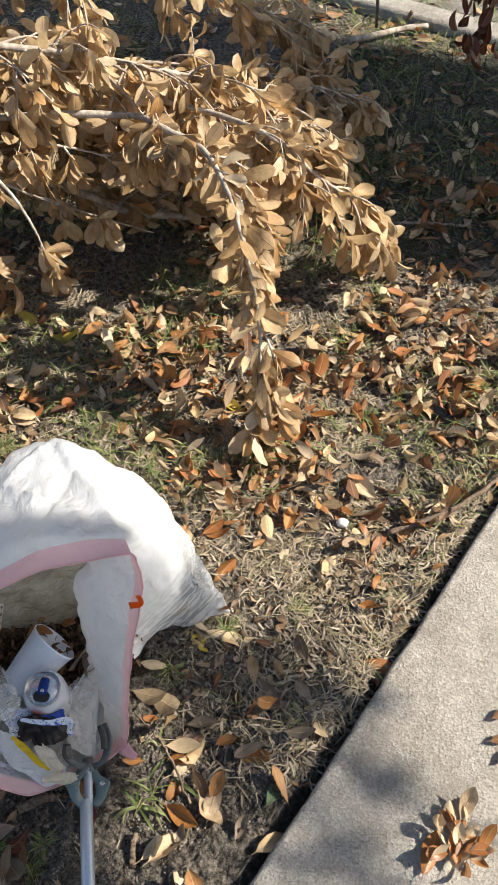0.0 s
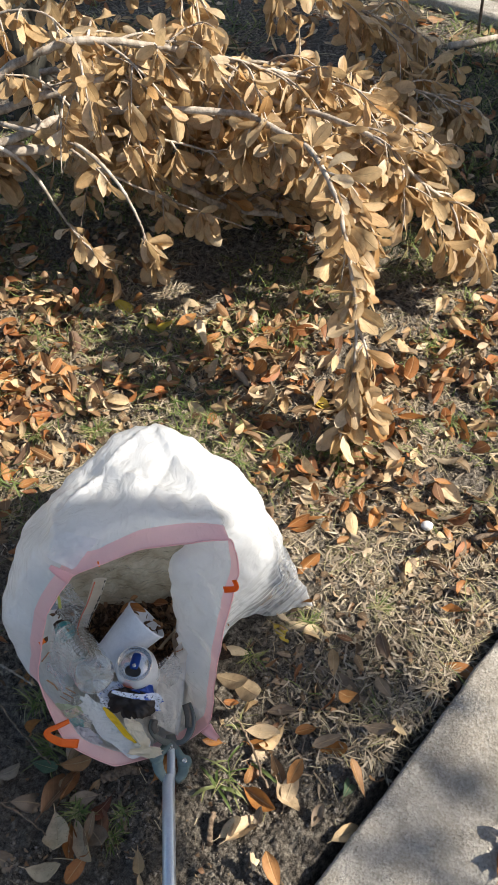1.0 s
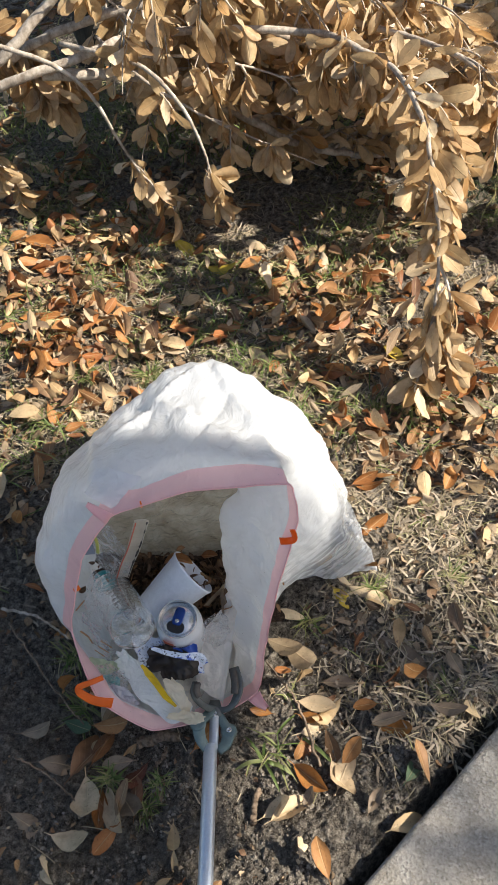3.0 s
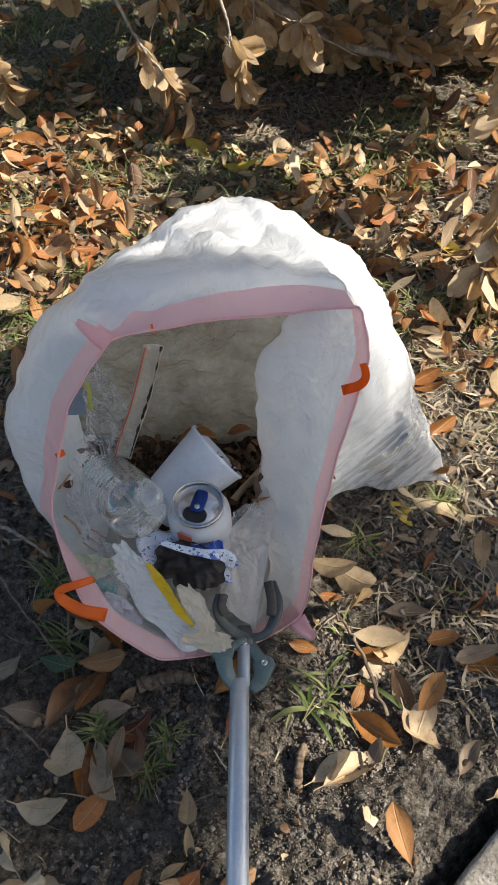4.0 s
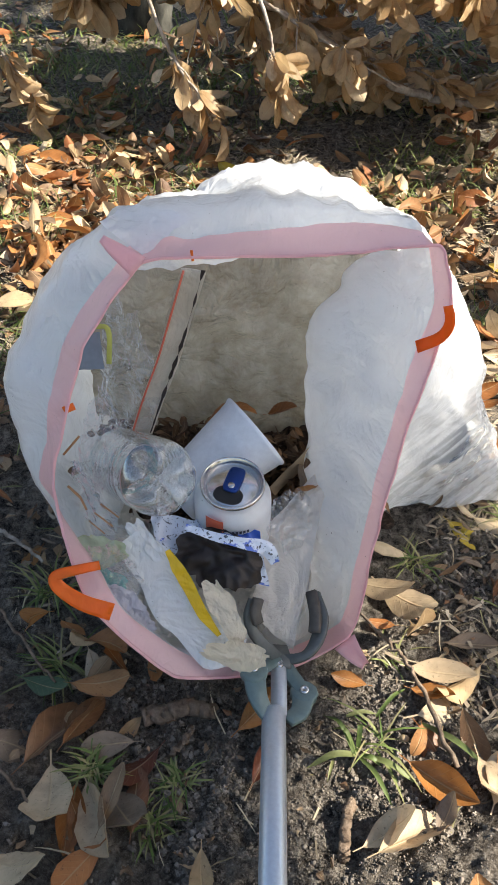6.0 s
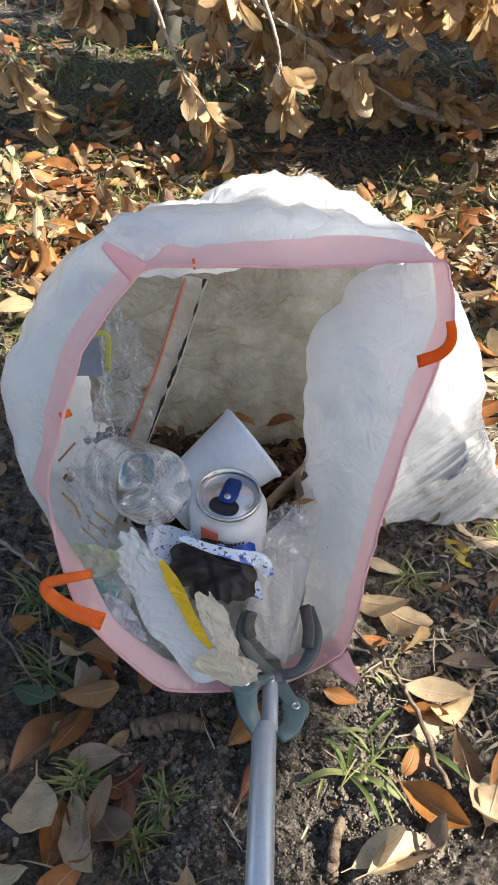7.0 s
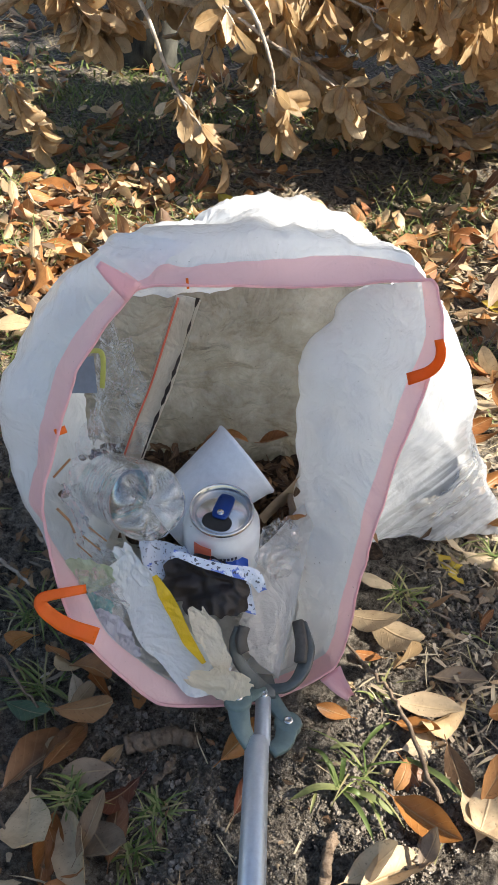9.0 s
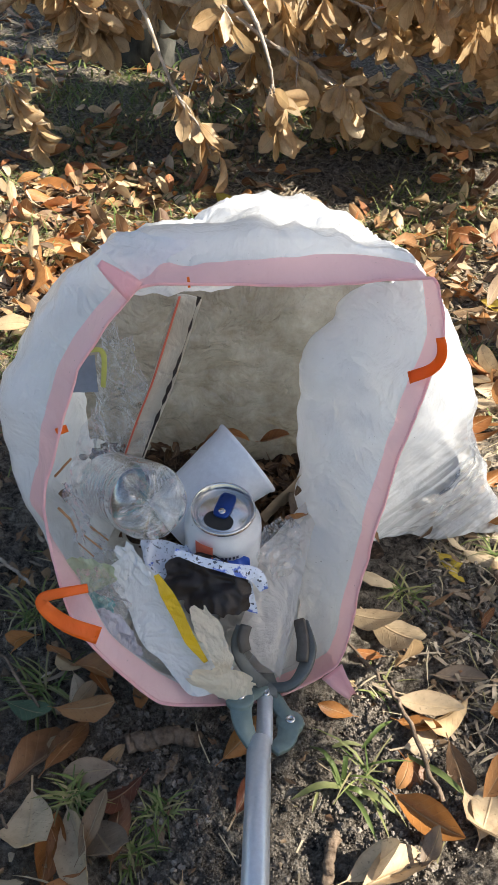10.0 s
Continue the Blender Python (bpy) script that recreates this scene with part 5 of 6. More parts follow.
fallen_branch([(-1.25, 1.56, .18), (-1.067, 1.65, .34), (-.973, 1.668, .40), (-.881, 1.732, .48), (-.782, 1.75, .54), (-.645, 1.77, .575), (-.43, 1.83, .53), (-.216, 1.916, .444), (-.02, 2.0, .36), (.15, 2.1, .22)], .015, .004, 34, 101,
              "long grey cut branch with dry tan leaves arching over the grass", 40, from_t=0.52, heading=(.35, .25, .05), raised=True)
fallen_branch([(-1.18, 1.57, .28), (-.963, 1.615, .36), (-.824, 1.667, .39), (-.684, 1.752, .41), (-.45, 1.752, .43), (-.293, 1.745, .430), (-.223, 1.66, .449), (-.137, 1.60, .440), (-.08, 1.45, .445), (-.045, 1.335, .42), (-.012, 1.24, .29), (-.005, 1.17, .15), (-.02, 1.13, .04)], .012, .002, 26, 202,
              "cut branch with dry tan leaves drooping down to the ground", 90, from_t=0.42, heading=(.25, -.1, -.3), spread=.5, twig_len=(.07, .17), tip_leaves=70)
fallen_branch([(-1.25, 1.72, .20), (-1.002, 1.715, .36), (-.86, 1.751, .42), (-.657, 1.781, .47), (-.544, 1.867, .47), (-.33, 1.95, .40), (-.1, 2.05, .30), (.12, 2.15, .20)], .013, .003, 46, 303,
              "grey cut branch with dense dry brown leaves", 30, heading=(.2, .1, .1), from_t=.35, raised=True)
fallen_branch([(-.90, 1.66, .36), (-.70, 1.74, .32), (-.52, 1.79, .23), (-.351, 1.855, .103), (-.18, 1.93, .04), (-.05, 2.0, .02)], .0135, .007, 34, 404,
              "cut branch sloping down to the ground under dry leaves", 30, heading=(.1, .9, .5), twig_len=(.10, .24), fall=1.0, spread=.3)
fallen_branch([(-1.30, 1.50, .45), (-1.05, 1.58, .47), (-.86, 1.60, .42), (-.78, 1.62, .34), (-.735, 1.63, .22), (-.68, 1.61, .14), (-.63, 1.60, .08)], .007, .0015, 5, 505,
              "thin drooping twig with a few dry tan leaves", 40, from_t=.66, twig_len=(.03, .06), per_twig=(2, 4), spread=.3)
fallen_branch([(-.85, 1.68, .42), (-.66, 1.62, .41), (-.56, 1.56, .36), (-.515, 1.53, .29), (-.50, 1.52, .24), (-.492, 1.518, .20)], .006, .0012, 3, 606,
              "thin drooping twig with a few dry tan leaves", 30, from_t=.7, twig_len=(.03, .06), per_twig=(2, 3), spread=.3)
fallen_branch([(-.30, 1.90, .40), (-.10, 1.80, .40), (.02, 1.70, .40), (.12, 1.68, .32), (.22, 1.70, .23), (.25, 1.72, .14)], .008, .002, 18, 707,
              "cut branch end with drooping dry leaves", 60, from_t=.25, twig_len=(.07, .18), heading=(.4, -.1, -.1))
fallen_branch([(-1.3, 1.95, .55), (-.9, 2.1, .60), (-.5, 2.2, .58), (-.15, 2.35, .46), (.1, 2.5, .30)], .012, .003, 40, 808,
              "leafy cut branch at the back of the heap", 10, twig_len=(.15, .35), heading=(.1, -.2, .1))
fallen_branch([(-1.50, 1.80, .46), (-1.28, 1.78, .45), (-1.12, 1.76, .41), (-1.01, 1.76, .36), (-.91, 1.77, .30)], .007, .002, 22, 909,
              "drooping cut branch with dry tan leaves", 60, from_t=.30, twig_len=(.05, .10), leaf_len=(.06, .09), heading=(.1, -.1, -.1), spread=.5)
fallen_branch([(-1.36, 1.66, .30), (-1.20, 1.65, .26), (-1.11, 1.65, .19), (-1.07, 1.65, .13), (-1.03, 1.65, .09)], .004, .0012, 5, 919,
              "thin drooping twig with curled orange-tan leaves", 30, from_t=.35, twig_len=(.03, .06), per_twig=(3, 5), spread=.3)
fallen_branch([(-.86, 2.00, .35), (-.70, 1.95, .37), (-.50, 1.92, .37), (-.25, 1.92, .36), (.0, 1.96, .31), (.15, 2.02, .24)], .008, .002, 66, 929,
              "cut side branch thick with hanging dry leaves", 80, from_t=.0, twig_len=(.08, .20), heading=(.0, -.15, -.3), spread=.55, fall=1.6, raised=True)
fallen_branch([(-.92, 2.18, .30), (-.75, 2.16, .33), (-.40, 2.20, .34), (.0, 2.22, .29), (.25, 2.28, .20)], .009, .003, 60, 939,
              "cut branch thick with dry leaves deep in the heap", 20, from_t=.0, twig_len=(.10, .24), heading=(.0, -.1, -.2), spread=.6, fall=1.5, raised=True)
fallen_branch([(-.60, 1.86, .42), (-.40, 1.84, .38), (-.25, 1.84, .33), (-.12, 1.80, .29), (.02, 1.78, .24)], .008, .002, 44, 111,
              "cut side branch with dense dry tan leaves", 80, from_t=.25, twig_len=(.07, .16), heading=(.1, .1, .2), spread=.7, fall=1.0, raised=True)


fallen_branch([(-.95, 1.84, .50), (-.872, 1.812, .60), (-.747, 1.804, .62), (-.666, 1.762, .58)], .004, .0015, 2, 121, "bare forked twig rising from the heap", 12, from_t=.5, twig_len=(.05, .1), per_twig=(2, 4))
fallen_branch([(-.704, 1.676, .40), (-.545, 1.722, .38), (-.391, 1.739, .34), (-.353, 1.752, .30)], .0045, .0014, 6, 131, "thin twig with curled tan leaves in the heap", 60, from_t=.2, twig_len=(.05, .11), per_twig=(4, 7), spread=.5)
fallen_branch([(-.797, 1.758, .40), (-.664, 1.654, .36), (-.54, 1.661, .28), (-.414, 1.698, .20), (-.28, 1.74, .12)], .0045, .0016, 3, 141, "slender twig sloping down through dry leaves", 20, from_t=.1, twig_len=(.05, .12), per_twig=(4, 7), spread=.5)


# ---- trees ----
# both oaks built here are unseen, added only for the shade they cast
def tree(at, radius, height, mat, seed, label, crown_r, shade_limb=None, bend=0.0):
    rng = np.random.default_rng(seed)
    ob = thing("tree", (*at, 0), label, "tree")
    s = Soup()
    base = np.array((*at, -0.05))
    path = smooth_path([base, base + (0, 0, height * .3), base + (bend, 0, height * .65), base + (bend * 1.5, 0.1, height)], 26)
    ring = np.concatenate(((1.35, 1.12), np.linspace(1.02, 0.7, 24)))
    k0 = s.n
    s.tube(path, radius, radius, 30, 0.05, rng)
    v = s.v[-1][:26 * 30].reshape(26, 30, 3)
    v[:] = path[:, None] + (v - path[:, None]) * ring[:, None, None]
    limbs = Soup()
    tips = []
    for k in range(7):
        a = k * 2.4 + rng.uniform(0, 1)
        start = path[-1 - rng.integers(0, 5)]
        arm = droop(start, (math.cos(a), math.sin(a), 0.55), crown_r * rng.uniform(.7, 1.0), -.3, 10, rng)
        limbs.tube(arm, radius * .32, radius * .06, 8, 0.05, rng)
        tips += list(arm[4:])
    if shade_limb:
        s.tube(smooth_path(shade_limb, 24), radius * .52, radius * .46, 20, 0.04, rng)
    part("trunk", s.mesh("trunk", mat), None, ob, "rough dark bark")
    part("limbs", limbs.mesh("limbs", mat), None, ob)
    tips = np.array(tips)
    n = 2600
    pos = tips[rng.integers(0, len(tips), n)] + rng.normal(0, crown_r * .16, (n, 3))
    rot = axes_from(rng.normal(0, 1, (n, 3)), rng.uniform(-3, 3, n), rng)
    tagged(part("crown", scatter("crown", LEAF_ROUGH, pos, rot, rng.uniform(.12, .26, n), rng, M_CROWN), None, ob, "clumps of green leaves"), kind="stuff")
    return ob


M_THATCH = grass_material("thatch", ((0.0, (0.42, 0.34, 0.24)), (0.35, (0.15, 0.11, 0.075)), (0.7, (0.50, 0.42, 0.31)), (1.0, (0.08, 0.058, 0.042))), 0.05)
M_CROWN = leaf_material("crown_leaf", ((0.0, (0.05, 0.085, 0.03)), (1.0, (0.09, 0.12, 0.05))), "island")
def leafy_bough(at, reach, high, count, size, seed, label):
    """An unseen wide bough, added to keep sky light off the far ground."""
    rng = np.random.default_rng(seed)
    ob = thing("unseen_bough", (at[0], at[1], high), label, "branch")
    tips = []
    for k in range(8):
        a = k * .785 + rng.uniform(-.2, .2)
        arm = droop((at[0], at[1], high), (math.cos(a), math.sin(a), .12), reach * rng.uniform(.8, 1.0), .2, 10, rng)
        limb = Soup()
        limb.tube(arm, .045, .010, 7, .05, rng)
        part("limb", limb.mesh("limb", M_TRUNK), None, ob)
        tips += list(arm[2:])
    limb = Soup()
    limb.tube(smooth_path([(4.7, .6, 4.6), (3.4, 1.6, high + .5), (at[0], at[1], high)], 14), .12, .06, 10, .05, rng)
    part("limb", limb.mesh("limb", M_TRUNK), None, ob)
    tips = np.array(tips)
    pos = tips[rng.integers(0, len(tips), count)] + rng.normal(0, 1, (count, 3)) * (reach * .13, reach * .13, .10)
    rot = axes_from(rng.normal(0, 1, (count, 3)) * (1, 1, .35), rng.normal(0, .5, count), rng)
    tagged(part("leaves", scatter("leaves", LEAF_ROUGH, pos, rot, rng.uniform(*size, count), rng, M_CROWN), None, ob, "dense green oak leaves"), kind="stuff")
    lean_over(ob)


TREE_AZ = -24.0
SX, SY = math.cos(radians(TREE_AZ)), math.sin(radians(TREE_AZ))
LEAN = (0.102, 0.526)


def along_sun(p, s):
    """A place by its offset across the line to the oaks and its distance along it."""
    return (-SY * p + SX * s, SX * p + SY * s)


def lean_over(ob):
    """Shifts each part of an unseen oak sideways with height to place its shade."""
    for child in ob.children:
        for vert in child.data.vertices:
            vert.co.x += LEAN[0] * vert.co.z
            vert.co.y += LEAN[1] * vert.co.z
    return ob


def overhead(gx, gy, z):
    """A place up in the oaks, before they lean, whose shade falls on the spot gx, gy of the ground."""
    far = z / math.tan(radians(SUN_EL))
    return (gx + far * math.cos(radians(SUN_AZ)) - LEAN[0] * z, gy + far * math.sin(radians(SUN_AZ)) - LEAN[1] * z, z)


# unseen stand-in for whatever shades the strip of far ground
lean_over(tree(along_sun(2.37, 4.2), 0.70, 6.8, M_TRUNK, 61, "unseen broad leaning oak added to cast the far shade", 2.6))
# unseen; its thick limb is laid out to shade the bag's mouth
lean_over(tree(along_sun(-0.40, 3.6), 0.32, 6.4, M_TRUNK, 62, "unseen oak added to shade the bag's mouth", 2.2,
     [overhead(gx, gy, z) for gx, gy, z in ((-.80, -.05, 3.55), (-1.0, .20, 3.60), (-1.0, .44, 3.62), (-.80, .515, 3.62), (-.37, .520, 3.62))]))


def low_limb():
    """An unseen leafy limb, added for the shade its sprays cast."""
    rng = np.random.default_rng(64)
    ob = thing("unseen_limb", (*along_sun(-.05, 3.7), 3.6), "unseen leafy limb added to dapple slab, soil and bag with shade", "branch")
    s = Soup()
    line = np.array([overhead(*q) for q in smooth_path([(-.75, .0, 3.30), (-.60, .24, 3.30), (-.45, .30, 3.30), (-.33, .33, 3.30)], 14)])
    s.tube(line, .03, .006, 7)
    part("limb", s.mesh("limb", M_TRUNK), None, ob)
    # sprays of leaves whose soft shade dapples the slab and the soil: ground spot, spread, count
    pos = []
    for gx, gy, reach, count in ((.035, .285, .030, 9), (.135, .358, .026, 9), (.00, .255, .03, 7), (.085, .375, .025, 6), (.045, .31, .03, 6),
                                 (-.10, .63, .030, 12), (-.14, .68, .030, 12), (-.05, .60, .030, 9), (-.02, .64, .025, 7), (-.16, .62, .025, 8), (-.22, .69, .022, 14), (-.26, .71, .022, 14), (-.19, .735, .02, 10), (-.28, .675, .02, 10),
                                 (.01, .60, .025, 12), (.05, .57, .025, 9), (-.07, .545, .022, 8), (-.02, .50, .030, 5), (.02, .43, .030, 6), (-.01, .37, .030, 5), (.06, .51, .030, 4),
                                 (-.35, .37, .028, 26), (-.42, .34, .030, 26), (-.50, .38, .035, 24), (-.335, .30, .028, 26), (-.40, .27, .035, 26),
                                 (-.32, .41, .020, 16), (-.38, .42, .025, 16), (-.49, .29, .035, 24), (-.33, .23, .035, 22), (-.57, .33, .035, 20), (-.45, .20, .035, 22), (-.56, .24, .035, 20)):
        spot = np.array(overhead(gx, gy, 3.3))
        pos += [spot + rng.normal(0, 1, 3) * (reach, reach, .015) for _k in range(count)]
    pos = np.array(pos)
    rot = axes_from(rng.normal(0, 1, pos.shape), rng.uniform(-3, 3, len(pos)), rng)
    tagged(part("leaves", scatter("leaves", LEAF_ROUGH, pos, rot, rng.uniform(.06, .10, len(pos)), rng, M_CROWN), None, ob, "green oak leaves"), kind="stuff")
    lean_over(ob)


low_limb()


leafy_bough((1.8, 2.6), 1.55, 3.1, 1500, (.16, .30), 68, "unseen leafy bough added to keep sky light off the far ground")


def slim_trunk():
    rng = np.random.default_rng(9)
    ob = thing("young_tree", (-1.06, 2.45, 0), "mossy tree trunk behind the branch heap, shade put into its bark", "tree")
    s = Soup()
    p = smooth_path([(-1.06, 2.45, -.03), (-1.07, 2.46, .3), (-1.11, 2.47, .9), (-1.12, 2.5, 1.6), (-1.2, 2.55, 2.6)], 40)
    s.tube(p, .085, .06, 22, 0.08, rng)
    part("trunk", s.mesh("trunk", M_TRUNK), None, ob, "furrowed bark with moss, darkened in colour for shade")
    return ob


slim_trunk()


def far_log():
    rng = np.random.default_rng(12)
    ob = thing("log", (.42, 3.12, 0), "pale cut log lying on leaf-strewn grass", "log")
    s = Soup()
    s.tube(smooth_path([(.30, 3.04, .02), (.40, 3.08, .022), (.52, 3.14, .022), (.60, 3.16, .02)], 16), .012, .009, 12, .06, rng)
    part("log_body", s.mesh("log_body", M_BARK), None, ob)
    for a, b, r in (((.40, 3.08, .05), (.385, 3.05, .26), .006), ((.52, 3.14, .05), (.53, 3.13, .085), .009)):
        q = Soup()
        q.tube(smooth_path([a, b], 5), r, r * .8, 7, .05, rng)
        part("stub", q.mesh("stub", M_TWIG), None, ob, "broken branch stub")


far_log()


def hanging_spray():
    rng = np.random.default_rng(77)
    ob = thing("hanging_branch", (4.6, 3.1, 3.6), "leafy branch tip hanging down, its shade put into dark leaf colour", "branch")
    s = Soup()
    line = smooth_path([(4.6, 3.1, 3.6), (2.8, 2.8, 3.1), (1.4, 2.5, 2.2), (.82, 2.42, 1.2), (.62, 2.39, .62), (.600, 2.378, .32)], 40)
    s.tube(line, .03, .002, 7)
    part("limb", s.mesh("limb", M_TWIG), None, ob)
    n = 60
    pos = line[rng.integers(33, 40, n)] + rng.normal(0, .03, (n, 3))
    rot = axes_from(rng.normal(0, .5, (n, 3)) + (0, 0, -1), rng.uniform(-3, 3, n), rng)
    for i in range(n):
        # the darkest leaf colour stands in for shade on this tip
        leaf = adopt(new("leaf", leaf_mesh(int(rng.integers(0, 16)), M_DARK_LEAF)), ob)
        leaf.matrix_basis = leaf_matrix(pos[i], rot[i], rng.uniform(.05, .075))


hanging_spray()


# ---- ground cover ----
BAG_C, BAG_R = np.array((-.33, .70)), np.array((.19, .27))


def open_soil(x, y, gap=0.03):
    """True where nothing stands on the soil."""
    clear = slab_side(x, y) < -gap
    return clear & (((x - BAG_C[0]) / BAG_R[0]) ** 2 + ((y - BAG_C[1]) / BAG_R[1]) ** 2 > 1.0)


def litter_density(x, y):
    d = 0.16 + 1.0 * np.clip((field(x, y, 2.6, 51) - 0.44) * 4.0, 0, 1) * np.clip((field(x, y, 11, 53, 2) - 0.30) * 3.0, 0, 1) + 0.35 * np.clip((field(x, y, 9, 59, 2) - 0.56) * 5, 0, 1)
    d = d + 1.0 * np.exp(-((x + .80) ** 2 / .10 + (y - 1.25) ** 2 / .14)) + 0.7 * np.exp(-((x - .05) ** 2 / .5 + (y - 1.4) ** 2 / .05)) + 0.5 * np.exp(-((x + .35) ** 2 / .1 + (y - 1.25) ** 2 / .02))
    d = d * (1 - 0.7 * np.exp(-((x + 1.0) ** 2 / .06 + (y - 2.0) ** 2 / .04)))
    d = d * (1 - 0.65 * np.exp(-((x + .30) ** 2 / .12 + (y - 1.68) ** 2 / .012)))
    d = d * (1 - 0.4 * np.exp(-((x - .05) ** 2 / .03 + (y - .80) ** 2 / .03))) + 0.50 * np.exp(-((x - .28) ** 2 / .04 + (y - 1.10) ** 2 / .08))
    d = d * np.clip(1.7 * (field(x, y, 6.5, 67, 2) - 0.22), 0.12, 1)
    d = d * np.where((np.abs(x + .38) < .26) & (np.abs(y - .36) < .17), 0.45, 1.0)
    return np.clip(d, 0, 1)


def sample(n, x0, x1, y0, y1, density, rng, gap=0.03):
    x, y = rng.uniform(x0, x1, n), rng.uniform(y0, y1, n)
    ok = open_soil(x, y, gap) & (rng.uniform(0, 1, n) < density(x, y))
    return x[ok], y[ok]


def flat_turns(n, rng, tilt):
    yaw = rng.uniform(0, 2 * np.pi, n)
    d = np.stack((np.cos(yaw), np.sin(yaw), rng.normal(0, tilt, n)), axis=1)
    roll = rng.normal(0, tilt * 1.3, n) + np.where(rng.uniform(0, 1, n) < 0.5, np.pi, 0)
    return axes_from(d, roll, rng)


def blades(name, x, y, rng, length, width, rise, mat, label, category, curve=0.5):
    """Thin grass blades: three-segment strips."""
    n = len(x)
    z = ground_height(x, y)
    yaw = rng.uniform(0, 2 * np.pi, n)
    ln, up = rng.uniform(*length, n), rng.uniform(*rise, n)
    w = rng.uniform(*width, n)
    c, s = np.cos(yaw), np.sin(yaw)
    rows = []
    for t, k in ((0.0, 1.0), (0.4, 0.9), (0.75, 0.6), (1.0, 0.08)):
        hx = ln * t * np.cos(up * (1 - curve * t))
        hz = ln * t * np.sin(up * (1 - curve * t)) + 0.002
        side = w * k / 2
        bow = ln * 0.38 * t * t * np.sin(yaw * 7)
        for sg in (-1, 1):
            rows.append(np.stack((x + c * hx - s * (side * sg + bow), y + s * hx + c * (side * sg + bow), z + hz), axis=1))
    v = np.stack(rows, axis=1).reshape(-1, 3)
    base = (np.arange(n) * 8)[:, None, None]
    f = (np.array(((0, 1, 3, 2), (2, 3, 5, 4), (4, 5, 7, 6)))[None] + base).reshape(-1, 4)
    ob = part(name, mesh_of(name, v, f, mat), None)
    return tagged(ob, label, category, kind="stuff")


M_FRAGMENT = leaf_material("broken_leaf_mix", ((0.0, (0.10, 0.065, 0.04)), (0.35, (0.22, 0.15, 0.09)), (0.6, (0.36, 0.26, 0.16)), (0.8, (0.25, 0.12, 0.055)), (1.0, (0.56, 0.45, 0.30))), "island")
LEAF_TORN = []
for _k in range(10):
    _v, _f, _uv = leaf_shape(1.0, _rng.uniform(.4, .9), _rng.uniform(-1.2, 1.2), _rng.uniform(-.5, .9), _rng.uniform(-.8, .8), .5, 210 + _k, False)
    LEAF_TORN.append((_v * (1, 1, 1) + _rng.normal(0, .07, _v.shape) * (1, 1, .5), _f, _uv))


def ground_cover():
    rng = np.random.default_rng(31)
    straw = lambda x, y: np.clip(0.10 + 1.9 * (field(x, y, 3.4, 71) - 0.36) + 2.2 * (field(x, y, 17, 73, 2) - 0.52) + 0.5 * np.exp(-((x - .1) ** 2 + (y - .85) ** 2) / .1), 0.05, 1) * np.clip((y + 0.55 * x - 0.36) / 0.22, 0.03, 1)
    x, y = sample(95000, -1.4, .85, .15, 2.3, straw, rng, .012)
    blades("dry_grass", x, y, rng, (.014, .050), (.0007, .0019), (-.05, .55), M_STRAW, "short dead straw-coloured grass lying on the soil", "dry grass", .8)
    x, y = sample(16000, -3.2, 2.2, 2.2, 5.2, lambda x, y: straw(x, y) * np.where((x > .1) & (y < 3.0), .3, 1), rng, .012)
    blades("dry_grass", x, y, rng, (.03, .08), (.003, .006), (.0, .6), M_STRAW, "dead straw-coloured grass farther off", "dry grass", .6)
    x, y = sample(60000, -1.2, .8, .40, 1.75, straw, rng, .012)
    blades("thatch", x, y, rng, (.008, .030), (.0018, .0046), (-.05, .5), M_THATCH, "matted brown bits of thatch and bark", "thatch", .8)
    green = lambda x, y: np.clip((field(x, y, 5.5, 83, 2) - 0.50) * 5.0, 0, 1) * np.clip((y - 0.55) / 0.4, 0.0, 1) + 0.02 * np.clip((y - .5) / .2, 0, 1) + 0.8 * np.exp(-((x + 1.0) ** 2 / .08 + (y - 2.0) ** 2 / .05))
    x, y = sample(24000, -1.4, .85, .15, 2.3, green, rng, .02)
    blades("green_grass", x, y, rng, (.025, .065), (.0016, .0032), (.3, 1.3), M_GRASS, "sparse green grass growing in tufts", "grass", .5)
    far = lambda x, y: np.clip((field(x, y, 1.6, 87, 2) - 0.40) * 4.0, 0, 1) + 0.7 * np.exp(-((x + 1.15) ** 2 / .2 + (y - 2.3) ** 2 / .1))
    # blades coloured dark to deepen the shade beyond the branches
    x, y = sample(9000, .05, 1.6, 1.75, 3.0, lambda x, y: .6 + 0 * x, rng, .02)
    blades("green_grass", x, y, rng, (.03, .07), (.002, .005), (.3, 1.2), M_SHADE_GRASS, "short grass with deep shade put into its dark green", "grass", .5)
    x, y = sample(30000, -3.5, 1.2, 1.95, 5.2, far, rng, .02)
    blades("green_grass", x, y, rng, (.03, .08), (.003, .006), (.3, 1.3), M_GRASS, "sunlit green grass beyond the branches", "grass", .5)
    # crumbs of soil
    ico = bmesh.new()
    bmesh.ops.create_icosphere(ico, subdivisions=1, radius=1.0)
    iv, jf = np.array([v.co for v in ico.verts]), [tuple(v.index for v in f.verts) for f in ico.faces]
    ico.free()
    kinds = [(iv * (1 + np.random.default_rng(k).uniform(-.5, .6, (len(iv), 1))) * (1, .8, .65), jf) for k in range(6)]
    bare = lambda x, y: np.clip((field(x, y, 4.5, 93) - 0.40) * 3.5, 0.08, 1)
    x0, y0 = sample(62000, -.62, .40, .18, .80, bare, rng, .0)
    x1, y1 = sample(12000, -1.2, .6, .8, 1.8, bare, rng, .0)
    x, y = np.concatenate((x0, x1)), np.concatenate((y0, y1))
    pos = np.stack((x, y, ground_height(x, y) + .001), axis=1)
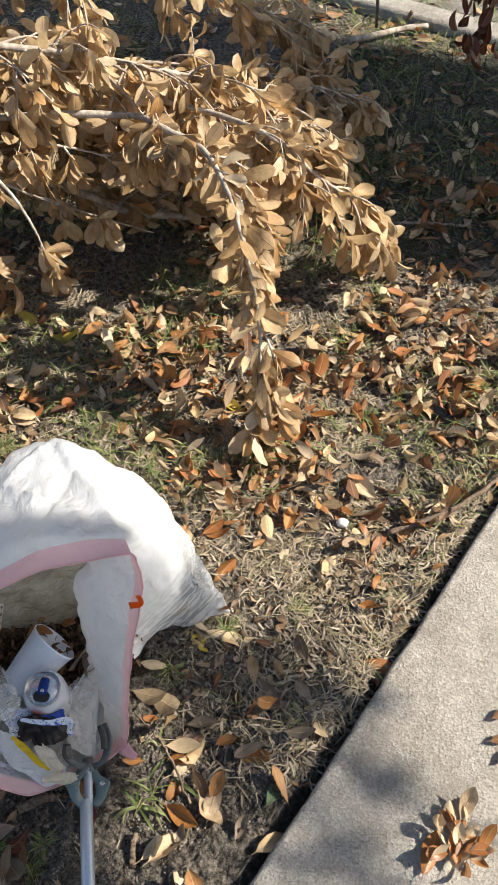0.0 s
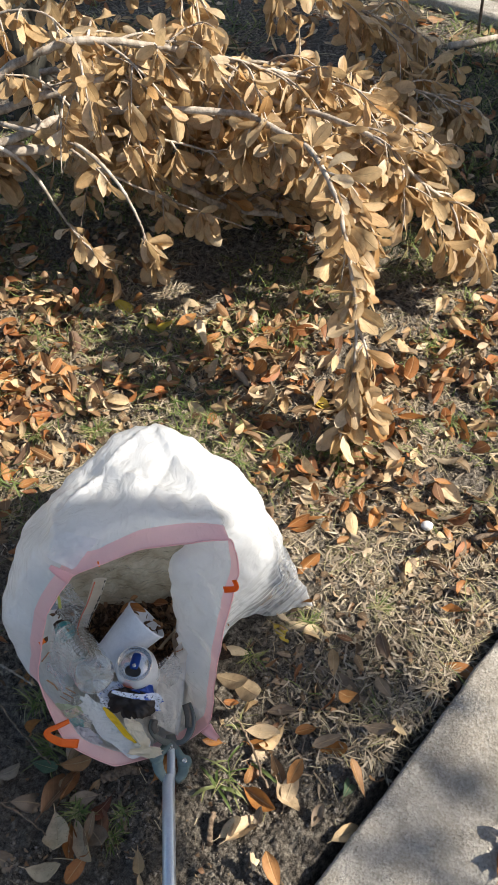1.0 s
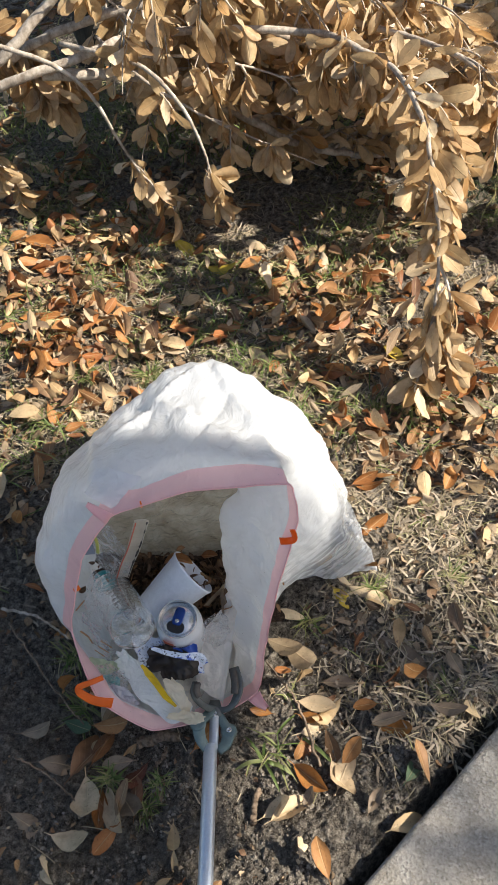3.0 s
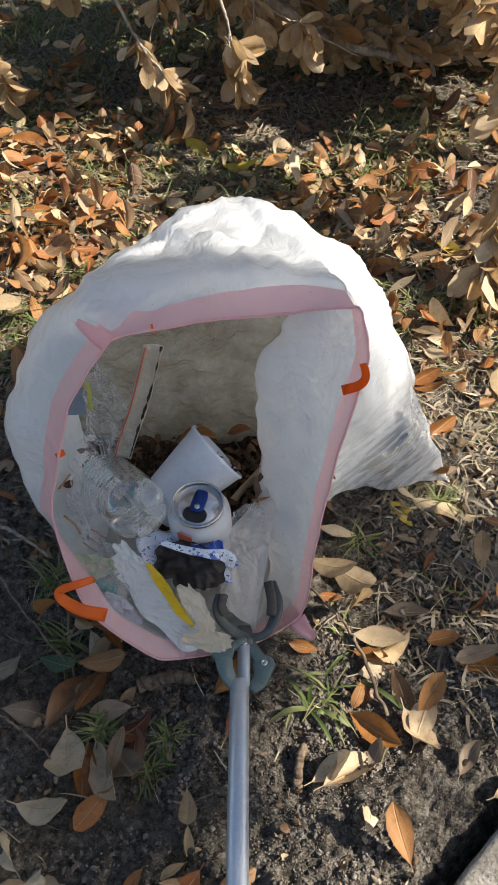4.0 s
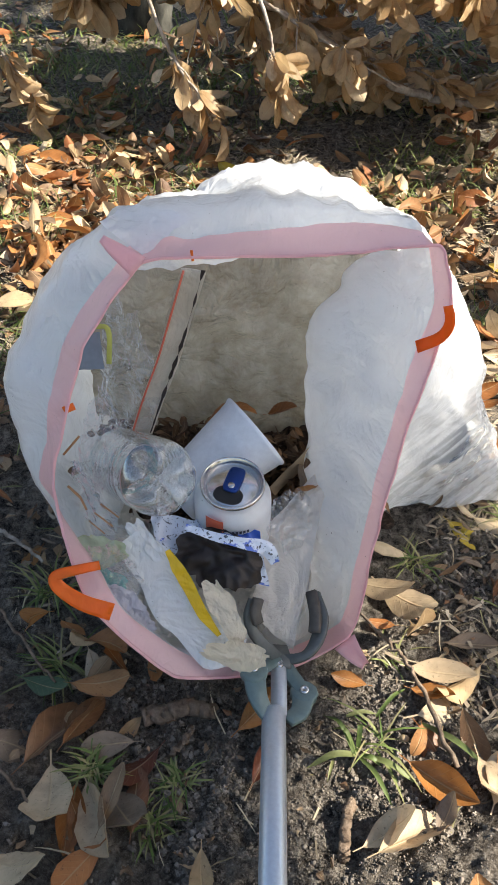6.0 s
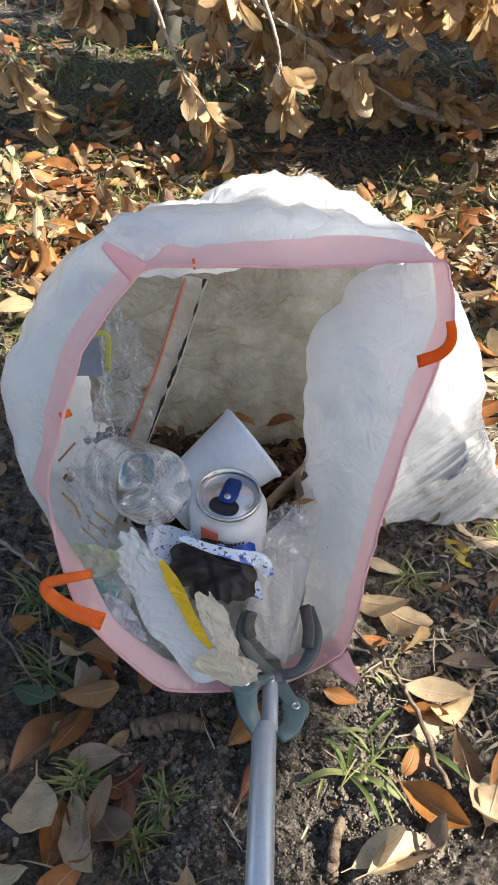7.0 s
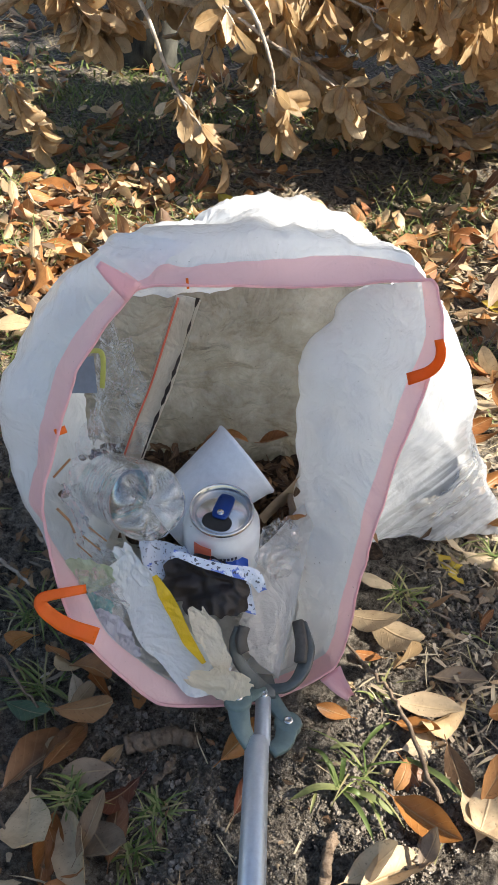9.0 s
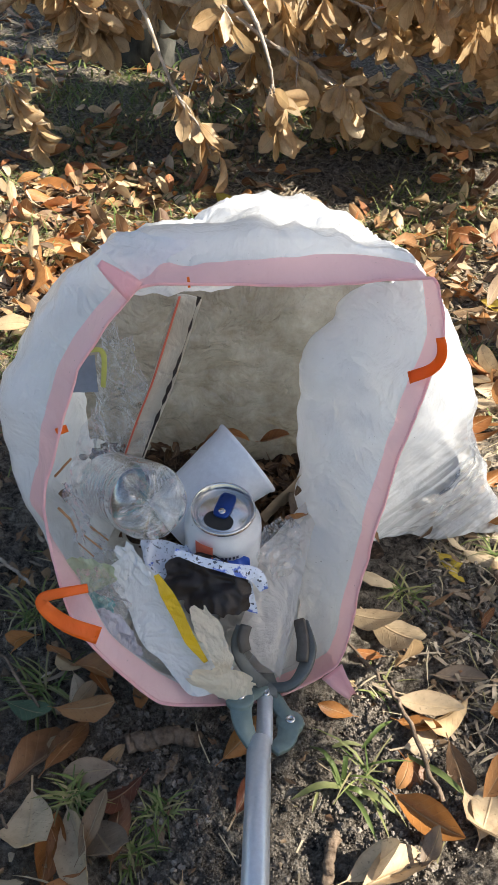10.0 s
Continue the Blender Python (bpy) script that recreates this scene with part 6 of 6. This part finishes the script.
    rot = axes_from(rng.normal(0, 1, (len(x), 3)), rng.uniform(-3, 3, len(x)), rng)
    size = rng.uniform(.0005, .0014, len(x)) * (1 + (rng.uniform(0, 1, len(x)) < .04) * 1.0)
    me = scatter("soil_crumbs", kinds, pos, rot, size, rng, M_CRUMB, False)
    tagged(part("soil_crumbs", me, None), "small crumbs of sandy soil", "soil crumbs", kind="stuff")
    # leaves
    broken = lambda x, y: np.clip(.15 + .9 * litter_density(x, y) + 1.2 * (field(x, y, 8, 97, 2) - .5), 0, 1)
    x, y = sample(20000, -1.3, .85, .15, 1.9, broken, rng, .004)
    pos = np.stack((x, y, ground_height(x, y) + rng.uniform(.002, .008, len(x))), axis=1)
    me = scatter("leaf_fragments", LEAF_TORN, pos, flat_turns(len(x), rng, .45), rng.uniform(.008, .024, len(x)) * np.clip((y - .1) / .6, .5, 1), rng, M_FRAGMENT)
    tagged(part("leaf_fragments", me, None), "broken brown bits of dead leaves on the soil", "leaf litter", kind="stuff")
    x, y = sample(14000, -1.45, .9, .15, 2.4, litter_density, rng, .01)
    pos = np.stack((x, y, ground_height(x, y) + rng.uniform(.004, .024, len(x))), axis=1)
    size = rng.uniform(.026, .066, len(x))
    me = scatter("leaf_litter", LEAF_CURLED, pos, flat_turns(len(x), rng, .42), size, rng, M_LITTER)
    tagged(part("leaf_litter", me, None), "dry brown and orange fallen leaves", "leaf litter", kind="stuff")
    x, y = sample(6500, -3.5, 2.2, 2.3, 5.2, lambda x, y: np.clip(.35 + field(x, y, 2, 57) * .6, 0, 1), rng, .01)
    pos = np.stack((x, y, ground_height(x, y) + rng.uniform(.004, .016, len(x))), axis=1)
    me = scatter("leaf_litter", LEAF_ROUGH, pos, flat_turns(len(x), rng, .25), rng.uniform(.04, .08, len(x)), rng, M_LITTER)
    tagged(part("leaf_litter", me, None), "dry fallen leaves farther off", "leaf litter", kind="stuff")


ground_cover()


def soil_clods():
    """Loose clods of sandy soil, rough lumps half sunk in the ground."""
    rng = np.random.default_rng(57)
    ball = bmesh.new()
    bmesh.ops.create_icosphere(ball, subdivisions=2, radius=1.0)
    bv, bf = np.array([v.co for v in ball.verts]), [tuple(v.index for v in f.verts) for f in ball.faces]
    ball.free()
    kinds = []
    for k in range(8):
        lump = 1 + 1.9 * (field(bv[:, 0] * 1.2 + 3 * k, bv[:, 1] + bv[:, 2] * 1.7, 4.6, 300 + k, 2) - .5)
        kinds.append((bv * lump[:, None] * (1.0, .85, .7), bf))
    heaps = lambda x, y: np.clip((field(x, y, 13, 321, 2) - .46) * 5, 0, 1) * np.clip((.80 - y) / .2, .08, 1)
    x, y = sample(40000, -.50, .15, .18, .85, heaps, rng, .01)
    size = .0008 + .0028 * rng.uniform(0, 1, len(x)) ** 3
    pos = np.stack((x, y, ground_height(x, y) + size * .25), axis=1)
    rot = axes_from(rng.normal(0, 1, (len(x), 3)), rng.uniform(-3, 3, len(x)), rng)
    me = scatter("soil_clods", kinds, pos, rot, size, rng, M_CLOD, False)
    me.shade_flat()
    tagged(part("soil_clods", me, None), "loose crumbly clods of grey-brown sandy soil", "soil clods", kind="stuff")


def clod_material():
    g = Graph("soil_clod")
    grain = g.noise(520, 5, 0.7)
    c = g.ramp(g.node("NewGeometry").outputs["Random Per Island"], (0.0, (0.11, 0.092, 0.074)), (0.6, (0.22, 0.19, 0.155)), (1.0, (0.34, 0.30, 0.25)))
    c = g.mix(g.ramp(grain, (0.42, 0.0), (0.66, 0.7)), c, g.mix(0.8, c, (0.35, 0.32, 0.30), "MULTIPLY"))
    return g.base(Base_Color=c, Roughness=0.95, Normal=g.bump(grain, 0.9, 0.0012), Specular_IOR_Level=0.15).mat


M_CLOD = clod_material()
soil_clods()


def broad_blade(base, tip, width, high, seed, name="grass_blade"):
    """One wide green blade arching from its base to its tip, folded along the middle."""
    rng = np.random.default_rng(seed)
    a, b = np.array((*base, float(ground_height(*base)) + .003)), np.array((*tip, float(ground_height(*tip)) + .006))
    mid = (a + b) / 2 + (0, 0, high)
    line = smooth_path([a, mid, b], 14)
    tan = np.gradient(line, axis=0)
    side = np.cross(tan, (0, 0, 1.0))
    side /= np.linalg.norm(side, axis=1)[:, None]
    w = width * np.interp(np.linspace(0, 1, 14), (0, .15, .5, .8, 1), (.55, .9, 1, .75, .06))[:, None] / 2
    rows = np.stack((line - side * w + (0, 0, .0010), line, line + side * w + (0, 0, .0010)), axis=1)
    me = mesh_of(name, rows.reshape(-1, 3), grid_faces(14, 3, False), M_BLADE)
    tagged(part(name, me, None), "wide green blade of grass arching over soil", "grass", "broad grass blades")


M_BLADE = leaf_material("broad_green_blade", ((0.0, (0.12, 0.20, 0.05)), (0.6, (0.20, 0.27, 0.09)), (1.0, (0.36, 0.38, 0.17))), "object", 0.3, 0.45, 0.1)
for k, (base, tip, width, high) in enumerate((((-0.19, 0.387), (-0.231, 0.365), 0.0065, 0.012), ((-0.192, 0.384), (-0.225, 0.417), 0.004, 0.02), ((-0.189, 0.384), (-0.158, 0.342), 0.0045, 0.01), ((-0.187, 0.388), (-0.141, 0.371), 0.006, 0.01), ((-0.192, 0.388), (-0.215, 0.404), 0.004, 0.018), ((-0.191, 0.389), (-0.193, 0.413), 0.0045, 0.02), ((-0.188, 0.386), (-0.17, 0.379), 0.005, 0.006), ((-0.139, 0.43), (-0.085, 0.391), 0.006, 0.008), ((-0.205, 0.418), (-0.179, 0.43), 0.0045, 0.006), ((-0.179, 0.429), (-0.155, 0.465), 0.004, 0.01), ((-0.21, 0.382), (-0.212, 0.359), 0.003, 0.006))):
    broad_blade(base, tip, width, high, 600 + k)


# ---- single leaves lying on the soil and the sidewalk: place, bearing, length, tone ----
LEAVES_FORE = [(-0.220, 0.578, -22, 0.070, "t"), (-0.191, 0.575, -36, 0.068, "t"), (-0.143, 0.435, 25, 0.074, "t"), (-0.147, 0.388, -32, 0.059, "r"), (-0.142, 0.424, -44, 0.046, "r"), (-0.093, 0.398, -66, 0.055, "t"), (-0.177, 0.307, 36, 0.049, "t"), (-0.294, 0.382, 56, 0.045, "r"), (-0.272, 0.341, 78, 0.040, "d"), (-0.462, 0.314, 64, 0.075, "b"), (-0.378, 0.351, -163, 0.042, "g"), (-0.501, 0.394, -11, 0.053, "G"), (-0.358, 0.354, -114, 0.048, "d"), (-0.443, 0.321, -66, 0.077, "t"), (-0.414, 0.307, -79, 0.046, "r"), (-0.406, 0.311, -49, 0.068, "t"), (-0.386, 0.307, -41, 0.062, "g"), (-0.214, 0.625, 9, 0.047, "t")]
LEAVES_RIGHT = [(-0.127, 0.691, -41, 0.043, "y"), (-0.100, 0.693, -21, 0.050, "t"), (-0.116, 0.627, 7, 0.034, "g"), (-0.080, 0.621, 66, 0.054, "g"), (-0.122, 0.519, 8, 0.043, "g"), (-0.154, 0.483, -2, 0.053, "t"), (-0.118, 0.569, 39, 0.041, "g"), (-0.151, 0.464, -13, 0.037, "r"), (-0.123, 0.327, 59, 0.030, "g"), (-0.191, 0.459, 177, 0.030, "r"), (-0.089, 0.798, 51, 0.051, "r"), (-0.099, 0.983, -37, 0.048, "t"), (-0.117, 0.901, 39, 0.045, "r"), (-0.080, 1.205, -51, 0.054, "t")]
LEAVES_MID = [(-0.051, 0.612, -37, 0.101, "g"), (0.034, 0.556, -40, 0.054, "g"), (0.092, 1.022, -50, 0.067, "t"), (0.180, 1.053, -49, 0.066, "t"), (-0.029, 0.468, 74, 0.043, "t"), (-0.033, 0.463, -1, 0.049, "r"), (0.012, 0.382, 61, 0.038, "G"), (-0.080, 0.360, 75, 0.052, "t"), (-0.035, 0.333, 72, 0.036, "g"), (-0.165, 0.303, 36, 0.057, "t"), (-0.119, 0.262, 79, 0.043, "t"), (0.087, 0.551, 128, 0.041, "g"), (0.137, 0.557, 55, 0.033, "t"), (0.197, 0.843, -52, 0.041, "r"), (0.192, 0.782, -19, 0.036, "t"), (0.177, 0.734, -25, 0.038, "r"), (-0.019, 0.497, -63, 0.037, "d"), (0.040, 0.498, -11, 0.051, "g")]
LEAVES_UPPER = [(-0.615, 1.557, -45, 0.082, "y"), (-0.093, 1.266, -39, 0.051, "y"), (-0.168, 1.028, 17, 0.038, "t"), (-0.121, 1.027, -49, 0.055, "t"), (-0.112, 0.902, 1, 0.049, "r"), (0.062, 0.877, 69, 0.053, "t"), (0.139, 0.969, -29, 0.043, "r"), (0.193, 0.931, -53, 0.036, "r"), (-0.845, 1.243, -11, 0.085, "b"), (-0.699, 1.054, -26, 0.085, "b"), (-0.776, 0.993, -51, 0.071, "t"), (-0.700, 0.990, -156, 0.058, "r"), (-0.276, 1.186, 91, 0.088, "t"), (-0.247, 1.243, -58, 0.047, "r"), (-0.334, 1.302, 59, 0.048, "t"), (-0.082, 1.359, 37, 0.060, "t"), (-0.150, 1.507, 49, 0.048, "r"), (-0.519, 1.473, 5, 0.062, "y")]
LEAVES_LEFT = [(-0.559, 0.364, 15, 0.056, "g"), (-0.517, 0.327, 12, 0.062, "g"), (-0.464, 0.234, -9, 0.060, "t"), (-0.414, 0.294, -48, 0.061, "r"), (-0.437, 0.337, 74, 0.048, "b"), (-0.534, 0.253, -20, 0.061, "g"), (-1.054, 1.649, 37, 0.077, "r"), (-0.954, 1.590, 36, 0.077, "t"), (-0.987, 1.514, 0, 0.075, "r"), (-0.927, 1.692, -9, 0.084, "t"), (-0.981, 1.383, -7, 0.077, "t"), (-0.597, 1.338, -47, 0.069, "t"), (-0.371, 1.224, -44, 0.064, "t"), (0.039, 1.235, 41, 0.062, "r"), (0.105, 1.220, -31, 0.063, "r"), (0.171, 1.307, 28, 0.054, "t")]
LEAVES_SLAB = [(0.269, 0.370, -36, 0.030, "r"), (0.236, 0.281, 64, 0.057, "r"), (0.290, 0.333, 94, 0.043, "t"), (0.301, 0.357, 62, 0.047, "t"), (0.275, 0.348, -7, 0.049, "r"), (0.322, 0.305, 72, 0.047, "o"), (0.276, 0.288, 50, 0.060, "t"), (0.303, 0.311, -45, 0.030, "r"), (0.374, 0.512, 25, 0.033, "b"), (0.364, 0.475, 11, 0.033, "b"), (0.372, 0.441, 36, 0.031, "t")]
TONES = {"t": (M_TAN, "dry tan leaf lying on the soil"), "r": (M_RUST, "glossy rust-orange leaf lying on the soil"), "g": (M_GREY, "dull grey-brown leaf lying on the soil"),
         "d": (M_DARK_LEAF, "dark reddish-brown leaf lying on the soil"), "b": (M_BROWN_LEAF, "broad brown leaf lying on the soil"), "G": (M_GREEN, "green leaf lying on the soil"),
         "y": (M_YELLOW, "yellow leaf lying on the soil"), "o": (M_RUST, "orange leaf on the sidewalk")}


def single_leaves(rows, seed, lift=0.0):
    rng = np.random.default_rng(seed)
    for x, y, bearing, length, tone in rows:
        mat, label = TONES[tone]
        if lift:
            label = label.replace("lying on the soil", "lying on the sidewalk")
        z = lift if lift else float(ground_height(x, y)) + rng.uniform(.006, .014)
        a = radians(bearing)
        d = np.array([(math.cos(a), math.sin(a), rng.normal(.02, .10))])
        rot = axes_from(d, np.array([rng.normal(0, .25) + (math.pi if rng.uniform() < .4 else 0)]), rng)[0]
        ob = new("fallen_leaf", leaf_mesh(100 + int(rng.integers(0, 16)), mat))
        ob.matrix_basis = leaf_matrix((x, y, z), rot, length * 1.18)
        tagged(ob, label, "leaf", "fallen leaves")


for rows, seed, lift in ((LEAVES_FORE, 1, 0), (LEAVES_RIGHT, 2, 0), (LEAVES_MID, 3, 0), (LEAVES_UPPER, 4, 0), (LEAVES_LEFT, 5, 0), (LEAVES_SLAB, 6, 0.071)):
    single_leaves(rows, seed, lift)


def leaf_pile(at, spread, count, base, seed):
    rng = np.random.default_rng(seed)
    for k in range(count):
        mat, label = TONES["trttbtr"[k % 7]]
        q = rng.normal(0, spread, 2)
        a = rng.uniform(0, 6.28)
        d = np.array([(math.cos(a), math.sin(a), rng.uniform(-.12, .22))])
        rot = axes_from(d, np.array([rng.normal(0, .6) + (math.pi if rng.uniform() < .5 else 0)]), rng)[0]
        ob = new("fallen_leaf", leaf_mesh(100 + int(rng.integers(0, 16)), mat))
        ob.matrix_basis = leaf_matrix((at[0] + q[0], at[1] + q[1], base + .004 + k * .0010), rot, rng.uniform(.036, .052))
        tagged(ob, label.replace("lying on the soil", "on the sidewalk").replace("on the", "heaped with others on the"), "leaf", "fallen leaves")


leaf_pile((.292, .315), .017, 16, .066, 21)


# ---- twigs, a root, nuts and a pebble ----
def ground_twig(points, r0, r1, mat, label, seed, name="twig", category="twig"):
    rng = np.random.default_rng(seed)
    p = smooth_path(points, 26)
    p[1:-1] += rng.normal(0, .0012, (24, 3))
    s = Soup()
    s.tube(p, r0, r1, 8, .10, rng)
    tagged(part(name, s.mesh(name, mat), None), label, category, "twigs on the ground" if name == "twig" else "")


ground_twig([(.249, .901, .020), (.328, .924, .034), (.410, .961, .052), (.485, 1.013, .068)], .0055, .0040, M_TWIG, "brown twig lying across soil to the sidewalk", 1)
ground_twig([(-.213, .536, .014), (-.176, .500, .018), (-.151, .470, .020), (-.108, .390, .016)], .0012, .0024, M_TWIG, "thin brown twig lying on crumbly soil", 2)
ground_twig([(-.640, .530, .020), (-.539, .444, .024), (-.467, .391, .018)], .0020, .0012, M_TWIG, "thin twig ending at a green leaf", 3)
ground_twig([(-.660, .552, .024), (-.596, .547, .026), (-.535, .520, .020)], .0028, .0016, M_BARK, "pale dry twig beside the bag", 4)
ground_twig([(-.552, .327, .020), (-.489, .308, .022), (-.432, .273, .016)], .0018, .0012, M_TWIG, "thin dry twig among leaves", 5)
ground_twig([(.343, 1.933, .014), (.440, 1.930, .016), (.544, 1.923, .014)], .0045, .0035, M_BARK, "pale stick lying in shade", 6)
ground_twig([(-.380, .378, .012), (-.350, .392, .014), (-.320, .398, .012)], .0085, .0070, M_TWIG, "short thick piece of stick half in soil", 7)
ground_twig([(-.345, .352, .010), (-.338, .366, .012), (-.336, .380, .010)], .0030, .0022, M_TWIG, "short grey stick on soil", 8)
ground_twig([(-.190, .300, .008), (-.192, .322, .014), (-.191, .345, .010)], .0050, .0045, M_TWIG, "short stub of stick standing in soil", 9)
ground_twig([(.250, 1.345, -.004), (.320, 1.295, -.002), (.400, 1.228, .002), (.470, 1.172, .000), (.560, 1.110, -.006)], .012, .020, M_TRUNK, "dark root showing through dry grass", 10, "tree_root", "root")


def nut(at, r, mat, label, name, category, seed):
    bm = bmesh.new()
    bmesh.ops.create_uvsphere(bm, u_segments=14, v_segments=9, radius=r)
    rng = np.random.default_rng(seed)
    for vert in bm.verts:
        vert.co = Vector((vert.co.x * 1.15, vert.co.y * .95, vert.co.z * .85)) * (1 + rng.uniform(-.06, .06)) + Vector(at)
    tagged(part(name, bm, mat), label, category, "acorns" if name == "acorn" else "")


for k, at in enumerate(((-.153, .410, .010), (-.144, .400, .009))):
    nut(at, .0036, M_NUT, "small pale brown acorn on soil", "acorn", "acorn", k)
nut((.161, .930, .012), .011, M_PEBBLE, "small white stone among dry grass", "stone", "stone", 9)


def grass_tuft(at, count, length, seed):
    rng = np.random.default_rng(seed)
    s = Soup()
    for k in range(count * 2):
        a, up, ln, w = rng.uniform(0, 6.28), rng.uniform(.35, 1.2), length * rng.uniform(.5, 1.1), rng.uniform(.0006, .0013)
        base = np.array(at) + rng.normal(0, .006, 3) * (1, 1, 0)
        d, sd = np.array((math.cos(a), math.sin(a), 0)), np.array((-math.sin(a), math.cos(a), 0))
        v = []
        for t, q in ((0, .8), (.3, 1), (.6, .85), (.85, .5), (1, .05)):
            c = base + d * ln * t * math.cos(up * (1 - .7 * t)) + np.array((0, 0, ln * t * math.sin(up * (1 - .7 * t)))) + sd * ln * .12 * t * t * math.sin(a * 3)
            v += [c - sd * w * q, c + sd * w * q]
        s.add(v, [(0, 1, 3, 2), (2, 3, 5, 4), (4, 5, 7, 6), (6, 7, 9, 8)])
    tagged(part("grass_tuft", s.mesh("grass_tuft", M_GRASS), None), "small tuft of green grass in soil", "grass", "grass tufts", "stuff")


for k, (x, y, n, ln) in enumerate(((-.178, .405, 9, .055), (-.405, .325, 34, .030), (-.335, .330, 26, .026), (-.345, .295, 30, .030), (-.17, .50, 10, .035), (.07, .53, 20, .035), (.17, .95, 24, .04),
                                   (.02, .86, 26, .04), (.07, .74, 20, .035), (-.30, 1.27, 30, .05), (-.47, 1.26, 34, .055), (-.62, 1.20, 40, .06), (-.70, 1.10, 36, .055), (-.38, 1.45, 24, .045), (-.13, 1.45, 24, .04),
                                   (-.56, 1.12, 36, .05), (.23, 1.22, 28, .045), (-.48, .42, 22, .05), (-.52, .50, 26, .05), (-.16, .62, 14, .04), (-.06, .70, 18, .035), (-.08, 1.10, 24, .04))):
    grass_tuft((x, y, float(ground_height(x, y))), n, ln, 300 + k)
